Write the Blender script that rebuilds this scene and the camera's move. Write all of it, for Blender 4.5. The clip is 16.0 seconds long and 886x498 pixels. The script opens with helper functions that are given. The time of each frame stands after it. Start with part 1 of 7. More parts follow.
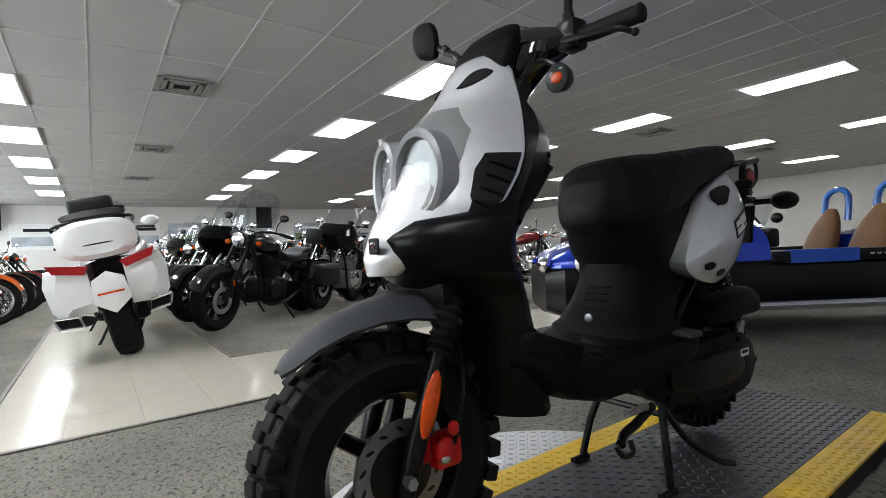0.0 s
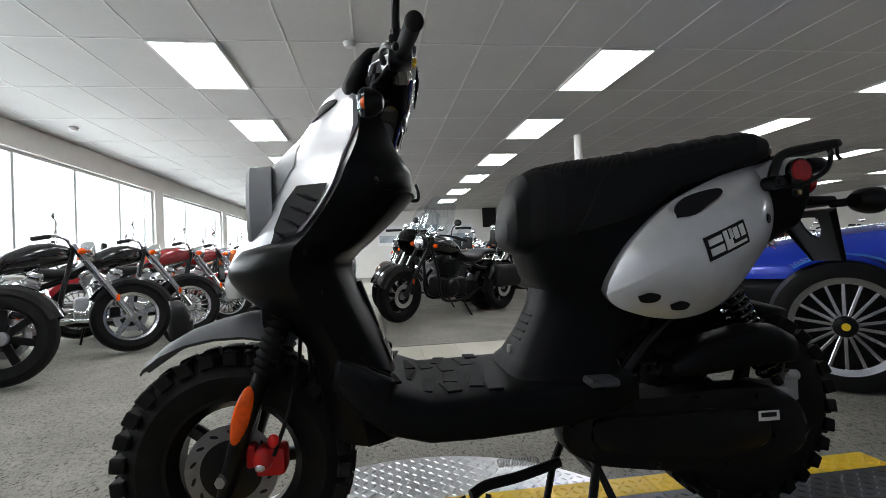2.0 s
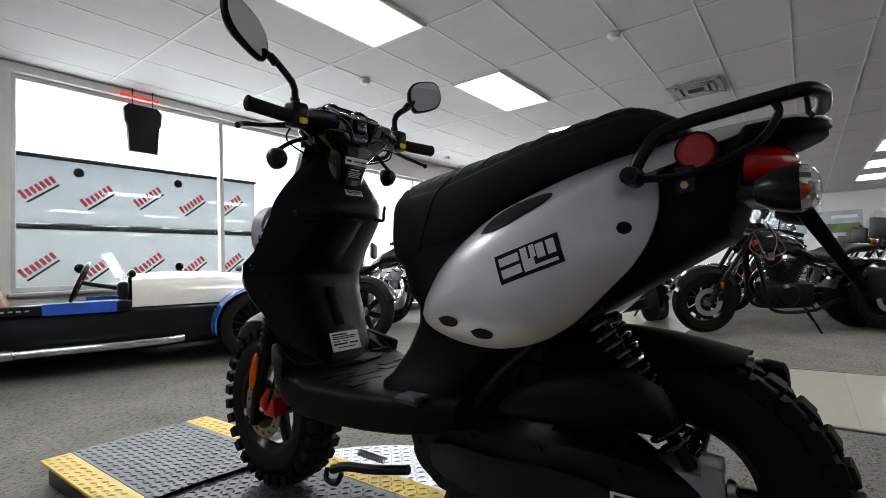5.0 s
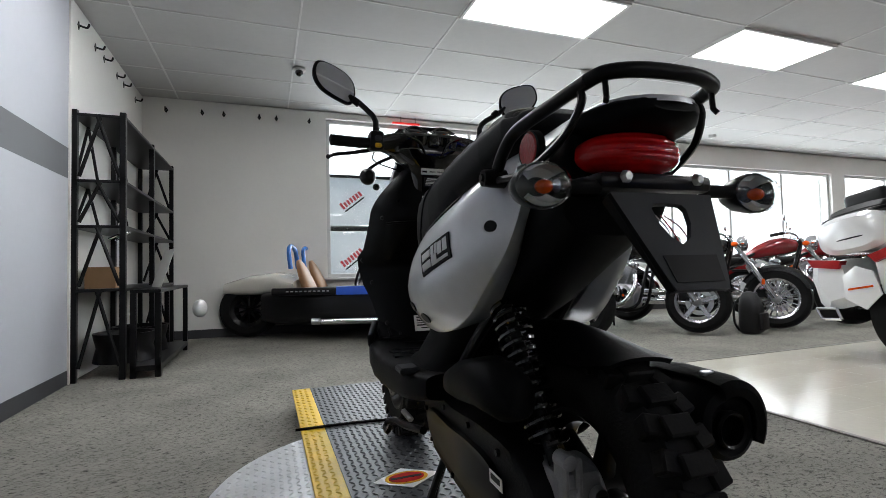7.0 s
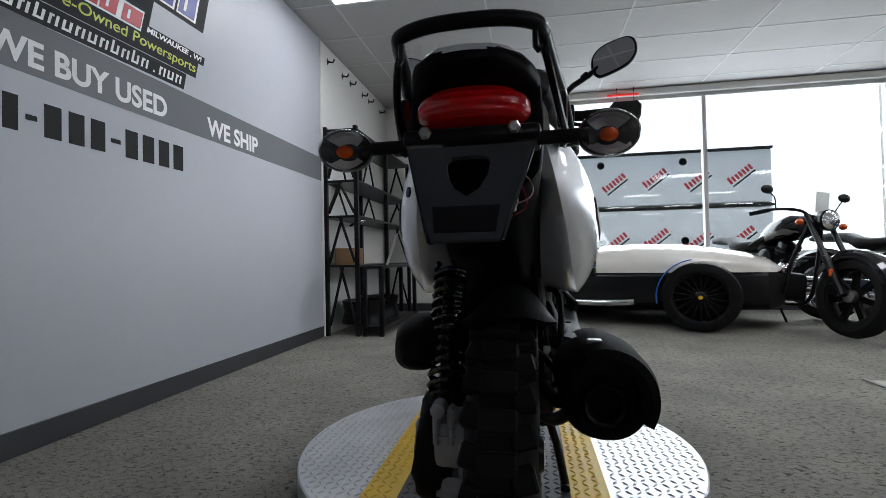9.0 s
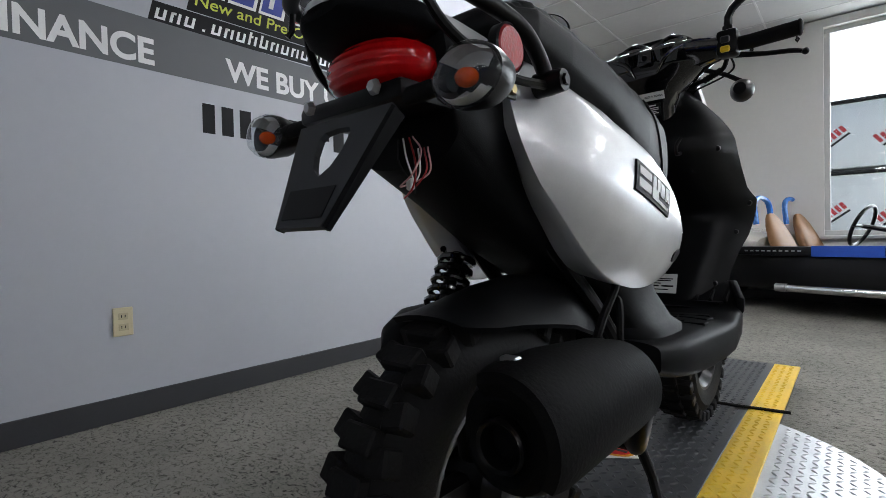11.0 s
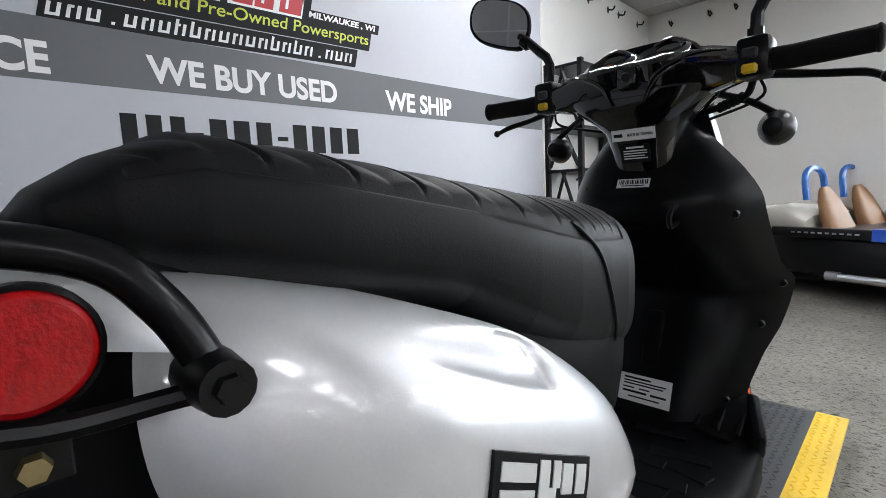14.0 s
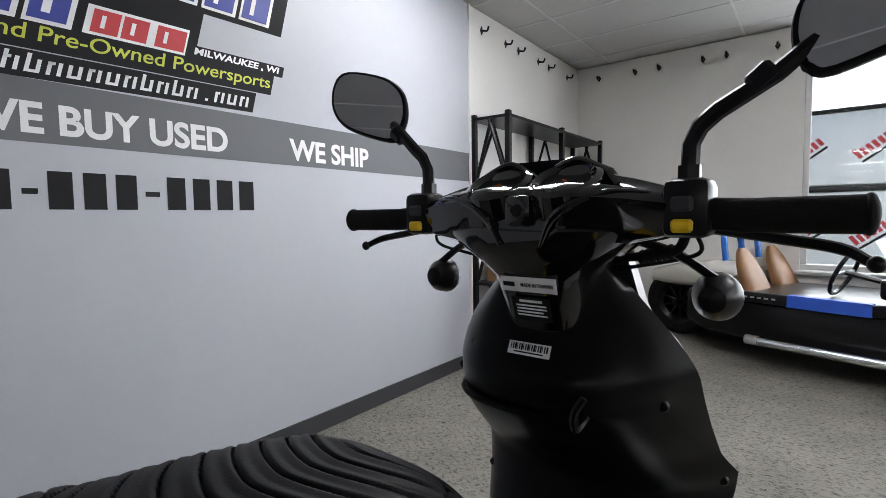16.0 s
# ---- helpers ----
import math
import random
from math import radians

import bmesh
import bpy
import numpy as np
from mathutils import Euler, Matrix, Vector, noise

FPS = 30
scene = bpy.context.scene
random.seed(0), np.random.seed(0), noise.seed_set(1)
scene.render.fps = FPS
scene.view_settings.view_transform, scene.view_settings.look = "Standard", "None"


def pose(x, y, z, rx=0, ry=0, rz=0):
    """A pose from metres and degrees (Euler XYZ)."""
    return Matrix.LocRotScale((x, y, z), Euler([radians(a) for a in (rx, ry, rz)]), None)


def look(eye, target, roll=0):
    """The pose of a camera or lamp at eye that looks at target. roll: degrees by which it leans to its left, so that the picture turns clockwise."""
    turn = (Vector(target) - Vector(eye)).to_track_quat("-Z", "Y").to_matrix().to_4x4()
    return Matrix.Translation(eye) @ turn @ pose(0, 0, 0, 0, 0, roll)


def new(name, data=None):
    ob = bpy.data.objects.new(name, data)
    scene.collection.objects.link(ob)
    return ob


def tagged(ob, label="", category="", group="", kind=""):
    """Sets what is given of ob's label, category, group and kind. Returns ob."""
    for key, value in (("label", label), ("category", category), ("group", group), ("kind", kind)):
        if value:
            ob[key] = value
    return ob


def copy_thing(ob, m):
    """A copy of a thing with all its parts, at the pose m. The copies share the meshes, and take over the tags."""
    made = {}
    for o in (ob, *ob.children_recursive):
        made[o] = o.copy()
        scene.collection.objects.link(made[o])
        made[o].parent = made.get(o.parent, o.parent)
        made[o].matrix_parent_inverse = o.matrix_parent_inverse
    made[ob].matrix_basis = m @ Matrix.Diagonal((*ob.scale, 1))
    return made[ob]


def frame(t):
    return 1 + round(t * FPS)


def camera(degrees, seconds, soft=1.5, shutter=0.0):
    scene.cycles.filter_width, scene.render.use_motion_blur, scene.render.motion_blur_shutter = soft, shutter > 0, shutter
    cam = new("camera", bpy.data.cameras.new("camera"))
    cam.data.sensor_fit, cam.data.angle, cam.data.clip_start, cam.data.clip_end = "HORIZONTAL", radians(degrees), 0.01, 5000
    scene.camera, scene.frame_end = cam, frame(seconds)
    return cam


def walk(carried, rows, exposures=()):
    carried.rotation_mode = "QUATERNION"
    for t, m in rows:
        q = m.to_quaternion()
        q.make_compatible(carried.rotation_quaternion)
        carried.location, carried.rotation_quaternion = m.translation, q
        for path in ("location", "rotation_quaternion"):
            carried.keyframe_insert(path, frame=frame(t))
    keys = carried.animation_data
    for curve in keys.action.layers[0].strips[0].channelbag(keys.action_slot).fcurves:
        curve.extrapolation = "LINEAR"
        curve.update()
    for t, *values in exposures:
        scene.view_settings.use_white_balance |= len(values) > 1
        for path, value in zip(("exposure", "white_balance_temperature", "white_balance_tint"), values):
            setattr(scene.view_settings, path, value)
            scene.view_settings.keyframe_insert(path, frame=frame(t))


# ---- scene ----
cam = camera(85.0, 16.0, soft=0.6)
PATH = [
    (0, (-0.416, 2.025, 0.745), (1.205, 0.854, 0.748), -2.6),
    (0.5, (-0.469, 1.816, 0.742), (1.281, 0.846, 0.734), -2.5),
    (1, (-0.603, 1.646, 0.748), (1.244, 0.881, 0.780), -2.9),
    (1.5, (-0.677, 1.468, 0.760), (1.259, 0.967, 0.788), -3.8),
    (2, (-0.717, 1.266, 0.772), (1.264, 0.993, 0.803), -2.4),
    (2.5, (-0.710, 1.100, 0.785), (1.289, 1.040, 0.818), -2.4),
    (3, (-0.715, 0.916, 0.786), (1.276, 1.107, 0.825), -2.1),
    (5.5, (-0.447, 0.017, 0.766), (0.961, 1.435, 0.844), -1.4),
    (6, (-0.343, -0.120, 0.759), (0.844, 1.488, 0.831), -0.8),
    (6.5, (-0.241, -0.240, 0.761), (0.727, 1.509, 0.818), -1.3),
    (7, (-0.114, -0.344, 0.757), (0.574, 1.533, 0.834), -1.3),
    (7.5, (0.016, -0.433, 0.746), (0.445, 1.519, 0.808), -1.0),
    (8, (0.167, -0.472, 0.720), (0.407, 1.514, 0.751), -0.7),
    (8.5, (0.306, -0.480, 0.701), (0.289, 1.520, 0.728), -0.9),
    (9, (0.465, -0.475, 0.701), (0.115, 1.494, 0.740), -1.2),
    (9.5, (0.600, -0.443, 0.702), (-0.061, 1.444, 0.755), -0.9),
    (10, (0.715, -0.367, 0.698), (-0.211, 1.405, 0.710), -0.5),
    (12.5, (0.871, 0.069, 0.797), (-0.628, 1.391, 0.715), -3.3),
    (13, (0.846, 0.149, 0.859), (-0.584, 1.537, 0.680), -3.3),
    (13.5, (0.803, 0.232, 0.936), (-0.569, 1.674, 0.741), -3.6),
    (14, (0.794, 0.294, 0.994), (-0.601, 1.707, 0.756), -2.7),
    (14.5, (0.776, 0.378, 1.043), (-0.586, 1.823, 0.799), -3.2),
    (15, (0.775, 0.438, 1.083), (-0.553, 1.917, 0.868), -3.3),
    (15.5, (0.743, 0.548, 1.123), (-0.517, 2.089, 0.929), -1.5),
    (16, (0.709, 0.621, 1.169), (-0.505, 2.205, 1.040), -0.8),
]
EXPOSURE = [(0.0, -0.1, 6500, 10), (3.0, -0.15, 6450, 10), (5.5, -0.2, 6500, 11), (6.5, -0.2, 6500, 11), (8.5, -0.6, 6250, 12), (9.5, -0.76, 6250, 12), (10.0, -0.8, 6300, 12), (11.0, -0.2, 6350, 12), (12.5, 0.22, 6400, 12), (13.5, 0.25, 6400, 13), (14.5, 0.02, 6450, 13), (15.0, 0.08, 6500, 14), (16.0, -0.08, 6500, 14)]
walk(cam, [(t, look(eye, target, roll)) for t, eye, target, roll in PATH], EXPOSURE)

# ---- world and light ----
world = bpy.data.worlds.new("overcast_sky")
scene.world = world
world.use_nodes = True
_wt = world.node_tree
_sky = _wt.nodes.new("ShaderNodeTexSky")
_sky.sky_type, _sky.sun_disc = "NISHITA", False
_sky.sun_elevation, _sky.sun_rotation = radians(38), radians(20)
_sky.air_density, _sky.dust_density = 1.0, 0.6
_wt.links.new(_sky.outputs[0], _wt.nodes["Background"].inputs[0])
_wt.nodes["Background"].inputs[1].default_value = 0.15

sun = new("sun", bpy.data.lights.new("sun", "SUN"))
sun.data.energy, sun.data.angle, sun.data.color = 1.2, radians(15), (1.0, 0.97, 0.93)
sun.matrix_world = look((-3, 12, 9), (0, 0, 0))
CEIL = 2.79
WIN_Y = 5.93         # inner face of the window wall
WALL_X = -1.43       # inner face of the printed wall
FAR_X, BACK_Y = 20.0, -18.0


def area(name, m, sx, sy, power, colour):
    ob = new(name, bpy.data.lights.new(name, "AREA"))
    ob.data.shape, ob.data.size, ob.data.size_y, ob.data.energy, ob.data.color = "RECTANGLE", sx, sy, power, colour
    ob.matrix_world = m
    return ob


# daylight of the four window openings
OPEN = ((0.62, 4.68, 0.66, 2.71, 2), (5.02, 10.4, 0.75, 2.44, 4), (10.8, 15.0, 0.75, 2.44, 3), (15.4, 19.4, 0.75, 2.44, 3))
for x0, x1, z0, z1, n in OPEN:
    area("window_light", pose((x0 + x1) / 2, WIN_Y + 0.2, (z0 + z1) / 2, -90, 0, 0), x1 - x0, z1 - z0, 45 * (x1 - x0), (0.93, 0.97, 1.0))

# ---- tools ----
def mat(name, colour, rough=0.5, metal=0.0, vary=0.08, size=8.0, bump=0.0, bump_size=200.0, coat=0.0, spec=0.5, worn=0.0):
    """A node material with colour variation at two scales and fine relief."""
    m = bpy.data.materials.new(name)
    m.use_nodes = True
    t = m.node_tree
    b = t.nodes["Principled BSDF"]
    b.inputs["Roughness"].default_value, b.inputs["Metallic"].default_value = rough, metal
    b.inputs["Coat Weight"].default_value = coat
    b.inputs["Coat Roughness"].default_value = 0.06
    b.inputs["Specular IOR Level"].default_value = spec
    co = t.nodes.new("ShaderNodeTexCoord")
    n1 = t.nodes.new("ShaderNodeTexNoise")
    n1.inputs["Scale"].default_value, n1.inputs["Detail"].default_value = size, 6
    n2 = t.nodes.new("ShaderNodeTexNoise")
    n2.inputs["Scale"].default_value, n2.inputs["Detail"].default_value = size * 14, 3
    mix = t.nodes.new("ShaderNodeMath")
    mix.operation = "MULTIPLY_ADD"
    mix.inputs[1].default_value = 0.4
    ramp = t.nodes.new("ShaderNodeValToRGB")
    lo, hi = [c * (1 - vary) for c in colour], [min(1, c * (1 + vary)) for c in colour]
    ramp.color_ramp.elements[0].color, ramp.color_ramp.elements[1].color = (*lo, 1), (*hi, 1)
    ramp.color_ramp.elements[0].position, ramp.color_ramp.elements[1].position = 0.45, 0.95
    for n in (n1, n2):
        t.links.new(co.outputs["Object"], n.inputs["Vector"])
    t.links.new(n2.outputs["Fac"], mix.inputs[0])
    t.links.new(n1.outputs["Fac"], mix.inputs[2])
    t.links.new(mix.outputs[0], ramp.inputs[0])
    t.links.new(ramp.outputs[0], b.inputs["Base Color"])
    if worn:
        r = t.nodes.new("ShaderNodeMapRange")
        r.inputs[3].default_value, r.inputs[4].default_value = max(0.02, rough - worn), min(1, rough + worn)
        t.links.new(n1.outputs["Fac"], r.inputs[0])
        t.links.new(r.outputs[0], b.inputs["Roughness"])
    if bump:
        n3 = t.nodes.new("ShaderNodeTexNoise")
        n3.inputs["Scale"].default_value, n3.inputs["Detail"].default_value = bump_size, 3
        t.links.new(co.outputs["Object"], n3.inputs["Vector"])
        bp = t.nodes.new("ShaderNodeBump")
        bp.inputs["Strength"].default_value, bp.inputs["Distance"].default_value = bump, 0.002
        t.links.new(n3.outputs["Fac"], bp.inputs["Height"])
        t.links.new(bp.outputs[0], b.inputs["Normal"])
    return m


def pane_glass(name, tint=(0.95, 0.97, 0.97)):
    """Thin sheet: mostly clear with a mirror share by Fresnel."""
    m = bpy.data.materials.new(name)
    m.use_nodes = True
    t = m.node_tree
    t.nodes.remove(t.nodes["Principled BSDF"])
    a, g, x, fr, pw = (t.nodes.new("ShaderNode" + k) for k in ("BsdfTransparent", "BsdfGlossy", "MixShader", "LayerWeight", "Math"))
    a.inputs[0].default_value, g.inputs["Roughness"].default_value = (*tint, 1), 0.02
    pw.operation, pw.inputs[1].default_value, pw.use_clamp = "POWER", 4.0, True
    t.links.new(fr.outputs["Facing"], pw.inputs[0])
    sc = t.nodes.new("ShaderNodeMapRange")
    sc.inputs[3].default_value, sc.inputs[4].default_value = 0.05, 0.8
    t.links.new(pw.outputs[0], sc.inputs[0])
    t.links.new(sc.outputs[0], x.inputs[0])
    t.links.new(a.outputs[0], x.inputs[1])
    t.links.new(g.outputs[0], x.inputs[2])
    t.links.new(x.outputs[0], t.nodes["Material Output"].inputs[0])
    return m


def glow(name, colour, strength):
    m = bpy.data.materials.new(name)
    m.use_nodes = True
    b = m.node_tree.nodes["Principled BSDF"]
    b.inputs["Base Color"].default_value = (*colour, 1)
    b.inputs["Emission Color"].default_value, b.inputs["Emission Strength"].default_value = (*colour, 1), strength
    return m


def link(name, bm, material, smooth=True, flat=0.6):
    """Links a bmesh as one mesh object, with faces shaded smooth but for sharp edges."""
    me = bpy.data.meshes.new(name)
    bmesh.ops.recalc_face_normals(bm, faces=bm.faces)
    for f in bm.faces:
        f.smooth = smooth
    if smooth:
        for e in bm.edges:
            if len(e.link_faces) == 2 and e.calc_face_angle(0) > flat:
                e.smooth = False
    bm.to_mesh(me)
    bm.free()
    if material:
        me.materials.append(material)
    return new(name, me)


def part(name, bm, material, parent, label="", smooth=True, flat=0.6):
    ob = link(name, bm, material, smooth, flat)
    ob.parent = parent
    if label:
        ob["label"] = label
    return ob


def empty(name, m, label, category, group=""):
    ob = new(name)
    ob.matrix_world = m
    ob.empty_display_size = 0.1
    return tagged(ob, label, category, group)


def thing(name, bm, material, label, category, group="", kind="", smooth=True, flat=0.6):
    return tagged(link(name, bm, material, smooth, flat), label, category, group, kind)


def box(bm, x0, x1, y0, y1, z0, z1, bevel=0.0, m=None, seg=1):
    vs = bmesh.ops.create_cube(bm, size=1)["verts"]
    mm = Matrix.Translation(((x0 + x1) / 2, (y0 + y1) / 2, (z0 + z1) / 2)) @ Matrix.Diagonal((x1 - x0, y1 - y0, z1 - z0, 1))
    bmesh.ops.transform(bm, matrix=mm, verts=vs)
    if bevel:
        es = list({e for v in vs for e in v.link_edges})
        r = bmesh.ops.bevel(bm, geom=es, offset=bevel, segments=seg, affect="EDGES", profile=0.5)
        vs = list({v for f in r["faces"] for v in f.verts} | {v for v in vs if v.is_valid})
    if m is not None:
        bmesh.ops.transform(bm, matrix=m, verts=vs)
    return vs


def boxbm(*a, **k):
    bm = bmesh.new()
    box(bm, *a, **k)
    return bm


def rings(bm, loops, closed=True, caps=True):
    """Skins a list of rings, each a list of points of the same number."""
    vs = [[bm.verts.new(p) for p in loop] for loop in loops]
    n = len(vs[0])
    for a, b in zip(vs, vs[1:]):
        for i in range(n if closed else n - 1):
            j = (i + 1) % n
            try:
                bm.faces.new((a[i], a[j], b[j], b[i]))
            except ValueError:
                pass
    if caps and closed:
        for loop in (vs[0], vs[-1]):
            if len(set(v.co.to_tuple(6) for v in loop)) > 2:
                try:
                    bm.faces.new(loop)
                except ValueError:
                    pass
    return vs


def smooth_path(pts, n=6):
    """A Catmull-Rom line through the points."""
    P = [Vector(p) for p in pts]
    P = [2 * P[0] - P[1]] + P + [2 * P[-1] - P[-2]]
    out = []
    for i in range(1, len(P) - 2):
        a, b, c, d = P[i - 1:i + 3]
        for k in range(n):
            t = k / n
            out.append(0.5 * (2 * b + (c - a) * t + (2 * a - 5 * b + 4 * c - d) * t * t + (3 * b - a - 3 * c + d) * t ** 3))
    return out + [P[-2]]


def tube(bm, pts, r, seg=10, n=6, smooth=True, caps=True):
    """A round bar along a line; r may be a number or one for each point."""
    path = smooth_path(pts, n) if smooth and len(pts) > 2 else [Vector(p) for p in pts]
    m = len(path)
    rs = [r] * m if not isinstance(r, (list, tuple)) else [float(np.interp(i / (m - 1), np.linspace(0, 1, len(r)), r)) for i in range(m)]
    t0 = (path[1] - path[0]).normalized()
    u = t0.orthogonal().normalized()
    loops = []
    for i, p in enumerate(path):
        t = (path[min(i + 1, m - 1)] - path[max(i - 1, 0)]).normalized()
        u = (u - t * u.dot(t)).normalized()
        w = t.cross(u)
        loops.append([p + rs[i] * (math.cos(a) * u + math.sin(a) * w) for a in (2 * math.pi * k / seg for k in range(seg))])
    rings(bm, loops, caps=caps)


def tubebm(*a, **k):
    bm = bmesh.new()
    tube(bm, *a, **k)
    return bm


def lathe(bm, prof, m=None, seg=32, close=False):
    """Turns a profile of (radius, along) about the local x axis."""
    m = m or Matrix()
    loops = [[m @ Vector((a, r * math.cos(2 * math.pi * k / seg), r * math.sin(2 * math.pi * k / seg))) for k in range(seg)] for r, a in prof]
    if close:
        loops.append(loops[0])
    vs = rings(bm, loops, caps=not close)
    if close:
        bmesh.ops.remove_doubles(bm, verts=bm.verts, dist=1e-5)


def lathebm(*a, **k):
    bm = bmesh.new()
    lathe(bm, *a, **k)
    return bm


def plate(bm, outline, a, b, axis="x", bevel=0.0, m=None):
    """A flat outline of (u, v) points, made thick between a and b along an axis."""
    put = {"x": lambda u, v, w: (w, u, v), "y": lambda u, v, w: (u, w, v), "z": lambda u, v, w: (u, v, w)}[axis]
    lo, hi = [bm.verts.new(put(u, v, a)) for u, v in outline], [bm.verts.new(put(u, v, b)) for u, v in outline]
    fs = [bm.faces.new(lo), bm.faces.new(hi)]
    n = len(lo)
    for i in range(n):
        fs.append(bm.faces.new((lo[i], lo[(i + 1) % n], hi[(i + 1) % n], hi[i])))
    vs = lo + hi
    if bevel:
        es = list(fs[0].edges) + list(fs[1].edges)
        r = bmesh.ops.bevel(bm, geom=es, offset=bevel, segments=2, affect="EDGES", profile=0.5)
        vs = list({v for f in r["faces"] for v in f.verts} | {v for v in vs if v.is_valid})
    if m is not None:
        bmesh.ops.transform(bm, matrix=m, verts=vs)
    return vs


def platebm(*a, **k):
    bm = bmesh.new()
    plate(bm, *a, **k)
    return bm


def ball(bm, c, rx, ry, rz, u=16, v=10, m=None):
    vs = bmesh.ops.create_uvsphere(bm, u_segments=u, v_segments=v, radius=1)["verts"]
    mm = Matrix.Translation(c) @ (m or Matrix()) @ Matrix.Diagonal((rx, ry, rz, 1))
    bmesh.ops.transform(bm, matrix=mm, verts=vs)


def ballbm(*a, **k):
    bm = bmesh.new()
    ball(bm, *a, **k)
    return bm


def super_ring(cx, cz, rx, rz, p=2.5, n=28):
    """A rounded-rectangle ring in two coordinates."""
    out = []
    for k in range(n):
        a = 2 * math.pi * k / n
        c, s = math.cos(a), math.sin(a)
        out.append((cx + rx * math.copysign(abs(c) ** (2 / p), c), cz + rz * math.copysign(abs(s) ** (2 / p), s)))
    return out


def text_mesh(body, size, depth=0.001, align="LEFT", squeeze=1.0, shear=0.0, bold=0.015):
    """Letters of the built-in font, lying in the x-y plane, as a bmesh."""
    cu = bpy.data.curves.new("letters", "FONT")
    cu.body, cu.size, cu.extrude, cu.align_x, cu.shear, cu.offset = body, size, depth, align, shear, size * bold
    ob = bpy.data.objects.new("letters", cu)
    me = bpy.data.meshes.new_from_object(ob)
    bm = bmesh.new()
    bm.from_mesh(me)
    bmesh.ops.scale(bm, vec=(squeeze, 1, 1), verts=bm.verts)
    bpy.data.objects.remove(ob)
    bpy.data.meshes.remove(me)
    return bm


# ---- materials ----
M = {}
M["silver"] = mat("silver_paint", (0.7, 0.71, 0.725), 0.4, 0.55, 0.05, 30, 0.05, 900, coat=1.0, worn=0.04)
M["hood_grey"] = mat("grey_satin_plastic", (0.24, 0.245, 0.25), 0.42, 0.25, 0.05, 20)
M["lamp_surround"] = mat("pale_grey_satin_plastic", (0.38, 0.39, 0.4), 0.4, 0.3, 0.06, 20)
M["plastic"] = mat("black_grained_plastic", (0.0045, 0.0048, 0.0055), 0.5, 0.0, 0.15, 12, 0.2, 700, spec=0.07, worn=0.08)
M["plastic_grey"] = mat("dark_grey_plastic", (0.045, 0.048, 0.053), 0.5, 0.0, 0.1, 12, 0.2, 700, spec=0.2)
M["gloss"] = mat("black_gloss_plastic", (0.003, 0.003, 0.0035), 0.06, 0.0, 0.1, 10, coat=1.0, spec=0.5)
M["vinyl"] = mat("black_seat_vinyl", (0.007, 0.0072, 0.008), 0.5, 0.0, 0.12, 20, 0.15, 600, spec=0.15, worn=0.06)
M["rubber"] = mat("tyre_rubber", (0.009, 0.009, 0.0092), 0.65, 0.0, 0.25, 15, 0.4, 180, spec=0.12)
M["black_metal"] = mat("black_painted_metal", (0.0035, 0.0035, 0.004), 0.32, 0.0, 0.15, 25, coat=0.06, spec=0.2)
M["alloy"] = mat("cast_alloy", (0.35, 0.35, 0.36), 0.42, 0.9, 0.15, 25, 0.3, 300)
M["engine"] = mat("dull_engine_casting", (0.008, 0.008, 0.009), 0.5, 0.2, 0.2, 25, 0.4, 250, spec=0.15)
M["steel"] = mat("brushed_steel", (0.55, 0.55, 0.56), 0.3, 1.0, 0.12, 40)
M["chrome"] = mat("chrome", (0.78, 0.78, 0.8), 0.07, 1.0, 0.03, 20)
M["mirror"] = mat("mirror_glass", (0.8, 0.82, 0.84), 0.02, 1.0, 0.01, 5)
M["red_paint"] = mat("red_caliper_paint", (0.5, 0.006, 0.006), 0.3, 0.0, 0.15, 30, coat=0.25, spec=0.3)
M["red_lens"] = mat("red_lens", (0.52, 0.003, 0.005), 0.12, 0.0, 0.2, 60, coat=0.3, spec=0.35)
M["printed_red"] = mat("printed_red", (0.42, 0.006, 0.006), 0.6, 0.0, 0.25, 60, spec=0.12)
M["red_dull"] = mat("dark_red_reflector", (0.34, 0.004, 0.006), 0.3, 0.0, 0.3, 160, 0.35, 320, coat=0.35, spec=0.3)
M["orange"] = mat("orange_lens", (0.72, 0.085, 0.004), 0.25, 0.0, 0.2, 90, 0.3, 300, coat=0.2, spec=0.3)
M["yellow"] = mat("yellow_switch", (0.85, 0.55, 0.01), 0.4)
M["white_label"] = mat("white_label", (0.75, 0.75, 0.74), 0.5, 0.0, 0.03, 30)
# black print, also used to paint the shade inside holes and the scoop
M["ink"] = mat("black_ink_and_hole_shade", (0.006, 0.006, 0.007), 0.5, spec=0.2)
M["lamp_glass"] = pane_glass("lamp_glass")
M["pane"] = pane_glass("window_glass")

M["alloy_dark"] = mat("dull_cast_alloy", (0.36, 0.36, 0.365), 0.45, 0.35, 0.2, 25, 0.4, 250)
M["disc_steel"] = mat("dull_disc_steel", (0.22, 0.22, 0.225), 0.35, 0.9, 0.2, 30)
M["strap_pale"] = mat("pale_pink_wire", (0.6, 0.3, 0.3), 0.5)
M["brass_bolt"] = mat("yellow_zinc_bolt", (0.35, 0.28, 0.14), 0.4, 0.9, 0.15, 40)
M["cup"] = mat("silvered_reflector", (0.85, 0.85, 0.86), 0.22, 0.3, 0.1, 60, 0.6, 110)
M["shield_black"] = mat("black_smooth_plastic", (0.0035, 0.0037, 0.0042), 0.3, 0.0, 0.15, 12, 0.05, 700, spec=0.12, worn=0.06)

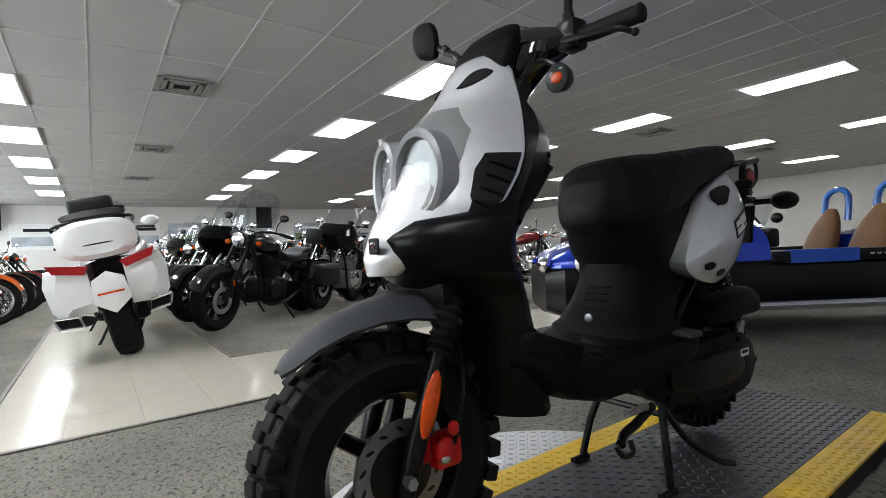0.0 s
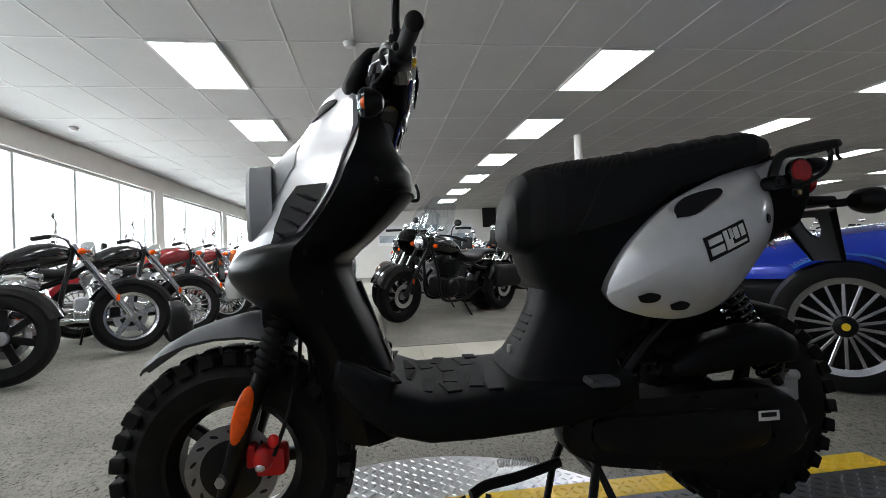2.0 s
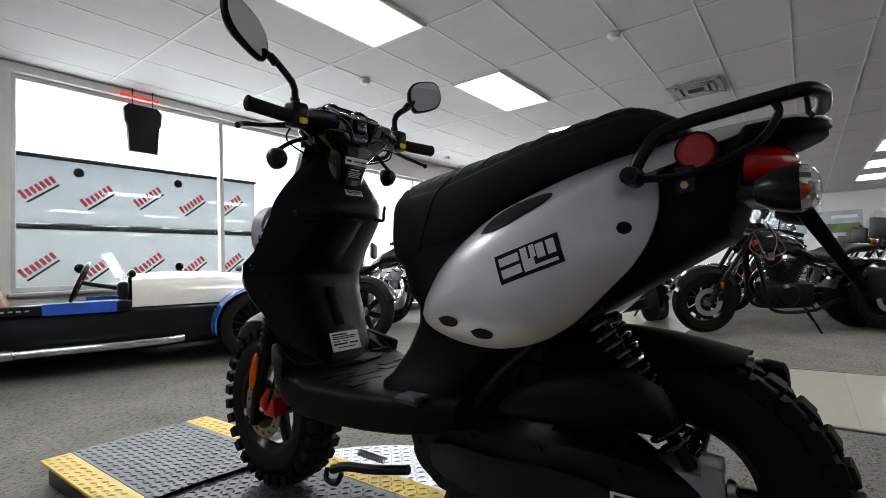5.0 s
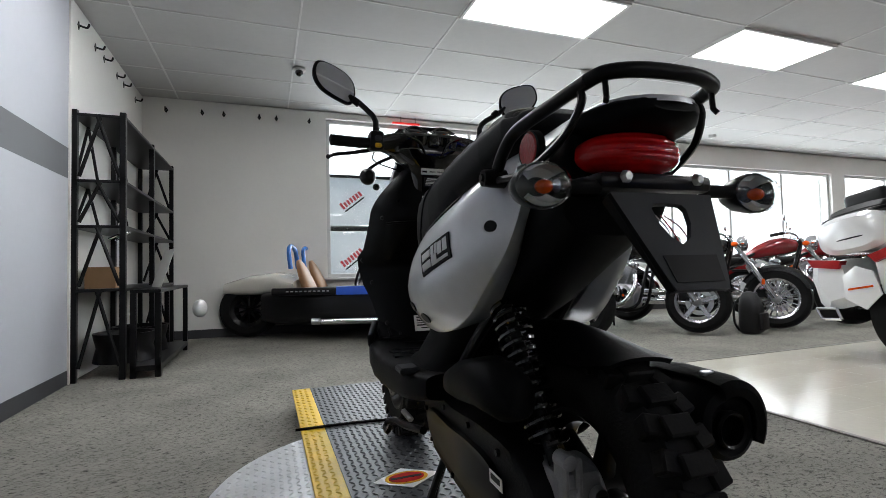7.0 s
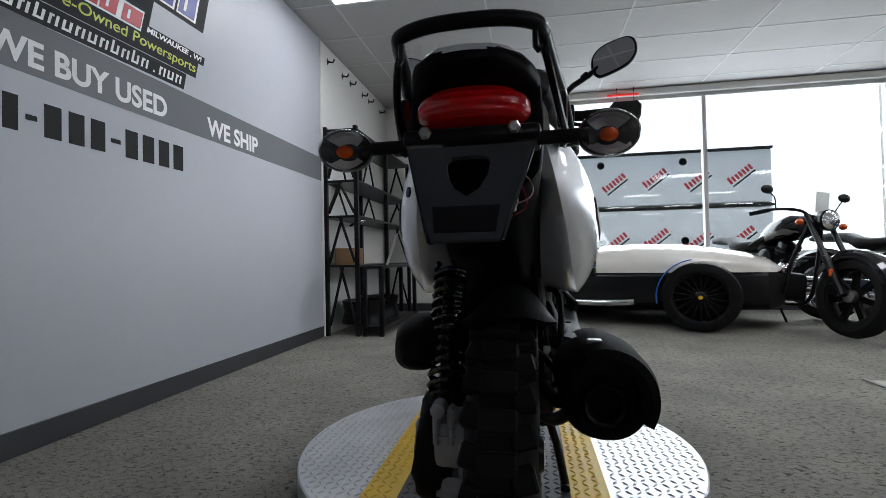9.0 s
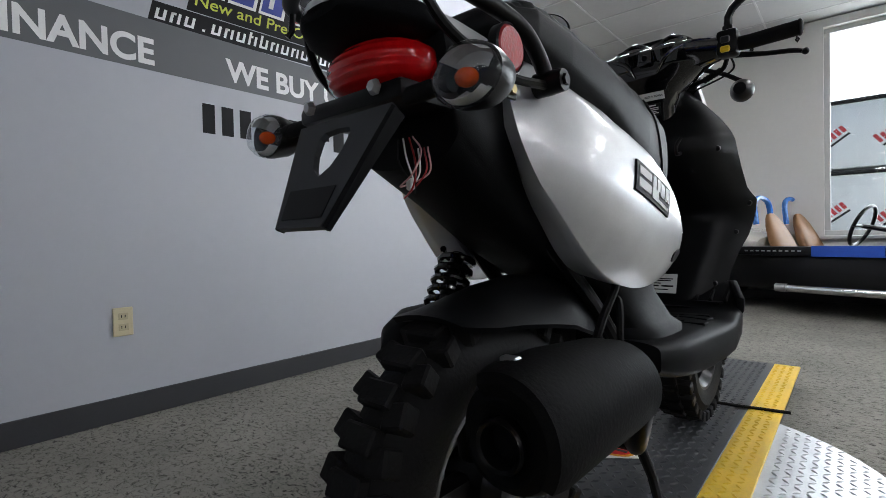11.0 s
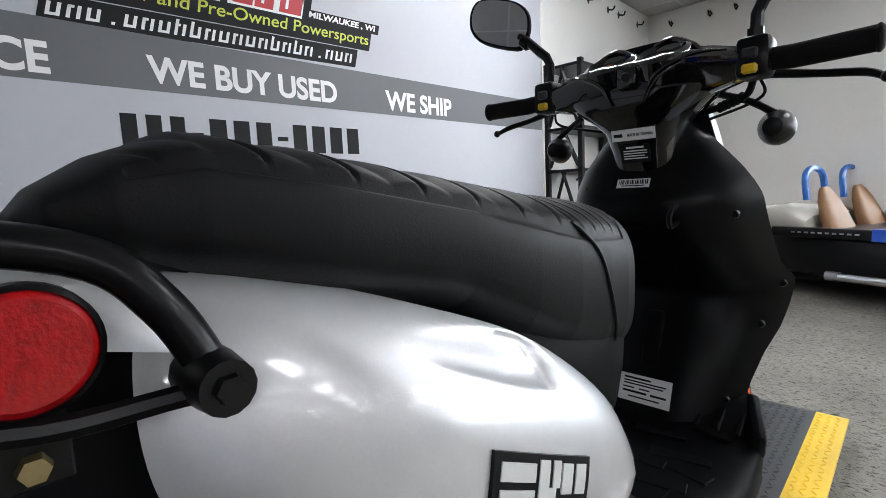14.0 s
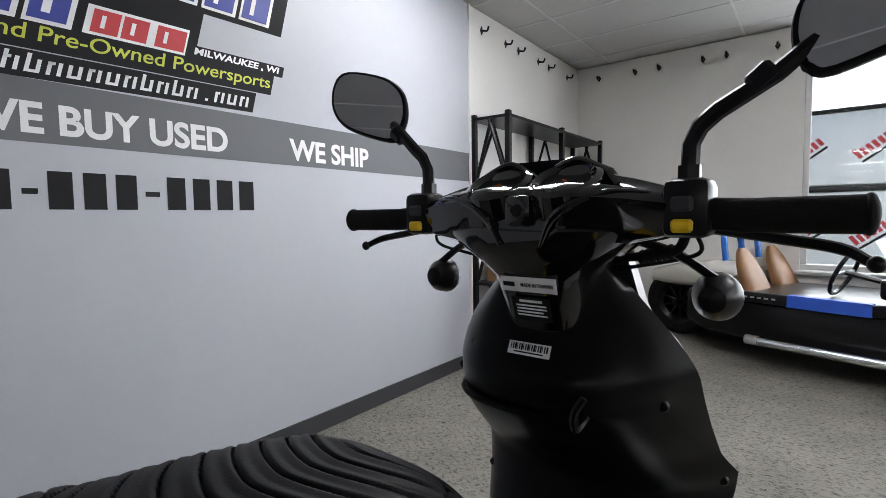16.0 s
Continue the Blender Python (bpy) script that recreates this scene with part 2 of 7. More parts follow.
# ---- the hall ----
def carpet_material():
    m = mat("flecked_carpet", (0.2, 0.192, 0.165), 0.95, 0.0, 0.22, 2.5, 0.9, 160)
    t = m.node_tree
    b = t.nodes["Principled BSDF"]
    co = t.nodes.new("ShaderNodeTexCoord")
    wob = t.nodes.new("ShaderNodeTexNoise")
    wob.inputs["Scale"].default_value = 30
    mp = t.nodes.new("ShaderNodeMapping")
    mp.inputs["Scale"].default_value = (1, 2.2, 1)
    add = t.nodes.new("ShaderNodeMixRGB")
    add.blend_type, add.inputs[0].default_value = "ADD", 0.05
    v = t.nodes.new("ShaderNodeTexNoise")
    v.inputs["Scale"].default_value, v.inputs["Detail"].default_value, v.inputs["Roughness"].default_value = 38, 5, 0.75
    r = t.nodes.new("ShaderNodeValToRGB")
    r.color_ramp.elements[0].position, r.color_ramp.elements[1].position = 0.36, 0.5
    r.color_ramp.elements[0].color, r.color_ramp.elements[1].color = (0.16, 0.15, 0.14, 1), (1.1, 1.1, 1.1, 1)
    mul = t.nodes.new("ShaderNodeMixRGB")
    mul.blend_type, mul.inputs[0].default_value = "MULTIPLY", 1.0
    old = b.inputs["Base Color"].links[0].from_socket
    t.links.new(co.outputs["Object"], wob.inputs["Vector"])
    t.links.new(co.outputs["Object"], add.inputs[1])
    t.links.new(wob.outputs["Color"], add.inputs[2])
    t.links.new(add.outputs[0], mp.inputs["Vector"])
    t.links.new(mp.outputs[0], v.inputs["Vector"])
    t.links.new(v.outputs["Fac"], r.inputs[0])
    t.links.new(old, mul.inputs[1])
    t.links.new(r.outputs[0], mul.inputs[2])
    t.links.new(mul.outputs[0], b.inputs["Base Color"])
    return m


M["carpet"] = carpet_material()
M["tile"] = mat("cream_vinyl_tile", (0.62, 0.59, 0.5), 0.16, 0.0, 0.06, 3, 0.08, 40, worn=0.06)
M["ceiling"] = mat("ceiling_tile", (0.45, 0.445, 0.435), 0.9, 0.0, 0.05, 1.2, 0.5, 130)
M["t_bar"] = mat("painted_t_bar", (0.58, 0.575, 0.56), 0.6)
M["white_wall"] = mat("white_wall_paint", (0.72, 0.71, 0.68), 0.7, 0.0, 0.03, 2, 0.15, 120)
M["print_grey"] = mat("printed_wall_film", (0.44, 0.455, 0.495), 0.45, 0.0, 0.03, 1.5, 0.05, 200)
M["band_grey"] = mat("grey_print_band", (0.115, 0.12, 0.128), 0.5, 0.0, 0.03, 2)
M["base"] = mat("dark_vinyl_base", (0.035, 0.036, 0.04), 0.5, 0.0, 0.08, 6)
M["frame"] = mat("window_frame_paint", (0.5, 0.5, 0.49), 0.4, 0.1, 0.05, 8)
M["panel_light"] = glow("light_panel", (0.97, 0.985, 1.0), 17.0)
M["ground"] = mat("outdoor_asphalt", (0.3, 0.3, 0.3), 0.9, 0.0, 0.15, 3, 0.3, 60)

floor = thing("floor", boxbm(WALL_X - 0.3, FAR_X + 0.3, BACK_Y - 0.3, WIN_Y + 0.25, -0.12, 0.0), M["carpet"], "flecked grey-beige carpet over the whole showroom floor", "floor", kind="structure", smooth=False)
ground = thing("ground", boxbm(-60, 80, WIN_Y + 0.25, 120, -0.3, -0.06), M["ground"], "pale concrete yard outside the windows", "ground", kind="structure", smooth=False)

# polished tile walkways, let 4 mm proud of the carpet with a metal edge
bm = bmesh.new()
TILE = 0.305
walks = [(2.235, 3.5, BACK_Y + 0.5, 2.47), (3.5, 15.0, 1.22, 2.47)]
tile_floor = thing("floor_tile_walkway", bm, None, "cream polished vinyl tile walkway let into the carpet", "floor", kind="structure")
tile_bm = boxbm(0.0003, TILE - 0.0003, 0.0003, TILE - 0.0003, 0, 0.005, bevel=0.0004)
tile_me = bpy.data.meshes.new("tile")
tile_bm.to_mesh(tile_me)
tile_bm.free()
tile_me.materials.append(M["tile"])
rest = bmesh.new()
for x0, x1, y0, y1 in walks:
    nx, ny = max(1, round((x1 - x0) / TILE)), max(1, round((y1 - y0) / TILE))
    sx, sy = (x1 - x0) / nx / TILE, (y1 - y0) / ny / TILE
    for i in range(nx):
        for j in range(ny):
            x, y = x0 + (x1 - x0) * i / nx, y0 + (y1 - y0) * j / ny
            if x < 6.0 and y > -4.5:
                o = new("tile", tile_me)
                o.parent = tile_floor
                o.matrix_world = Matrix.Translation((x, y, 0.0)) @ Matrix.Diagonal((sx, sy, 1, 1))
            else:
                box(rest, x + 0.002, x + TILE * sx - 0.002, y + 0.002, y + TILE * sy - 0.002, 0, 0.005)
part("far_tiles", rest, M["tile"], tile_floor, smooth=False)["kind"] = "stuff"
bm = bmesh.new()
for x0, x1, y0, y1 in ((2.21, 2.235, BACK_Y + 0.5, 2.495), (2.235, 15, 2.47, 2.495), (3.5, 3.525, BACK_Y + 0.5, 1.195), (3.5, 15, 1.195, 1.22)):
    box(bm, x0, x1, y0, y1, 0, 0.009, bevel=0.003)
M["edge"] = mat("worn_metal_edge", (0.2, 0.19, 0.17), 0.45, 0.7, 0.3, 6)
part("edge_strip", bm, M["edge"], tile_floor, "worn metal edging strip", smooth=False)

# walls
thing("wall_west", boxbm(WALL_X - 0.3, WALL_X, BACK_Y, WIN_Y, 0, CEIL), M["white_wall"], "white painted side wall behind the black rack", "wall", kind="structure", smooth=False)
thing("wall_east", boxbm(FAR_X, FAR_X + 0.3, BACK_Y, WIN_Y + 0.25, 0, CEIL), M["white_wall"], "white far end wall of the showroom", "wall", kind="structure", smooth=False)
thing("wall_south", boxbm(WALL_X - 0.3, FAR_X + 0.3, BACK_Y - 0.3, BACK_Y, 0, CEIL), M["white_wall"], "white painted back wall of the showroom", "wall", kind="structure", smooth=False)
bm = bmesh.new()
last = WALL_X - 0.3
for x0, x1, z0, z1, n in OPEN:
    box(bm, last, x0, WIN_Y, WIN_Y + 0.25, 0, CEIL)
    box(bm, x0, x1, WIN_Y, WIN_Y + 0.25, 0, z0)
    box(bm, x0, x1, WIN_Y, WIN_Y + 0.25, z1, CEIL)
    last = x1
box(bm, last, FAR_X + 0.3, WIN_Y, WIN_Y + 0.25, 0, CEIL)
thing("wall_north", bm, M["white_wall"], "white window wall with four wide display windows", "wall", kind="structure", smooth=False)
for k, (x0, x1, z0, z1, n) in enumerate(OPEN, 1):
    w = tagged(new("window_%d" % k), "wide shop window with pale metal frame and mullions", "window", kind="structure")
    bm = bmesh.new()
    t = 0.05
    box(bm, x0, x1, WIN_Y + 0.06, WIN_Y + 0.13, z1 - t, z1, bevel=0.004)
    box(bm, x0, x1, WIN_Y + 0.06, WIN_Y + 0.13, z0, z0 + t, bevel=0.004)
    for i in range(n + 1):
        xm = x0 + (x1 - x0) * i / n
        a, b = (x0, x0 + t) if i == 0 else (x1 - t, x1) if i == n else (xm - t / 2, xm + t / 2)
        box(bm, a, b, WIN_Y + 0.058, WIN_Y + 0.132, z0 + t, z1 - t, bevel=0.004)
    part("window_frame", bm, M["frame"], w, smooth=False)
    part("window_sill", boxbm(x0 - 0.03, x1 + 0.03, WIN_Y - 0.05, WIN_Y + 0.06, z0 - 0.04, z0 - 0.002, bevel=0.008), M["frame"], w, smooth=False)
    for i in range(n):
        a, b = x0 + (x1 - x0) * i / n + 0.03, x0 + (x1 - x0) * (i + 1) / n - 0.03
        p = part("pane", boxbm(a, b, WIN_Y + 0.09, WIN_Y + 0.096, z0 + 0.03, z1 - 0.03), M["pane"], w, smooth=False)
        p.visible_shadow = False

# printed film on the west wall, its end strip, band and base
PRINT_END = 3.75
thing("wall_print", boxbm(WALL_X, WALL_X + 0.006, BACK_Y, PRINT_END, 0.1, CEIL), M["print_grey"], "pale blue-grey printed wall film behind the scooter", "wall", kind="structure", smooth=False)
thing("trim_band", boxbm(WALL_X + 0.006, WALL_X + 0.0075, BACK_Y, PRINT_END, 1.447, 1.663), M["band_grey"], "dark grey printed band along the wall", "wall band", kind="structure", smooth=False)
thing("trim_end", boxbm(WALL_X, WALL_X + 0.02, PRINT_END, PRINT_END + 0.022, 0, CEIL, bevel=0.003), M["white_wall"], "white corner strip at the end of the wall film", "trim", kind="structure", smooth=False)
bm = bmesh.new()
box(bm, WALL_X + 0.0, WALL_X + 0.012, BACK_Y, PRINT_END, 0, 0.1, bevel=0.003)
box(bm, WALL_X, FAR_X, WIN_Y - 0.012, WIN_Y, 0, 0.1, bevel=0.003)
thing("baseboard", bm, M["base"], "dark grey vinyl baseboard along the walls", "baseboard", kind="structure", smooth=False)

# ceiling with its suspended grid, one mesh
bm = bmesh.new()
box(bm, WALL_X - 0.3, FAR_X + 0.3, BACK_Y - 0.3, WIN_Y + 0.25, CEIL + 0.01, CEIL + 0.2)
tiles = len(bm.faces)
y = 2.62 + 0.61 * 5
while y > BACK_Y:
    box(bm, WALL_X, FAR_X, y - 0.008, y + 0.008, CEIL + 0.006, CEIL + 0.012)
    y -= 0.61
x = 1.38 - 2.44
while x < FAR_X:
    if x > WALL_X:
        box(bm, x - 0.008, x + 0.008, BACK_Y, WIN_Y, CEIL + 0.005, CEIL + 0.012)
    x += 1.22
bm.faces.ensure_lookup_table()
for f in bm.faces[tiles:]:
    f.material_index = 1
ceiling = thing("ceiling", bm, M["ceiling"], "off-white suspended tile ceiling with a painted grid", "ceiling", kind="structure", smooth=False)
ceiling.data.materials.append(M["t_bar"])


def troffer(x, y):
    e = empty("ceiling_light", Matrix.Translation((x, y, CEIL)), "bright white rectangular ceiling light panel, switched on", "ceiling light", "ceiling lights")
    bm = bmesh.new()
    for a in ((-0.61, 0.61, -0.305, -0.28), (-0.61, 0.61, 0.28, 0.305), (-0.61, -0.585, -0.28, 0.28), (0.585, 0.61, -0.28, 0.28)):
        box(bm, *a, -0.012, 0.006)
    part("frame", bm, M["t_bar"], e, smooth=False)
    part("diffuser", boxbm(-0.585, 0.585, -0.28, 0.28, -0.006, 0.002), M["panel_light"], e, smooth=False)
    return e


first = None
for y in (2.925, -1.345, -5.615, -9.885, -14.155):
    for k in range(-1, 7):
        x = 1.99 + 2.44 * k
        if first is None:
            first = troffer(x, y)
        elif k > 0 or y < -2 and k == 0 or y > 2:
            copy_thing(first, Matrix.Translation((x, y, CEIL)))

# ---- turntable and loading strip ----
PLAT = 0.09
M["diamond"] = mat("bright_diamond_plate", (0.62, 0.63, 0.65), 0.36, 0.95, 0.15, 6, 0.1, 300, worn=0.1)
M["strip_black"] = mat("black_painted_diamond_plate", (0.045, 0.048, 0.052), 0.42, 0.2, 0.2, 8, 0.2, 200, worn=0.1)
M["strip_yellow"] = mat("yellow_painted_diamond_plate", (0.78, 0.5, 0.015), 0.45, 0.0, 0.15, 8, 0.2, 200, worn=0.08)


def lugs(bm, x0, x1, y0, y1, z, inside=None, turn=0.0):
    """Raised diamond lugs, alternating in direction."""
    s = 0.026
    i = 0
    y = y0 + s / 2
    verts, faces = [], []
    while y < y1 - 0.006:
        j = 0
        x = x0 + s / 2
        while x < x1 - 0.006:
            if inside is None or inside(x, y):
                a = radians(45 if (i + j) % 2 else -45) + turn
                c, sn = math.cos(a), math.sin(a)
                b = len(verts)
                for u, v, h in ((-0.0125, 0, 0), (0, -0.0042, 0), (0.0125, 0, 0), (0, 0.0042, 0), (-0.005, 0, 0.003), (0.005, 0, 0.003)):
                    verts.append((x + u * c - v * sn, y + u * sn + v * c, z + h))
                faces += [(b, b + 1, b + 4), (b + 1, b + 5, b + 4), (b + 1, b + 2, b + 5), (b + 2, b + 3, b + 5), (b + 3, b + 4, b + 5), (b + 3, b, b + 4)]
            x += s
            j += 1
        y += s
        i += 1
    me = bpy.data.meshes.new("lugs")
    me.from_pydata(verts, [], faces)
    bm.from_mesh(me)
    bpy.data.meshes.remove(me)


turntable = empty("turntable", pose(0.335, 1.165, 0, 0, 0, 0), "round bright diamond-plate turntable on the carpet under the scooter", "turntable")
TR = 0.635
bm = lathebm([(TR - 0.03, 0.004), (TR - 0.03, 0.02), (TR, 0.02), (TR, PLAT - 0.014), (TR - 0.004, PLAT - 0.01)], Matrix.Rotation(radians(-90), 4, "Y"), seg=72)
part("disc", bm, M["diamond"], turntable)
bm = bmesh.new()
lugs(bm, -0.63, 0.63, -0.63, 0.63, PLAT - 0.0101, lambda x, y: x * x + y * y < 0.62 ** 2 and abs(x) > 0.32)
part("lug_pattern", bm, M["diamond"], turntable)["kind"] = "stuff"

strip = empty("loading_strip", pose(0.335, 1.145, 0, 0, 0, 0), "black diamond-plate strip with yellow edges laid over the turntable", "ramp")
SECT = ((-1.39, -0.642), (-0.64, 0.65), (0.652, 1.38))
for k, (y0, y1) in enumerate(SECT):
    s = part("plate", boxbm(-0.22, 0.22, y0, y1, PLAT - 0.0095, PLAT, bevel=0.0015), M["strip_black"], strip, smooth=False)
    bm = bmesh.new()
    lugs(bm, -0.215, 0.215, y0 + 0.01, y1 - 0.01, PLAT)
    part("lug_pattern", bm, M["strip_black"], s)["kind"] = "stuff"
    for a, b in ((-0.318, -0.2205), (0.2205, 0.318)):
        e = part("yellow_edge", boxbm(a, b, y0, y1, PLAT - 0.0095, PLAT + 0.0005, bevel=0.0015), M["strip_yellow"], strip, "yellow painted edge", smooth=False)
        bm = bmesh.new()
        lugs(bm, a + 0.003, b - 0.002, y0 + 0.01, y1 - 0.01, PLAT + 0.0005)
        part("lug_pattern", bm, M["strip_yellow"], e)["kind"] = "stuff"
    if k != 1:
        bm = bmesh.new()
        box(bm, -0.3, 0.3, y0 + 0.002, y1 - 0.03, 0.002, PLAT - 0.01, bevel=0.004)
        part("under_frame", bm, M["black_metal"], strip, smooth=False)
part("strap", tubebm([(-0.34, 0.64, PLAT + 0.006), (-0.1, 0.64, PLAT + 0.006), (0.1, 0.62, PLAT + 0.006), (0.34, 0.65, PLAT + 0.006)], 0.006, seg=6), M["black_metal"], strip, "black strap across the joint")
M["printed_yellow"] = mat("printed_yellow", (0.6, 0.3, 0.01), 0.6, 0.0, 0.3, 60, spec=0.12)
sticker = empty("floor_sticker", pose(0.3, 1.17, PLAT + 0.003, 0, 0, 0), "oval red and yellow sticker stuck on the black strip", "sticker")
part("backing", platebm([(-0.11, 0), (0, -0.075), (0.11, 0), (0, 0.075)], 0, 0.0008, "z"), M["white_label"], sticker, smooth=False)
part("oval", platebm(super_ring(0, 0, 0.07, 0.045, 2, 24), 0.0009, 0.0014, "z"), M["printed_yellow"], sticker, smooth=False)
part("oval_centre", platebm(super_ring(0, 0, 0.058, 0.034, 2, 24), 0.0015, 0.002, "z"), M["printed_red"], sticker, smooth=False)
part("oval_bar", platebm([(-0.05, -0.007), (0.05, -0.007), (0.05, 0.007), (-0.05, 0.007)], 0.0021, 0.0025, "z"), M["ink"], sticker, smooth=False)

# ---- the scooter ----
scooter = empty("motor_scooter", pose(0.39, 0.172, 0, 0, 0, -1.2), "silver and black motor scooter with knobbly tyres on a centre stand", "scooter")
S = scooter


def interp(rows, z):
    cols = np.array(rows, float)
    return [float(np.interp(z, cols[:, 0], cols[:, k])) for k in range(1, cols.shape[1])]


def wheel(name, centre, R, width, rim_r, spokes, lug_rows, seed):
    """A knobbly tyre on a cast rim, turning about x."""
    w = part(name, lathebm([(R - 0.02, -width * 0.36), (R - 0.008, -width * 0.26), (R - 0.004, 0), (R - 0.008, width * 0.26), (R - 0.02, width * 0.36), (R - 0.05, width * 0.5), (rim_r + 0.012, width * 0.46), (rim_r - 0.004, width * 0.36), (rim_r - 0.004, -width * 0.36), (rim_r + 0.012, -width * 0.46), (R - 0.05, -width * 0.5)], seg=56, close=True), M["rubber"], S, "black knobbly tyre on a dark cast wheel")
    w.location = centre
    bm = bmesh.new()
    n = 30
    for k in range(n):
        for r, (x0, x1, top, skew) in enumerate(lug_rows):
            a = 2 * math.pi * (k + (0.5 if r % 2 else 0)) / n
            h0 = R - 0.016 if abs(x0 + x1) < 0.04 else R - 0.028
            ln = 2 * math.pi * R / n * 0.62
            mm = Matrix.Rotation(a, 4, "X") @ Matrix.Rotation(skew, 4, "Z")
            vs = box(bm, x0, x1, -ln / 2, ln / 2, h0, top, bevel=0.003, m=Matrix.Rotation(a, 4, "X") @ Matrix.Translation((0, 0, 0)) @ Matrix.Rotation(skew, 4, "Z"))
    part("tread_pattern", bm, M["rubber"], w, smooth=False)["kind"] = "stuff"
    bm = bmesh.new()
    lathe(bm, [(rim_r - 0.004, -width * 0.4), (rim_r + 0.01, -width * 0.42), (rim_r + 0.01, -width * 0.38), (rim_r - 0.014, -width * 0.2), (rim_r - 0.014, width * 0.2), (rim_r + 0.01, width * 0.38), (rim_r + 0.01, width * 0.42), (rim_r - 0.004, width * 0.4), (rim_r - 0.022, width * 0.18), (rim_r - 0.022, -width * 0.18)], seg=48, close=True)
    part("rim", bm, M["black_metal"], w)
    for k in range(spokes):
        bm = bmesh.new()
        a = 2 * math.pi * k / spokes + 0.3
        rings(bm, [[(x, y * s, z) for x, y in super_ring(0, 0, 0.016 * g, 0.016, 3, 10)] for z, s, g in ((0.03, 1.2, 1.2), (0.07, 1.0, 1), (rim_r - 0.018, 0.9, 0.9))])
        bmesh.ops.transform(bm, matrix=Matrix.Rotation(a, 4, "X"), verts=bm.verts)
        part("spoke", bm, M["black_metal"], w)
    part("hub", lathebm([(0.012, -0.06), (0.026, -0.058), (0.042, -0.035), (0.042, 0.035), (0.026, 0.058), (0.012, 0.06)], seg=24), M["black_metal"], w)
    return w


FA, RA = Vector((0, 1.41, 0.343)), Vector((0.03, 0.195, 0.366))
front = wheel("front_wheel", FA, 0.244, 0.118, 0.144, 5, [(-0.058, -0.02, 0.247, 0.0), (0.02, 0.058, 0.247, 0.0), (-0.024, 0.018, 0.2525, 0.15)], 1)
rear = wheel("rear_wheel", RA, 0.244, 0.102, 0.138, 5, [(-0.05, -0.018, 0.245, -0.25), (0.018, 0.05, 0.245, 0.25), (-0.026, 0.026, 0.253, 0.0)], 2)

# brake disc with slots, caliper
disc = part("brake_disc", lathebm([(0.062, -0.002), (0.095, -0.002), (0.095, 0.002), (0.062, 0.002)], seg=48, close=True), M["disc_steel"], front, "drilled steel brake disc")
disc.location = (-0.062, 0, 0)
part("disc_carrier", lathebm([(0.03, -0.008), (0.064, -0.004), (0.064, 0.004), (0.03, 0.006)], Matrix.Translation((-0.062, 0, 0)), seg=32), M["black_metal"], front)
for k in range(14):
    a = 2 * math.pi * k / 14
    bm = bmesh.new()
    plate(bm, super_ring(0, 0, 0.009, 0.0035, 2, 10), -0.0028, 0.0028, "x", m=Matrix.Translation((-0.062, 0, 0)) @ Matrix.Rotation(a, 4, "X") @ Matrix.Translation((0, 0, 0.079)) @ Matrix.Rotation(0.6, 4, "X"))
    part("slot", bm, M["ink"], front, smooth=False)
cal = bmesh.new()
box(cal, -0.1, -0.045, 1.395, 1.465, 0.335, 0.395, bevel=0.012, seg=2)
ball(cal, (-0.1, 1.445, 0.375), 0.012, 0.024, 0.024)
ball(cal, (-0.1, 1.42, 0.41), 0.01, 0.014, 0.014)
box(cal, -0.085, -0.06, 1.465, 1.49, 0.35, 0.4, bevel=0.005)
caliper = part("brake_caliper", cal, M["red_paint"], S, "red painted brake caliper")
part("hose_union", ballbm((-0.108, 1.45, 0.36), 0.006, 0.012, 0.008), M["steel"], caliper)

# fork legs, gaiters, orange reflectors, brake hose
for sx in (-1, 1):
    x = 0.088 * sx
    leg = part("fork_leg", tubebm([(x, 1.54, 0.3), (x, 1.505, 0.4), (x, 1.44, 0.55)], [0.017, 0.022, 0.02], smooth=False, seg=16), M["black_metal"], S)
    bm = bmesh.new()
    pts, rs = [], []
    for k in range(33):
        u = k / 32
        pts.append((x, 1.44 - 0.05 * u, 0.55 + 0.13 * u))
        rs.append(0.026 + 0.004 * math.cos(k * math.pi / 2 * 1.0))
    tube(bm, pts, rs, seg=16, smooth=False)
    part("gaiter", bm, M["rubber"], S)
    bm = bmesh.new()
    ball(bm, (0, 0, 0), 0.008, 0.02, 0.062, m=Matrix())
    r = part("reflector", bm, M["orange"], S, "orange side reflector on the fork")
    r.matrix_basis = Matrix.Translation((x + 0.026 * sx, 1.485, 0.47)) @ Matrix.Rotation(radians(20), 4, "X")
part("brake_hose", tubebm([(-0.1, 1.42, 0.38), (-0.09, 1.38, 0.48), (-0.05, 1.36, 0.6), (-0.03, 1.37, 0.7)], 0.005, seg=8), M["rubber"], S)
part("hose", tubebm([(-0.02, 1.36, 0.42), (-0.035, 1.34, 0.55), (-0.03, 1.36, 0.7)], 0.006, seg=8), M["rubber"], S)
part("axle_nut", lathebm([(0.001, -0.118), (0.012, -0.118), (0.012, -0.095), (0.001, -0.095)], Matrix.Translation((0, 1.537, 0.341)), seg=6), M["steel"], S)

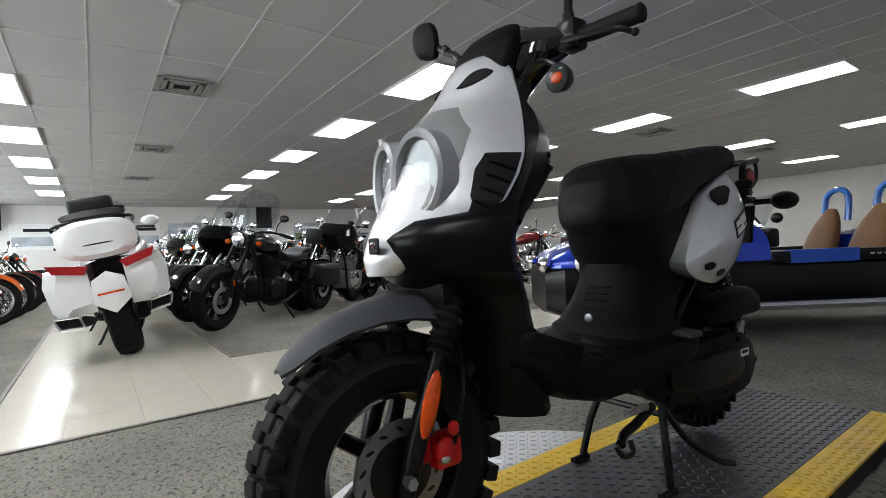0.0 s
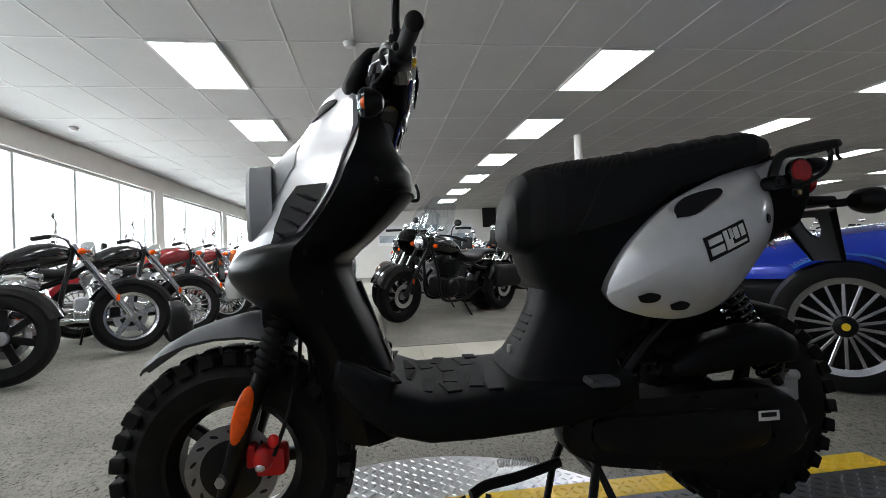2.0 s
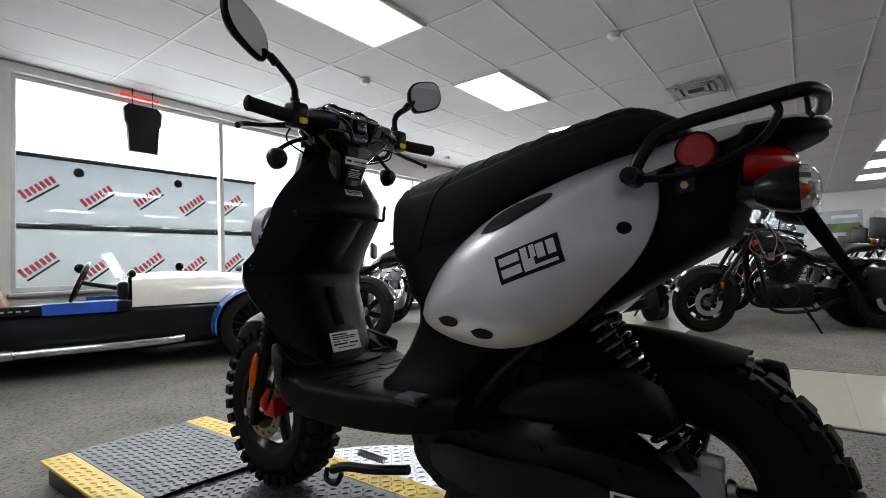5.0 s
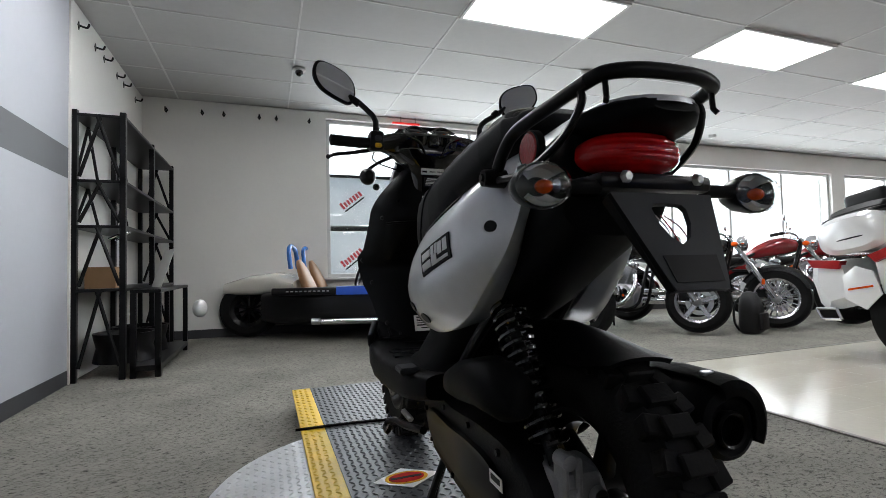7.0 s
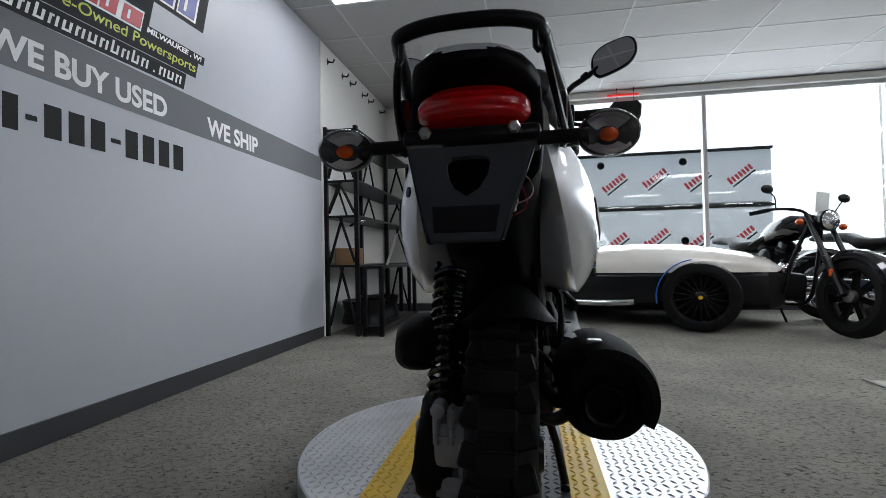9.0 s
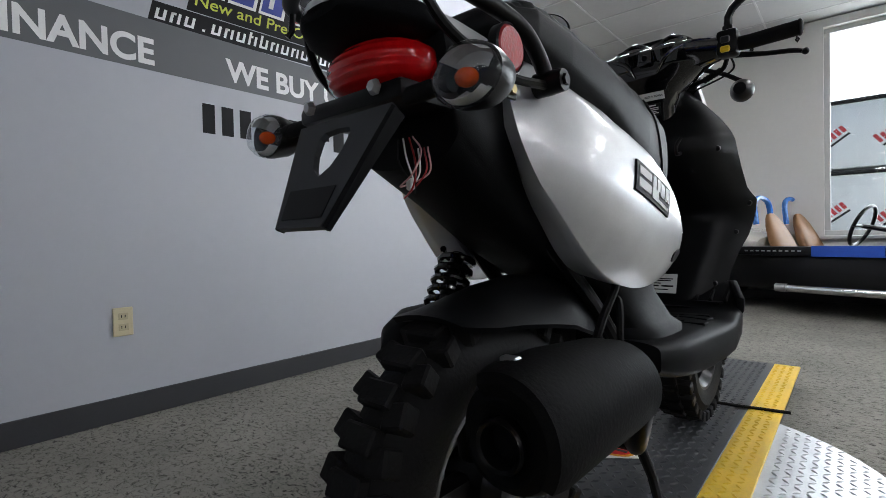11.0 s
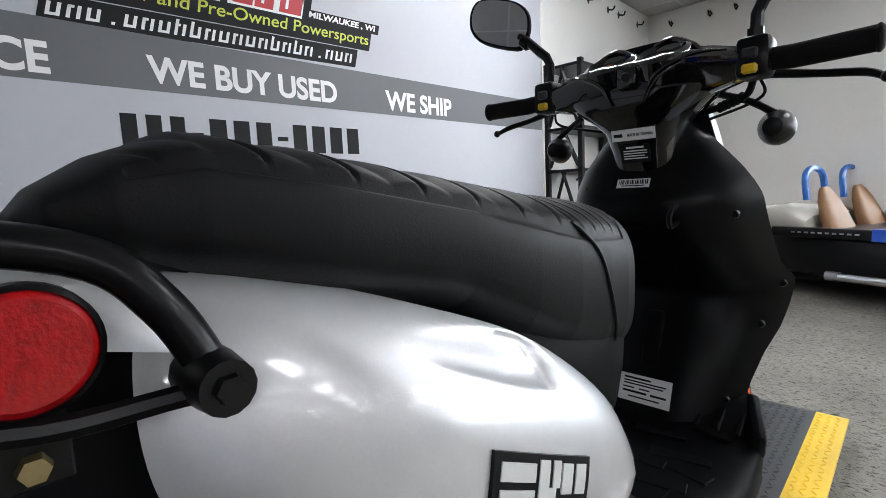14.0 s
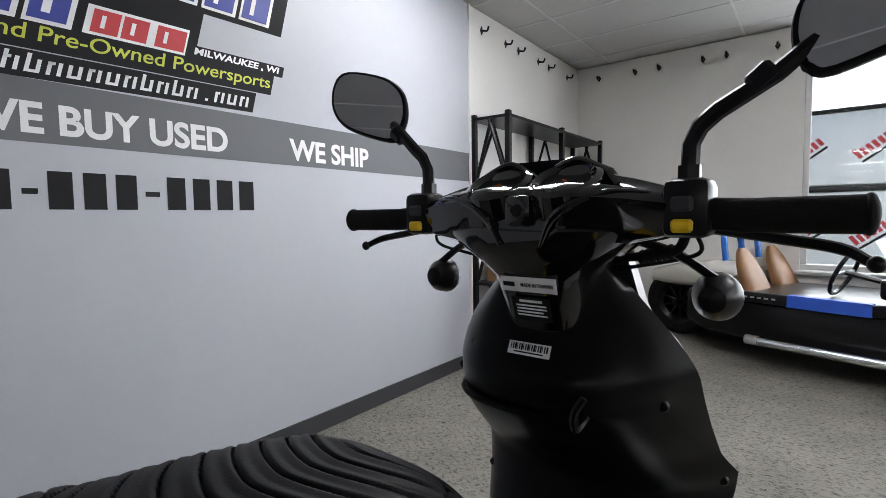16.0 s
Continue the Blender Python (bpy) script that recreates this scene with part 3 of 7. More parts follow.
# beak-shaped front mudguard
loops = []
for y, z, w, d in ((1.755, 0.552, 0.02, 0.006), (1.735, 0.574, 0.042, 0.014), (1.69, 0.607, 0.056, 0.02), (1.63, 0.635, 0.066, 0.026), (1.56, 0.655, 0.075, 0.034), (1.49, 0.668, 0.084, 0.045), (1.42, 0.668, 0.09, 0.055), (1.37, 0.655, 0.088, 0.055)):
    loop = []
    for k in range(15):
        u = -1 + 2 * k / 14
        loop.append((u * w, y, z - d * abs(u) ** 2.2))
    for k in range(15):
        u = 1 - 2 * k / 14
        loop.append((u * w * 0.93, y - 0.002, z - 0.006 - d * abs(u) ** 2.2))
    loops.append(loop)
bm = bmesh.new()
rings(bm, loops)
part("front_mudguard", bm, M["plastic_grey"], S, "dark grey beak-shaped front mudguard")
part("fork_crown", boxbm(-0.11, 0.11, 1.36, 1.44, 0.63, 0.7, bevel=0.02, seg=2), M["plastic"], S)


# leg shield: rings by height
SHIELD = [  # z, half width, y of the edge, y inside, y in front
    (0.400, 0.150, 1.195, 1.091, 1.287), (0.470, 0.148, 1.212, 1.109, 1.304), (0.541, 0.155, 1.235, 1.134, 1.315), (0.600, 0.165, 1.258, 1.160, 1.344),
    (0.654, 0.180, 1.287, 1.187, 1.402), (0.700, 0.198, 1.327, 1.210, 1.482), (0.740, 0.208, 1.344, 1.227, 1.517), (0.770, 0.214, 1.344, 1.234, 1.517),
    (0.800, 0.218, 1.333, 1.200, 1.482), (0.830, 0.200, 1.304, 1.163, 1.335), (0.880, 0.193, 1.264, 1.106, 1.286), (0.924, 0.188, 1.235, 1.065, 1.255),
    (0.961, 0.184, 1.218, 1.066, 1.236), (0.985, 0.174, 1.206, 1.082, 1.222), (1.016, 0.154, 1.195, 1.105, 1.21), (1.060, 0.116, 1.189, 1.120, 1.2),
    (1.100, 0.080, 1.189, 1.126, 1.2)]


def shield_ring(z):
    h, ye, yi, yf = interp(SHIELD, z)
    out = []
    n = 18
    for k in range(n + 1):
        u = -1 + 2 * k / n
        out.append((u * h, ye + (yi - ye) * (1 - abs(u) ** 3.2), z))
    for k in range(1, n):
        u = 1 - 2 * k / n
        out.append((u * h, ye + 0.012 + (yf - ye) * (1 - abs(u) ** 2.6), z))
    return out


bm = bmesh.new()
rings(bm, [shield_ring(z) for z in np.linspace(0.40, 1.10, 64)])
shield = part("leg_shield", bm, M["shield_black"], S, "black grained plastic leg shield", flat=0.9)
for sx in (-1, 1):
    for z, u in ((0.93, 0.82), (0.79, 0.93), (0.71, 0.86), (0.57, 0.84)):
        h, ye, yi, yf = interp(SHIELD, z)
        x = sx * h * u
        y = ye + (yi - ye) * (1 - u ** 3.2)
        part("screw", lathebm([(0.001, 0.004), (0.006, 0.003), (0.0075, 0.0), (0.0075, -0.004)], Matrix.Translation((x, y + 0.001, z)) @ Matrix.Rotation(radians(-90), 4, "Z"), seg=12), M["black_metal"], shield)
    part("cowl_screw", lathebm([(0.001, 0.003), (0.005, 0.003), (0.007, 0.004), (0.011, 0.003), (0.012, -0.002), (0.012, -0.012)], Matrix.Translation((0.178 * sx, 1.396, 0.781)) @ Matrix.Rotation(radians(0 if sx > 0 else 180), 4, "Z"), seg=18), M["steel"], shield)
# front centre panel of the inner shield, with its raised spine and the pocket lip
part("spine", boxbm(-0.017, 0.017, -0.004, 0.012, -0.06, 0.06, bevel=0.005, seg=2, m=Matrix.Translation((0, 1.19, 0.67)) @ Matrix.Rotation(radians(-22), 4, "X")), M["plastic"], shield)
def shield_y(x, z):
    h, ye, yi, yf = interp(SHIELD, z)
    return ye + (yi - ye) * (1 - min(1.0, abs(x) / h) ** 3.2)


# glove pocket on one side of the shield, with its rim, and the bag hook beside it
def pocket_point(u, z, out):
    x = -0.145 + 0.17 * u
    return (x, shield_y(x, z) - out * min(1.0, u * 8, (1 - u) * 6 + 0.05), z)


bm = bmesh.new()
rings(bm, [[pocket_point(u, z, o) for u in np.linspace(0, 1, 17)] for z, o in ((0.79, 0.0), (0.81, 0.008), (0.86, 0.014), (0.905, 0.016), (0.912, 0.012), (0.914, -0.01))], closed=False)
pocket = part("glove_pocket", bm, M["shield_black"], shield, "black glove pocket moulded into the shield")
part("pocket_lip", tubebm([pocket_point(u, 0.91, 0.015) for u in np.linspace(0.02, 0.98, 12)], 0.004, seg=8, smooth=False), M["plastic"], pocket)
bm = bmesh.new()
hy = shield_y(0.08, 0.935)
tube(bm, [(0.08, hy + 0.01, 0.92), (0.08, hy - 0.03, 0.915), (0.08, hy - 0.035, 0.935), (0.09, hy - 0.03, 0.955)], 0.005, seg=8)
part("bag_hook", bm, M["black_metal"], shield)


def label(name, w, h, lines, m, parent, material="white_label", ink="ink", words=""):
    """A paper label in the local x-z plane that faces -y, with printed bars."""
    o = part(name, boxbm(-w / 2, w / 2, 0, 0.0012, -h / 2, h / 2), M[material], parent, smooth=False)
    o.matrix_basis = m
    bm = bmesh.new()
    for x0, x1, z, t in lines:
        box(bm, (x0 - 0.5) * w, (x1 - 0.5) * w, -0.0006, 0.0004, (z - 0.5 - t / 2) * h, (z - 0.5 + t / 2) * h)
    if lines:
        part("print", bm, M[ink], o, smooth=False)
    if words:
        bm = text_mesh(words, h * 0.36, 0.0003, "CENTER", 0.78)
        bmesh.ops.transform(bm, matrix=Matrix.Translation((w * 0.16, -0.0008, -h * 0.13)) @ Matrix.Rotation(radians(90), 4, "X"), verts=bm.verts)
        part("wording", bm, M[ink], o, smooth=False)
    return o


label("warning_label", 0.105, 0.056, [(0.08, 0.6, 0.86, 0.07), (0.08, 0.9, 0.74, 0.05), (0.08, 0.85, 0.64, 0.05), (0.08, 0.3, 0.5, 0.05), (0.4, 0.6, 0.5, 0.05), (0.08, 0.55, 0.36, 0.08), (0.62, 0.92, 0.36, 0.08), (0.2, 0.8, 0.18, 0.05)], pose(0.0, 1.143, 0.57, -22, 0, 0), shield)
label("paper_sticker", 0.062, 0.018, [(0.06 + 0.05 * k, 0.075 + 0.05 * k + 0.012 * (k % 3), 0.62, 0.5) for k in range(18)] + [(0.15, 0.85, 0.2, 0.1)], pose(0.0, 1.083, 0.992, -30, 0, 0), shield)

# lower belly and floorboard
loops = []
for y, w, z0, z1 in ((1.287, 0.1, 0.5, 0.58), (1.252, 0.175, 0.5, 0.585), (1.206, 0.2, 0.46, 0.565), (1.149, 0.208, 0.425, 0.53), (1.057, 0.21, 0.405, 0.5), (0.942, 0.208, 0.405, 0.503), (0.827, 0.205, 0.41, 0.508), (0.712, 0.2, 0.42, 0.512), (0.620, 0.195, 0.435, 0.515), (0.560, 0.17, 0.45, 0.515)):
    loops.append([(x, y, z) for x, z in super_ring(0, (z0 + z1) / 2, w, (z1 - z0) / 2, 5.5, 40)])
bm = bmesh.new()
rings(bm, loops)
board = part("floorboard", bm, M["plastic"], S, "black ribbed plastic floorboard", flat=0.9)
for sx in (-1, 1):
    for k, (y, x, l, a) in enumerate(((1.1, 0.05, 0.09, 0.2), (1.05, 0.1, 0.1, 0.25), (0.99, 0.05, 0.085, 0.1), (1.0, 0.13, 0.07, -0.2), (0.93, 0.1, 0.09, 0.2), (1.14, 0.13, 0.07, -0.2), (0.9, 0.15, 0.05, 0.0))):
        z = float(np.interp(y, [0.71, 0.83, 0.94, 1.06, 1.15], [0.512, 0.508, 0.503, 0.5, 0.53]))
        part("tread_pad", boxbm(-l / 2, l / 2, -0.018, 0.018, -0.004, 0.002, bevel=0.0015, m=Matrix.Translation((x * sx, y, z)) @ Matrix.Rotation(a * sx, 4, "Z")), M["plastic"], board, smooth=False)
    part("toe_guard", boxbm(-0.012, 0.012, -0.07, 0.06, -0.03, 0.02, bevel=0.01, seg=2, m=Matrix.Translation((0.185 * sx, 1.2, 0.545)) @ Matrix.Rotation(0.3 * sx, 4, "Z") @ Matrix.Rotation(0.3, 4, "X")), M["plastic"], board)
    for k in range(3):
        part("rib", boxbm(-0.004, 0.004, -0.03, 0.03, 0, 0.012, bevel=0.002, m=Matrix.Translation(((0.1 + 0.035 * k) * sx, 1.17, 0.535)) @ Matrix.Rotation(0.4, 4, "X")), M["plastic"], board, smooth=False)
part("pillion_peg", boxbm(-0.215, -0.165, 0.62, 0.69, 0.503, 0.52, bevel=0.005), M["plastic_grey"], board)

# silver front cowl: rings by height, open at the back
COWL = [  # z, y in front, half width, y of the edge
    (0.70, 1.548, 0.045, 1.51), (0.735, 1.55, 0.095, 1.475), (0.78, 1.528, 0.142, 1.4), (0.83, 1.495, 0.18, 1.325), (0.88, 1.472, 0.18, 1.282), (0.92, 1.456, 0.174, 1.255),
    (0.945, 1.448, 0.168, 1.245), (0.985, 1.42, 0.153, 1.23), (1.02, 1.38, 0.136, 1.214), (1.05, 1.348, 0.122, 1.206), (1.09, 1.316, 0.11, 1.206), (1.12, 1.298, 0.1, 1.205), (1.145, 1.275, 0.086, 1.205), (1.16, 1.25, 0.072, 1.205)]


def cowl_point(u, z):
    yf, w, ye = interp(COWL, z)
    return Vector((u * w, ye + (yf - ye) * (1 - abs(u) ** 2.3), z))


bm = bmesh.new()
grid = []
for z in np.linspace(0.70, 1.16, 44):
    n = 24
    outer = [cowl_point(-1 + 2 * k / n, z) for k in range(n + 1)]
    inner = [Vector((p.x * 0.95, p.y - 0.012, p.z)) for p in reversed(outer)]
    grid.append(outer + inner)
rings(bm, grid)
cowl = part("front_cowl", bm, M["silver"], S, "silver painted front cowl", flat=0.8)
# grey hood over the lamps, one cheek each side
for sx in (-1, 1):
    bm = bmesh.new()
    g = []
    for z in np.linspace(0.82, 1.03, 16):
        row = []
        lo = float(np.interp(z, [0.82, 0.9, 0.975, 1.03], [0.5, 0.5, 0.1, 0.0]))
        hi = float(np.interp(z, [0.82, 0.9, 0.975, 1.03], [0.53, 0.66, 0.7, 0.5]))
        for k in range(9):
            u = lo + (hi - lo) * k / 8
            p = cowl_point(u * sx, z)
            row.append(p + Vector((0.0012 * sx, 0.0015, 0.001)))
        g.append(row)
    rings(bm, g, closed=False)
    part("hood_cheek", bm, M["hood_grey"], cowl, "satin grey hood panel")
    # upper eye-shaped opening, its inner shade painted as a black plate on the skin
    bm = bmesh.new()
    plate(bm, [(p.x, p.y) for p in smooth_path([(0.04, 1.078, 0), (0.06, 1.082, 0), (0.078, 1.098, 0), (0.084, 1.113, 0), (0.072, 1.12, 0), (0.054, 1.11, 0), (0.04, 1.078, 0)], 3)][:-1], 0, 0.006, "y")
    for v in bm.verts:
        q = cowl_point(max(-1, min(1, v.co.x / interp(COWL, v.co.z)[1])), v.co.z)
        v.co.y = q.y + 0.002 + (0.004 if v.co.y > 0.003 else 0)
        v.co.x *= sx
    part("cowl_opening", bm, M["ink"], cowl, "black plate painting the shade inside an eye-shaped opening", smooth=False)
# lamp bezel with two lamps
BY = 1.464
bezel = bmesh.new()
for sx in (-1, 1):
    c = Vector((0.061 * sx, BY - 0.022, 0.89))
    rm = Matrix.Translation(c) @ Matrix.Rotation(radians(90 - 12 * sx), 4, "Z") @ Matrix.Diagonal((1, 1.16, 1.42, 1))
    lathe(bezel, [(0.048, -0.03), (0.064, -0.03), (0.062, 0.018), (0.056, 0.026), (0.05, 0.022), (0.046, -0.01)], rm, seg=32, close=True)
b = part("lamp_bezel", bezel, M["lamp_surround"], cowl, "satin grey double lamp surround")
for sx in (-1, 1):
    c = Vector((0.061 * sx, BY - 0.022, 0.89))
    rm = Matrix.Translation(c) @ Matrix.Rotation(radians(90 - 12 * sx), 4, "Z") @ Matrix.Diagonal((1, 1.16, 1.42, 1))
    lamp = part("headlight", lathebm([(0.001, -0.03), (0.02, -0.028), (0.036, -0.016), (0.047, 0.006)], rm, seg=28), M["disc_steel"], cowl, "round clear headlight")
    part("lens", lathebm([(0.0485, 0.0), (0.046, 0.008), (0.034, 0.016), (0.018, 0.02), (0.001, 0.021)], rm, seg=28), M["lamp_glass"], lamp)
    part("bulb", ballbm(c + Vector((0, -0.004, 0)), 0.009, 0.012, 0.009), M["steel"], lamp)
    for k in range(8):
        a = 2 * math.pi * k / 8
        part("facet", tubebm([rm @ Vector((-0.02, 0.012 * math.cos(a), 0.011 * math.sin(a))), rm @ Vector((0.004, 0.043 * math.cos(a), 0.043 * math.sin(a)))], 0.0022, seg=5, smooth=False), M["chrome"], lamp)
em = part("nose_emblem", boxbm(-0.02, 0.02, 0, 0.004, -0.015, 0.015, bevel=0.003), M["ink"], cowl, "small dark square emblem")
em.matrix_basis = Matrix.Translation((-0.03, 1.548, 0.757))
part("emblem_rim", boxbm(-0.012, 0.012, 0.004, 0.0055, -0.008, 0.008), M["chrome"], em, smooth=False)
# side vents of the cowl with louvres
for sx in (-1, 1):
    bm = bmesh.new()
    g = []
    for z in np.linspace(0.79, 0.925, 14):
        lo = float(np.interp(z, [0.79, 0.84, 0.89, 0.925], [0.93, 0.8, 0.76, 0.8]))
        g.append([cowl_point((lo + (0.985 - lo) * k / 6) * sx, z) + Vector((0.004 * sx, 0.003, 0.0)) for k in range(7)])
    rings(bm, g, closed=False)
    vent = part("side_vent", bm, M["ink"], cowl, "black louvred side vent", smooth=False)
    for z in (0.825, 0.85, 0.875, 0.9):
        pts = [cowl_point(u0 * sx, z + dz) + Vector((0.0055 * sx, 0.003, 0)) for u0, dz in ((0.83, 0.008), (0.9, 0.0), (0.975, -0.01))]
        part("louvre", tubebm(pts, [0.002, 0.0045, 0.003], seg=6), M["plastic"], vent)

# handlebar cover, gloss black rear, dull front
COVER = [  # distance from the middle, y, z, half depth, half height
    (0.0, 1.152, 1.208, 0.078, 0.054), (0.06, 1.15, 1.208, 0.078, 0.055), (0.1, 1.143, 1.207, 0.066, 0.052), (0.13, 1.137, 1.206, 0.054, 0.045), (0.17, 1.13, 1.203, 0.036, 0.034), (0.2, 1.125, 1.2, 0.022, 0.022)]
loops = []
for x in np.linspace(-0.2, 0.2, 61):
    cy, cz, ry, rz = interp(COVER, abs(x))
    pod = math.exp(-((abs(x) - 0.052) / 0.036) ** 4)
    out = 1.0 - 0.12 * math.exp(-((abs(x) - 0.03) / 0.012) ** 2)
    section = [(-0.2, -1.0), (-0.62, -0.86), (-0.9 * out, -0.42), (-0.98 * out, 0.1), (-1.0 * out, 0.22), (-0.9, 0.4), (-0.72, 0.52), (-0.38, 0.5 + 0.12 * pod), (-0.1, 0.66 + 0.3 * pod),
               (0.0, 0.76 + 0.36 * pod), (0.12, 0.78 + 0.36 * pod), (0.45, 0.78 + 0.12 * pod), (0.8, 0.5), (1.0, 0.0), (0.8, -0.6), (0.35, -0.95)]
    loops.append([Vector((x, cy + a * ry, cz + b * rz)) for a, b in section])
bm = bmesh.new()
rings(bm, loops)
bars = part("handlebar_cover", bm, M["gloss"], S, "gloss black handlebar cover with twin dials", flat=0.5)
bm = bmesh.new()
rings(bm, [[(x, y, z) for x, y in super_ring(0, cy, rx, ry, 2.8, 26)] for z, cy, rx, ry in ((1.03, 1.19, 0.06, 0.05), (1.08, 1.175, 0.064, 0.056), (1.115, 1.165, 0.072, 0.06), (1.135, 1.159, 0.094, 0.065), (1.155, 1.154, 0.125, 0.07), (1.178, 1.15, 0.16, 0.071), (1.2, 1.148, 0.168, 0.06))])
part("neck_cover", bm, M["gloss"], bars)
loops = []
for z, cy, rx, ry in ((1.13, 1.24, 0.1, 0.04), (1.18, 1.228, 0.112, 0.046), (1.225, 1.205, 0.11, 0.045), (1.258, 1.185, 0.09, 0.032), (1.272, 1.17, 0.06, 0.015)):
    loops.append([(x, y, z) for x, y in super_ring(0, cy, rx, ry, 2.3, 26)])
bm = bmesh.new()
rings(bm, loops)
part("fly_screen", bm, M["plastic"], bars, "dull black front of the handlebar cover")
for sx in (-1, 1):
    c = Vector((0.05 * sx, 1.115, 1.235))
    rm = Matrix.Translation(c) @ Matrix.Rotation(radians(28), 4, "X") @ Matrix.Rotation(radians(-90), 4, "Y")
    d = part("dial", lathebm([(0.001, 0.004), (0.036, 0.004), (0.042, 0.012), (0.05, 0.008), (0.052, -0.02)], rm, seg=28), M["gloss"], bars, "round dial under a clear cover")
    part("dial_face", lathebm([(0.001, 0.0055), (0.034, 0.0055)], rm, seg=28), M["ink"], d)
    part("needle", boxbm(-0.001, 0.001, -0.022, 0.004, 0.0065, 0.0075, m=Matrix.Translation(c) @ Matrix.Rotation(radians(28), 4, "X") @ Matrix.Rotation(0.8 * sx, 4, "Z")), M["orange"], d, smooth=False)
part("dial_hood", tubebm([(-0.115, 1.128, 1.232), (-0.092, 1.14, 1.252), (-0.052, 1.148, 1.269), (-0.015, 1.142, 1.254), (0.0, 1.136, 1.247), (0.015, 1.142, 1.254), (0.052, 1.148, 1.269), (0.092, 1.14, 1.252), (0.115, 1.128, 1.232)], 0.005, seg=8), M["gloss"], bars)
for sx in (-1, 1):
    part("cover_crease", tubebm([(0.03 * sx, 1.078, 1.16), (0.055 * sx, 1.074, 1.2), (0.11 * sx, 1.085, 1.222), (0.16 * sx, 1.1, 1.222)], [0.002, 0.006, 0.005, 0.002], seg=8), M["gloss"], bars)
part("centre_block", boxbm(-0.02, 0.02, 1.07, 1.1, 1.185, 1.225, bevel=0.008, seg=2), M["gloss"], bars)
part("key_barrel", lathebm([(0.001, 0.004), (0.007, 0.004), (0.009, 0.0), (0.009, -0.01)], Matrix.Translation((0.0, 1.07, 1.205)) @ Matrix.Rotation(radians(-90), 4, "Z"), seg=18), M["black_metal"], bars)
label("origin_label", 0.085, 0.021, [(0.05, 0.26, 0.5, 0.3)], pose(0, 1.1035, 1.108, 19, 0, 0), bars, words="MADE IN TAIWAN")
label("attention_label", 0.058, 0.034, [(0.2, 0.8, 0.85, 0.1), (0.1, 0.9, 0.66, 0.06), (0.1, 0.9, 0.52, 0.06), (0.1, 0.8, 0.38, 0.06), (0.1, 0.9, 0.24, 0.06)], pose(0.0, 1.1165, 1.074, 19, 0, 0), bars, "ink", "white_label")

boot = bmesh.new()
tube(boot, [(0.19, 1.15, 1.178), (0.175, 1.165, 1.155), (0.13, 1.19, 1.145), (0.08, 1.215, 1.14)], 0.006, seg=10)
for k in range(6):
    lathe(boot, [(0.006, -0.003), (0.0095, 0.0), (0.006, 0.003)], Matrix.Translation((0.168 - 0.008 * k, 1.169 + 0.0045 * k, 1.153 - 0.0018 * k)) @ Matrix.Rotation(radians(-30), 4, "Z"), seg=12)
part("cable_boot", boot, M["rubber"], bars, "ribbed rubber cable boot")
for sx in (-1, 1):
    part("brake_cable", tubebm([(0.198 * sx, 1.15, 1.178), (0.202 * sx, 1.168, 1.155), (0.17 * sx, 1.192, 1.142), (0.09 * sx, 1.215, 1.125)], 0.0026, seg=8), M["rubber"], bars)

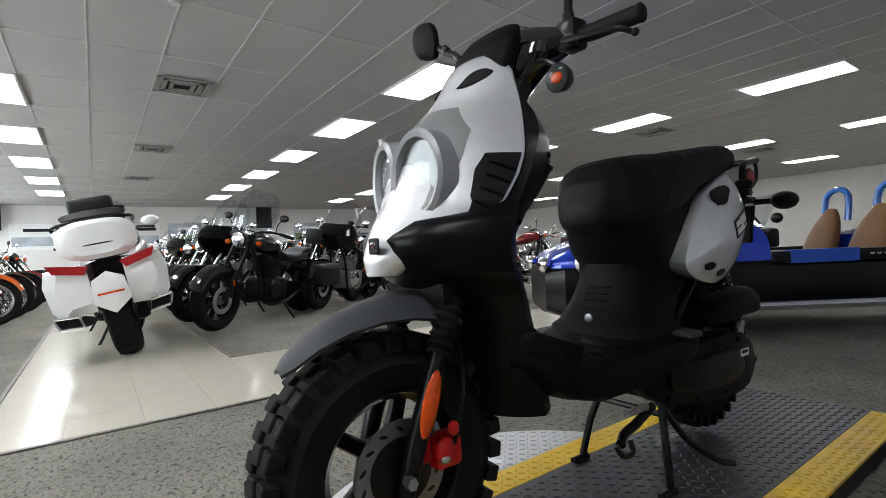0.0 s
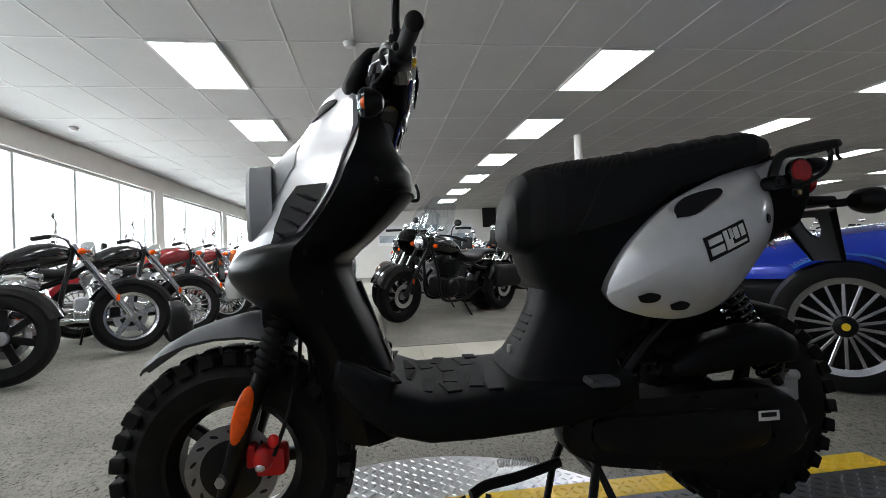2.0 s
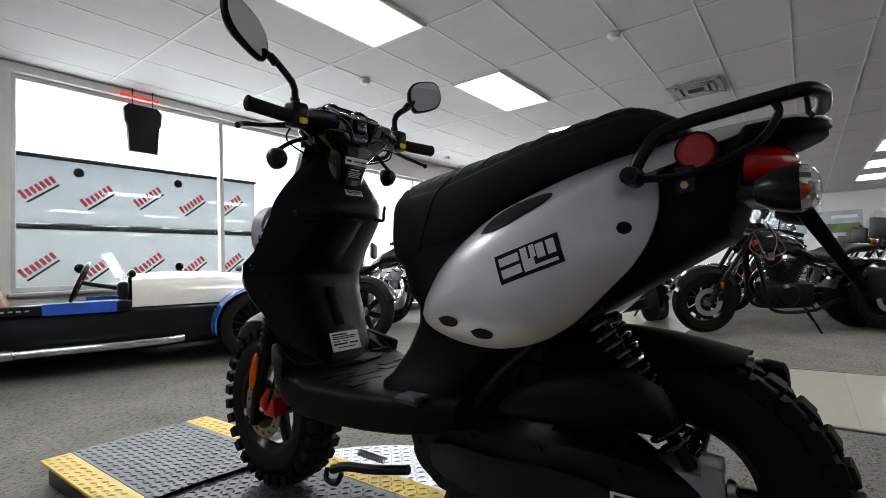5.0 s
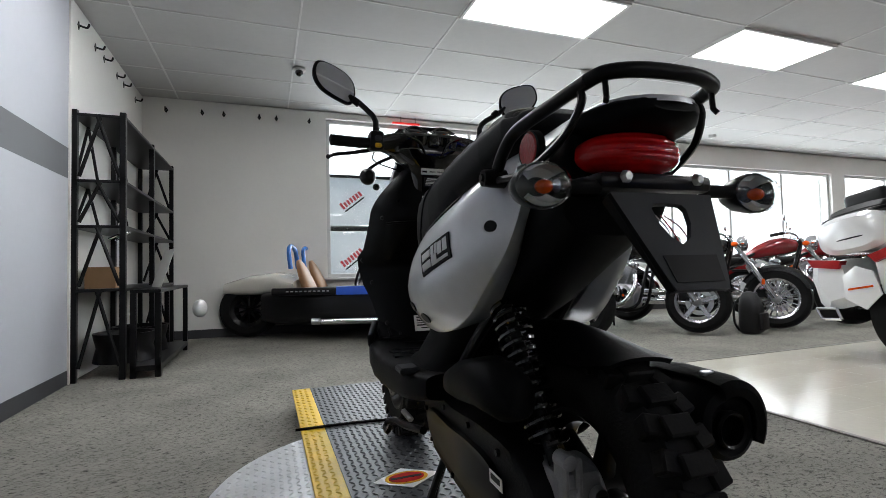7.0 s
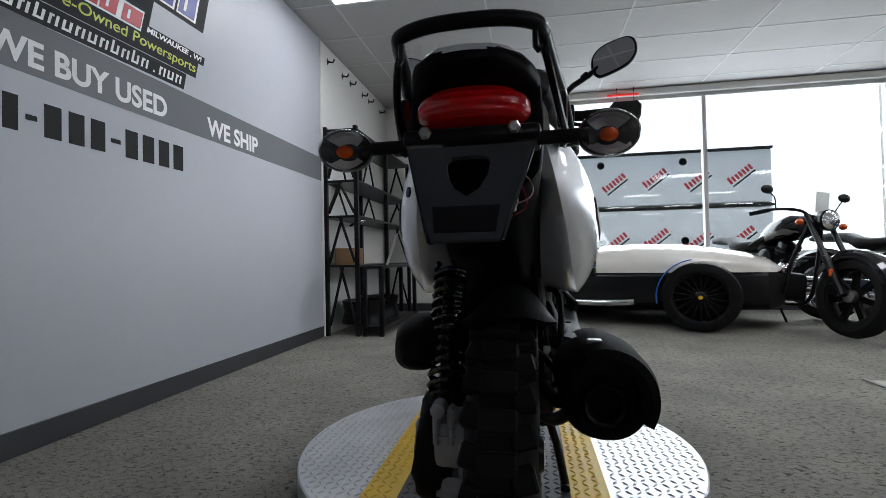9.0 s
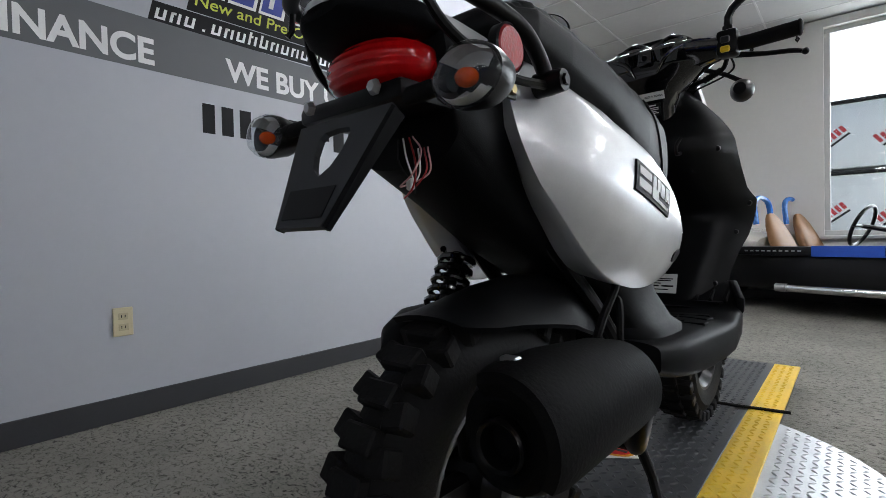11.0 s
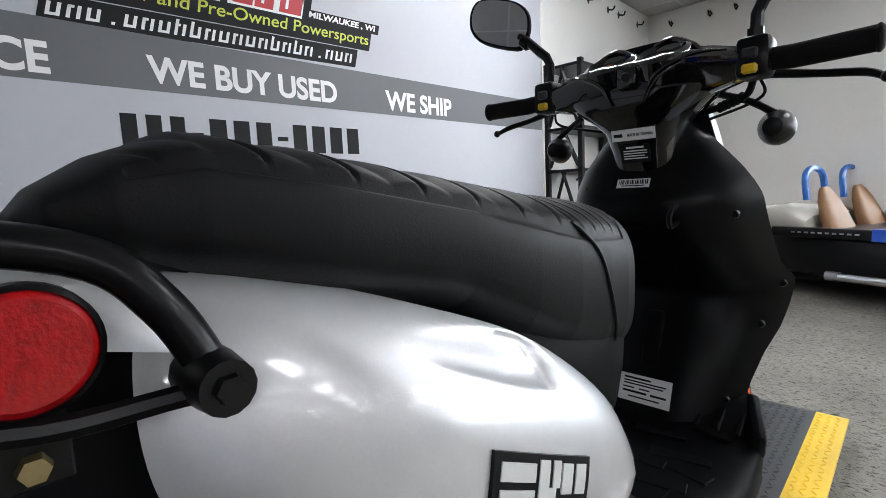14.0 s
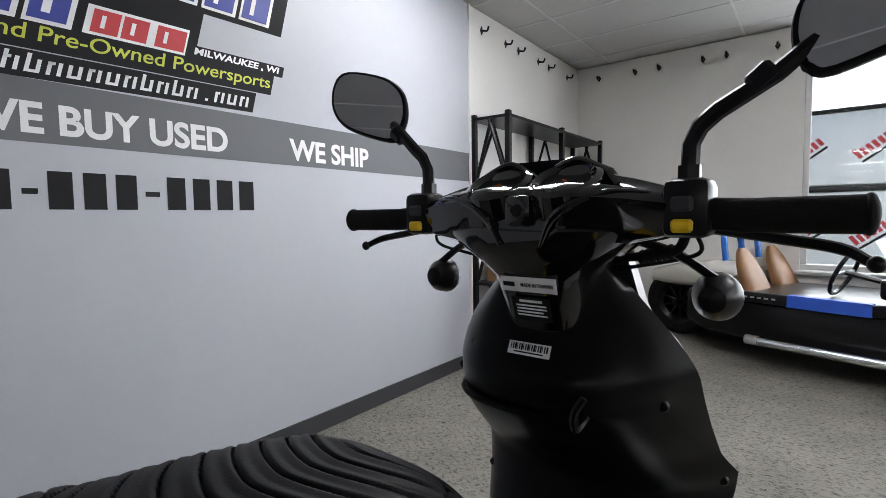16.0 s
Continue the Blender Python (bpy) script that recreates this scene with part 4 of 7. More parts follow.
# grips, levers, switches, mirrors, front indicators
for sx in (-1, 1):
    bm = bmesh.new()
    tube(bm, [(0.19 * sx, 1.125, 1.2), (0.25 * sx, 1.115, 1.195), (0.35 * sx, 1.1, 1.195)], [0.0165, 0.0175, 0.0175], seg=18, smooth=False)
    ball(bm, (0.35 * sx, 1.1, 1.195), 0.008, 0.019, 0.019)
    g = part("grip", bm, M["rubber"], bars, "black rubber grip")
    sw = part("switch_box", boxbm(0.172, 0.222, 1.095, 1.15, 1.172, 1.235, bevel=0.01, seg=2) if sx > 0 else boxbm(-0.222, -0.172, 1.095, 1.15, 1.172, 1.235, bevel=0.01, seg=2), M["black_metal"], bars)
    part("yellow_switch", boxbm(0.195 * sx - 0.011, 0.195 * sx + 0.011, 1.086, 1.1, 1.178, 1.192, bevel=0.003), M["yellow"], sw, "yellow push switch")
    part("rocker_switch", boxbm(0.195 * sx - 0.011, 0.195 * sx + 0.011, 1.086, 1.1, 1.2, 1.216, bevel=0.003), M["plastic_grey"], sw)
    bm = bmesh.new()
    tube(bm, [(0.2 * sx, 1.16, 1.185), (0.27 * sx, 1.165, 1.172), (0.33 * sx, 1.158, 1.162), (0.355 * sx, 1.14, 1.15)], [0.008, 0.006, 0.006, 0.005], seg=8)
    ball(bm, (0.358 * sx, 1.138, 1.149), 0.008, 0.008, 0.008)
    part("brake_lever", bm, M["black_metal"], bars)
    bm = bmesh.new()
    tube(bm, [(0.195 * sx, 1.13, 1.23), (0.196 * sx, 1.13, 1.272), (0.205 * sx, 1.129, 1.29), (0.222 * sx, 1.128, 1.304), (-0.256 if sx < 0 else 0.275, 1.132, 1.334), (-0.284 if sx < 0 else 0.32, 1.142, 1.352 if sx < 0 else 1.372)], [0.0105, 0.01, 0.01, 0.01, 0.0095, 0.008], seg=8, smooth=False)
    lathe(bm, [(0.009, -0.014), (0.0125, -0.01), (0.0125, 0.01), (0.009, 0.014)], Matrix.Translation((0.262 * sx, 1.131, 1.332)) @ Matrix.Rotation(radians(-40 * sx), 4, "Y"), seg=8)
    lathe(bm, [(0.013, -0.012), (0.013, 0.012)], Matrix.Translation((0.195 * sx, 1.13, 1.238)) @ Matrix.Rotation(radians(90), 4, "Y"), seg=6)
    st = part("mirror_stem", bm, M["black_metal"], bars)
    mm = Matrix.Translation((-0.335 if sx < 0 else 0.362, 1.13, 1.386)) @ Matrix.Rotation(radians(22 if sx < 0 else -12), 4, "Z") @ Matrix.Rotation(radians(-6), 4, "X") @ Matrix.Rotation(radians(-14 * sx), 4, "Y")
    out = [(-0.075 * sx, -0.03), (-0.055 * sx, -0.042), (0.03 * sx, -0.036), (0.07 * sx, -0.012), (0.078 * sx, 0.025), (0.055 * sx, 0.046), (-0.02 * sx, 0.047), (-0.062 * sx, 0.03), (-0.078 * sx, 0.0)]
    out = [(p.x, p.y) for p in smooth_path([(x, y, 0) for x, y in out + out[:1]], 4)][:-1]
    bm = bmesh.new()
    rings(bm, [[mm @ Vector((x * s, y, z * s * 1.15)) for x, z in out] for y, s in ((-0.006, 1.0), (0.0, 1.04), (0.012, 1.0), (0.026, 0.75), (0.032, 0.4))])
    sh = part("mirror_shell", bm, M["plastic"], st, "black mirror housing")
    part("mirror_glass", platebm([(x * 0.93, z * 1.07) for x, z in out], -0.0075, -0.0062, "y", m=mm), M["mirror"], sh, "plain mirror glass", smooth=False)
    # indicator on a short stalk under the bar
    c = Vector((0.215 * sx, 1.2, 1.1))
    tubes = bmesh.new()
    tube(tubes, [(0.1 * sx, 1.16, 1.175), (0.17 * sx, 1.185, 1.15), c + Vector((0, -0.012, 0.022))], 0.006, seg=8)
    sk = part("indicator_stalk", tubes, M["black_metal"], bars)
    rm = Matrix.Translation(c) @ Matrix.Rotation(radians(90), 4, "Z")
    body = part("indicator_body", lathebm([(0.001, -0.038), (0.015, -0.034), (0.025, -0.019), (0.029, 0.0), (0.029, 0.005)], rm, seg=22), M["black_metal"], sk)
    part("indicator_reflector", lathebm([(0.028, 0.004), (0.02, -0.006), (0.001, -0.012)], rm, seg=22), M["cup"], body)
    part("indicator_bulb", ballbm(c + Vector((0, 0.002, 0)), 0.016, 0.014, 0.012), M["orange"], body, "amber bulb")
    part("indicator_lens", lathebm([(0.029, 0.005), (0.026, 0.014), (0.016, 0.021), (0.001, 0.024)], rm, seg=22), M["lamp_glass"], body)

BARS = Matrix.Translation((0.004, -0.032, -0.028)) @ Matrix.Diagonal((0.95, 1, 1, 1))
bars.matrix_basis = BARS

# body under the seat
loops = []
for z, y0, y1, w0, p in ((0.47, 0.56, 0.85, 0.158, 4), (0.52, 0.56, 0.84, 0.155, 4), (0.535, 0.56, 0.822, 0.138, 3.8), (0.59, 0.5, 0.785, 0.118, 3.4), (0.65, 0.42, 0.75, 0.115, 3.4), (0.69, 0.38, 0.738, 0.13, 3.4), (0.72, 0.36, 0.765, 0.14, 3.4), (0.77, 0.36, 0.78, 0.145, 3.4), (0.82, 0.36, 0.8, 0.14, 3.4), (0.88, 0.36, 0.79, 0.12, 3.4)):
    loops.append([(x, y, z) for x, y in super_ring(0, (y0 + y1) / 2, w0, (y1 - y0) / 2, p, 36)])
bm = bmesh.new()
rings(bm, loops)
part("seat_pillar", bm, M["plastic"], S, "black plastic body under the seat", flat=0.9)
for k in range(4):
    part("pillar_rib", boxbm(-0.035, 0.035, 0, 0.012, -0.003, 0.003, bevel=0.002, m=Matrix.Translation((0, 0.785 - 0.011 * k, 0.575 + 0.018 * k))), M["plastic"], S, smooth=False)
part("seat_lock", lathebm([(0.001, 0.006), (0.012, 0.004), (0.012, -0.004)], Matrix.Translation((-0.0, 0.815, 0.548)) @ Matrix.Rotation(radians(90), 4, "Z"), seg=16), M["steel"], S)

# quilted seat
SEAT = [  # y, top, bottom, half width
    (0.145, 1.004, 0.992, 0.05), (0.157, 1.019, 0.983, 0.088), (0.185, 1.036, 0.97, 0.112), (0.225, 1.048, 0.955, 0.125), (0.3, 1.038, 0.93, 0.136), (0.42, 1.017, 0.892, 0.145),
    (0.5, 1.004, 0.842, 0.15), (0.57, 0.994, 0.808, 0.152), (0.64, 0.987, 0.78, 0.15), (0.7, 0.979, 0.766, 0.145), (0.745, 0.971, 0.762, 0.135), (0.78, 0.957, 0.768, 0.118), (0.808, 0.91, 0.78, 0.095), (0.826, 0.855, 0.8, 0.06)]


def groove(d, half):
    return math.exp(-(d / half) ** 2)


bm = bmesh.new()
loops = []
for y in np.linspace(0.145, 0.826, 430):
    top, bot, w = interp(SEAT, y)
    ring = []
    for k in range(128):
        if k <= 96:
            ux = math.sin(math.pi / 2 * (1 - 2 * k / 96.0))
            up = 1.0
        else:
            ux = -math.sin(math.pi / 2 * (1 - 2 * (k - 96) / 32.0))
            up = -1.0
        side = min(1.0, abs(ux))
        rise = (1 - side ** 3.2) ** (1 / 3.2)
        x, z = w * ux, (top + bot) / 2 + up * (top - bot) / 2 * rise
        if up > 0:
            # the seam between the cross channels and the fan-shaped front panel
            seam = 0.5 + 0.09 * side ** 2
            hem = float(np.interp(y, [0.5, 0.6, 0.7, 0.76], [0.945, 0.955, 0.93, 0.6]))
            if y > seam:
                q = (y - 0.085 * side ** 1.6) / 0.0285
                pitch, inside = 0.0285, min(1.0, (hem - side) * 30, (0.768 - y) * 60)
            else:
                q = (y - 0.04 * side ** 2) / 0.057
                pitch, inside = 0.057, min(1.0, (0.945 - side) * 30, (y - 0.19) * 40)
            d = abs(q - round(q)) * pitch
            cut = 0.0
            if inside > 0:
                cut = 0.0055 * groove(d, 0.0021) * inside
                z += (0.0035 if pitch > 0.04 else 0.0016) * math.cos(math.pi * d / pitch) * inside
            if 0.19 < y < 0.77:
                cut = max(cut, 0.005 * groove((side - hem) * w, 0.0022))
            if side < hem:
                cut = max(cut, 0.005 * groove(y - seam, 0.002))
            z -= cut
        ring.append((x, y, z))
    loops.append(ring)
rings(bm, loops)
seat = part("seat", bm, M["vinyl"], S, "black quilted vinyl seat", flat=1.2)
for sx in (-1, 1):
    pts = []
    for y, h in ((0.57, 0.5), (0.585, 0.38), (0.612, 0.15), (0.645, -0.1), (0.675, -0.45), (0.69, -0.75)):
        top, bot, w = interp(SEAT, y)
        c = math.sqrt(1 - h * h)
        pts.append((sx * (w * c ** 0.62 + 0.0006), y, (top + bot) / 2 + (top - bot) / 2 * math.copysign(abs(h) ** 0.62, h)))
    part("piping", tubebm(pts, 0.0024, seg=6), M["ink"], seat)
part("seat_base", boxbm(-0.1, 0.1, 0.17, 0.5, -0.012, 0.012, bevel=0.008, m=Matrix.Translation((0, 0, 1.03)) @ Matrix.Rotation(radians(-14), 4, "X")), M["plastic"], seat)
part("seat_hinge", boxbm(-0.03, 0.03, 0.2, 0.25, 0.945, 0.97, bevel=0.004), M["black_metal"], seat)

# silver side panels on a domed surface
PANEL = [(0.626, 0.685), (0.613, 0.72), (0.573, 0.78), (0.513, 0.836), (0.45, 0.88), (0.36, 0.92), (0.28, 0.95), (0.215, 0.968), (0.19, 0.938), (0.182, 0.89), (0.188, 0.84), (0.214, 0.786), (0.265, 0.73), (0.32, 0.677), (0.38, 0.643), (0.45, 0.628), (0.52, 0.632), (0.58, 0.648), (0.613, 0.665)]
PC = Vector((0.405, 0.79))
OUT = [Vector((p.x, p.y)) for p in smooth_path([(y, z, 0) for y, z in PANEL + PANEL[:1]], 4)][:-1]


EDGE = sorted((math.atan2(o.y - PC.y, o.x - PC.x), (o - PC).length) for o in OUT)
EDGE_A = [a for a, r in EDGE]
EDGE_R = [r for a, r in EDGE]


def panel_x(y, z):
    """How far out the panel's skin lies at a point of its side view."""
    base = 0.126 + 0.053 * math.sin(math.pi / 2 * max(0, min(1, (y - 0.18) / 0.46))) - 0.047 * max(0, (z - 0.74) / 0.23) ** 2
    v = Vector((y, z)) - PC
    r = min(1.0, v.length / float(np.interp(math.atan2(v.y, v.x), EDGE_A, EDGE_R, period=2 * math.pi)))
    return base + 0.048 * (1 - r ** 3.0)


OUT_FINE = [Vector((p.x, p.y)) for p in smooth_path([(y, z, 0) for y, z in PANEL + PANEL[:1]], 8)][:-1]
SCOOP_A, SCOOP_B = Vector((0.33, 0.902)), Vector((0.472, 0.85))


def scoop_depth(p):
    """Depth of the air scoop, shallow behind and steep at its fore end."""
    ax = SCOOP_B - SCOOP_A
    k = (p - SCOOP_A).dot(ax) / ax.length_squared
    off = abs((p - SCOOP_A).x * ax.y - (p - SCOOP_A).y * ax.x) / ax.length
    if not 0 < k < 1:
        return 0.0
    half = 0.019 * min(1.0, 0.45 + 0.9 * k) * min(1.0, (1 - k) * 7) ** 0.5
    return 0.013 * min(1.0, k * 1.4) * min(1.0, (1 - k) * 9) * max(0.0, 1 - (off / half) ** 4) if half > 0 else 0.0


for sx in (-1, 1):
    bm = bmesh.new()
    loops = []
    for r in [0.02] + [0.02 * k for k in range(2, 41)] + [0.83, 0.86, 0.89, 0.92, 0.945, 0.965, 0.98, 0.99, 1.0]:
        loops.append([(sx * (panel_x(*(PC + (o - PC) * r)) - scoop_depth(PC + (o - PC) * r)), *(PC + (o - PC) * r)) for o in OUT_FINE])
    loops.append([(sx * (panel_x(*o) - 0.02), *(PC + (o - PC) * 0.985)) for o in OUT_FINE])
    loops.append([(sx * 0.09, *(PC + (o - PC) * 0.9)) for o in OUT_FINE])
    rings(bm, loops)
    pan = part("side_panel", bm, M["silver"], S, "silver painted side panel", flat=0.9)

    def decal(name, outline, material, off=0.0015, thick=0.0012, owner=None, text=""):
        bm = bmesh.new()
        if len(outline) == 4:
            a, b, c, d = [Vector(o) for o in outline]
            n, k = 10, 6
            rows = [[(a + (b - a) * i / n) + ((d + (c - d) * i / n) - (a + (b - a) * i / n)) * j / k for i in range(n + 1)] for j in range(k + 1)]
            rings(bm, [[(sx * (panel_x(*q) + off + thick), *q) for q in r] for r in rows], closed=False)
            rim = rows[0] + [r[-1] for r in rows[1:]] + rows[-1][-2::-1] + [r[0] for r in rows[-2:0:-1]]
        else:
            rim = [Vector((p.x, p.y)) for p in smooth_path([(y, z, 0) for y, z in outline + outline[:1]], 3)][:-1]
            mid = sum(rim, Vector((0, 0))) / len(rim)
            rings(bm, [[(sx * (panel_x(*(mid + (q - mid) * g)) + off + thick), *(mid + (q - mid) * g)) for q in rim] for g in (1.0, 0.7, 0.4, 0.05)])
        top = [bm.verts.new((sx * (panel_x(*q) + off + thick), *q)) for q in rim]
        low = [bm.verts.new((sx * (panel_x(*q) - 0.004), *q)) for q in rim]
        for i in range(len(top)):
            bm.faces.new((top[i], top[(i + 1) % len(top)], low[(i + 1) % len(top)], low[i]))
        return part(name, bm, material, owner or pan, text, smooth=False)

    # left side only: the shade inside the scoop is painted as a black patch
    if sx < 0:
        decal("air_scoop", [(0.47, 0.838), (0.458, 0.864), (0.425, 0.886), (0.38, 0.9), (0.345, 0.904), (0.35, 0.89), (0.39, 0.868), (0.43, 0.845)], M["ink"], 0.001, 0.001, text="black patch painting the shade inside the panel scoop")
    # slots and bolt hole are uncut: black patches paint their shaded inside
    decal("slot", [(0.568, 0.68), (0.545, 0.687), (0.522, 0.68), (0.53, 0.667), (0.558, 0.667)], M["ink"])
    if sx < 0:
        decal("slot", [(0.497, 0.66), (0.475, 0.667), (0.453, 0.66), (0.46, 0.648), (0.488, 0.648)], M["ink"])
        decal("bolt_hole", [(0.226 + 0.01 * math.cos(a), 0.836 + 0.01 * math.sin(a)) for a in (k * math.pi / 4 for k in range(8))], M["ink"])
    # dark badge with pale bars for its lettering
    B0, du, dv = Vector((0.416, 0.746)), Vector((-0.107, 0.039)), Vector((0.013, 0.048))
    if sx > 0:
        B0, du, dv = Vector((0.352, 0.783)), Vector((0.097, -0.042)), Vector((0.013, 0.044))
    q = lambda u, v: tuple(B0 + du * u + dv * v)
    bd = decal("badge", [q(0, 0), q(1, 0), q(1, 1), q(0, 1)], M["ink"], 0.0015, 0.0015, text="black badge with pale lettering bars")
    for u0, u1, v0, v1 in ((0.06, 0.38, 0.58, 0.86), (0.06, 0.38, 0.16, 0.46), (0.42, 0.52, 0.12, 0.92), (0.52, 0.6, 0.12, 0.5), (0.56, 0.64, 0.5, 0.92), (0.66, 0.78, 0.4, 0.88), (0.82, 0.94, 0.4, 0.88), (0.6, 0.94, 0.12, 0.24)):
        decal("lettering_bar", [q(u0, v0), q(u1, v0), q(u1, v1), q(u0, v1)], M["white_label"], 0.0034, 0.0006, owner=bd)
    # silver tail strip above the tail
    bm = bmesh.new()
    rings(bm, [[(sx * (x + dx * f), y, z + dz * f) for dx, dz in ((-0.03, 0.004), (0.0, 0.002), (0.02, -0.012), (0.034, -0.046), (0.0, -0.046), (-0.03, -0.02))] for x, y, z, f in (
        (0.062, 0.34, 0.93, 1), (0.068, 0.27, 0.952, 1), (0.078, 0.2, 0.97, 1), (0.078, 0.14, 0.98, 0.85), (0.076, 0.1, 0.986, 0.55), (0.073, 0.06, 0.99, 0.38), (0.066, 0.02, 0.992, 0.28), (0.054, -0.01, 0.991, 0.22), (0.034, -0.032, 0.988, 0.18), (0.014, -0.04, 0.986, 0.16), (0.0, -0.041, 0.986, 0.16))])
    part("tail_strip", bm, M["silver"], S, "silver painted tail strip")

# tail: black shell, tail lamp, plate bracket, indicators
loops = []
for y, z0, z1, w in ((0.45, 0.62, 0.9, 0.105), (0.3, 0.69, 0.935, 0.1), (0.18, 0.76, 0.962, 0.092), (0.09, 0.812, 0.98, 0.099), (0.075, 0.85, 0.984, 0.099), (0.062, 0.948, 0.988, 0.096), (0.03, 0.95, 0.992, 0.088), (0.0, 0.953, 0.992, 0.076), (-0.028, 0.962, 0.988, 0.05), (-0.036, 0.968, 0.984, 0.035)):
    loops.append([(x, y, z) for x, z in super_ring(0, (z0 + z1) / 2, w, (z1 - z0) / 2, 3.2, 32)])
bm = bmesh.new()
rings(bm, loops)
part("tail_shell", bm, M["plastic"], S, "black tail section")
loops = []
for i in range(49):
    u = -math.cos(math.pi * i / 48) * 0.996
    k = (1 - abs(u) ** 2.2) ** (1 / 1.9)
    loop = []
    for j in range(96):
        a = 2 * math.pi * j / 96
        c, e = math.cos(a), math.sin(a)
        z = 0.927 + 0.0345 * (0.12 + 0.88 * k) * math.copysign(abs(e) ** 0.9, e)
        if c > 0:
            y = 0.058 - 0.058 * k * c ** 0.8 + 0.0008 * k * math.cos(2 * math.pi * z / 0.0086)
        else:
            y = 0.058 - 0.04 * c
        loop.append((-0.002 + 0.084 * u, y, z))
    loops.append(loop)
bm = bmesh.new()
rings(bm, loops)
tail = part("tail_lamp", bm, M["red_lens"], S, "ribbed red tail lamp")
part("rear_bracket", boxbm(-0.095, 0.095, -0.004, 0.095, 0.868, 0.892, bevel=0.008, seg=2), M["black_metal"], S)
for sx in (-1, 1):
    part("bracket_bolt", lathebm([(0.001, 0.008), (0.006, 0.008), (0.009, 0.004), (0.009, 0.0)], Matrix.Translation((0.06 * sx, -0.008, 0.884)) @ Matrix.Rotation(radians(-90), 4, "Z"), seg=6), M["steel"], S)
# plate bracket with a shield-shaped opening and a sunk panel
pm = Matrix.Translation((0.0, -0.004, 0.862)) @ Matrix.Rotation(radians(-26), 4, "X")
L = 0.142
bm = bmesh.new()
hole = [(0.0, -0.08), (0.016, -0.068), (0.026, -0.048), (0.029, -0.025), (0.023, -0.018), (0.0, -0.016), (-0.023, -0.018), (-0.029, -0.025), (-0.026, -0.048), (-0.016, -0.068)]
outer = [(0.0, -L), (0.042, -L), (0.047, -L + 0.012), (0.068, -0.06), (0.085, 0.0), (0.0, 0.0), (-0.085, 0.0), (-0.068, -0.06), (-0.047, -L + 0.012), (-0.042, -L)]
ob, oh = [], []
for y in (-0.004, 0.004):
    ob.append([bm.verts.new(pm @ Vector((x, y, z))) for x, z in outer])
    oh.append([bm.verts.new(pm @ Vector((x, y, z))) for x, z in hole])
n = 10
for s in (0, 1):
    for i in range(n):
        bm.faces.new((ob[s][i], ob[s][(i + 1) % n], oh[s][(i + 1) % n], oh[s][i]))
for i in range(n):
    j = (i + 1) % n
    bm.faces.new((ob[0][i], ob[0][j], ob[1][j], ob[1][i]))
    bm.faces.new((oh[0][i], oh[0][j], oh[1][j], oh[1][i]))
bracket = part("plate_bracket", bm, M["plastic_grey"], S, "grey plate bracket with a shield-shaped opening", smooth=False)
part("plate_recess", platebm([(-0.038, -0.132), (0.038, -0.132), (0.043, -0.095), (-0.043, -0.095)], -0.0055, -0.0042, "y", m=pm), M["ink"], bracket, smooth=False)
for sx in (-1, 1):
    bm = bmesh.new()
    rings(bm, [[pm @ Vector((sx * (x + dx), y, z)) for dx, y in ((0, -0.004), (0.003, 0.0), (0.0, 0.03 * k), (-0.005, 0.026 * k))] for x, z, k in ((0.084, -0.002, 0.6), (0.068, -0.06, 0.45), (0.045, -L, 0.25))])
    part("bracket_flank", bm, M["plastic"], bracket, smooth=False)
    c = Vector((0.179 * sx, 0.004, 0.87))
    part("indicator_arm", tubebm([(0.09 * sx, 0.01, 0.872), (0.155 * sx, 0.006, 0.871)], 0.0095, seg=12, smooth=False), M["rubber"], S)
    rm = Matrix.Translation(c) @ Matrix.Rotation(radians(-90), 4, "Z") @ Matrix.Diagonal((1, 1.38, 1.05, 1))
    body = part("rear_indicator", lathebm([(0.001, -0.045), (0.014, -0.042), (0.024, -0.025), (0.0285, -0.004), (0.0285, 0.006), (0.026, 0.006), (0.02, -0.012), (0.001, -0.016)], rm, seg=28), M["black_metal"], S, "clear-lens rear indicator with an amber bulb")
    for mid in (90, 270):
        bm = bmesh.new()
        rings(bm, [[rm @ Vector((d, r * math.cos(radians(mid + a)), r * math.sin(radians(mid + a)))) for a in range(-50, 51, 10)] for d, r in ((0.017, 0.0225), (0.006, 0.0255), (-0.004, 0.022), (-0.01, 0.012))], closed=False)
        part("reflector_wing", bm, M["cup"], body, smooth=False)
    part("bulb", ballbm(c + Vector((0, -0.006, -0.002)), 0.012, 0.011, 0.009), M["orange"], body, "amber bulb")
    part("lens", lathebm([(0.0284, 0.006), (0.0275, 0.013), (0.023, 0.021), (0.013, 0.026), (0.001, 0.0275)], rm, seg=28), M["lamp_glass"], body)
    # rack side bar, mount, stay, round reflector
    bm = bmesh.new()
    tube(bm, [(0.145 * sx, 0.215, 0.908), (0.137 * sx, 0.193, 0.955), (0.127 * sx, 0.16, 0.985), (0.11 * sx, 0.07, 1.004), (0.1 * sx, 0.01, 1.014)], 0.0105, seg=12)
    lathe(bm, [(0.001, 0.02), (0.014, 0.02), (0.016, 0.0), (0.016, -0.02), (0.001, -0.02)], Matrix.Translation((0.148 * sx, 0.21, 0.915)) @ Matrix.Rotation(0 if sx > 0 else math.pi, 4, "Z"), seg=14)
    rk = part("rack_side", bm, M["black_metal"], S, "black tubular grab rail")
    part("rack_bolt", lathebm([(0.001, 0.024), (0.007, 0.024), (0.008, 0.02)], Matrix.Translation((0.148 * sx, 0.21, 0.915)) @ Matrix.Rotation(0 if sx > 0 else math.pi, 4, "Z"), seg=6), M["black_metal"], rk)
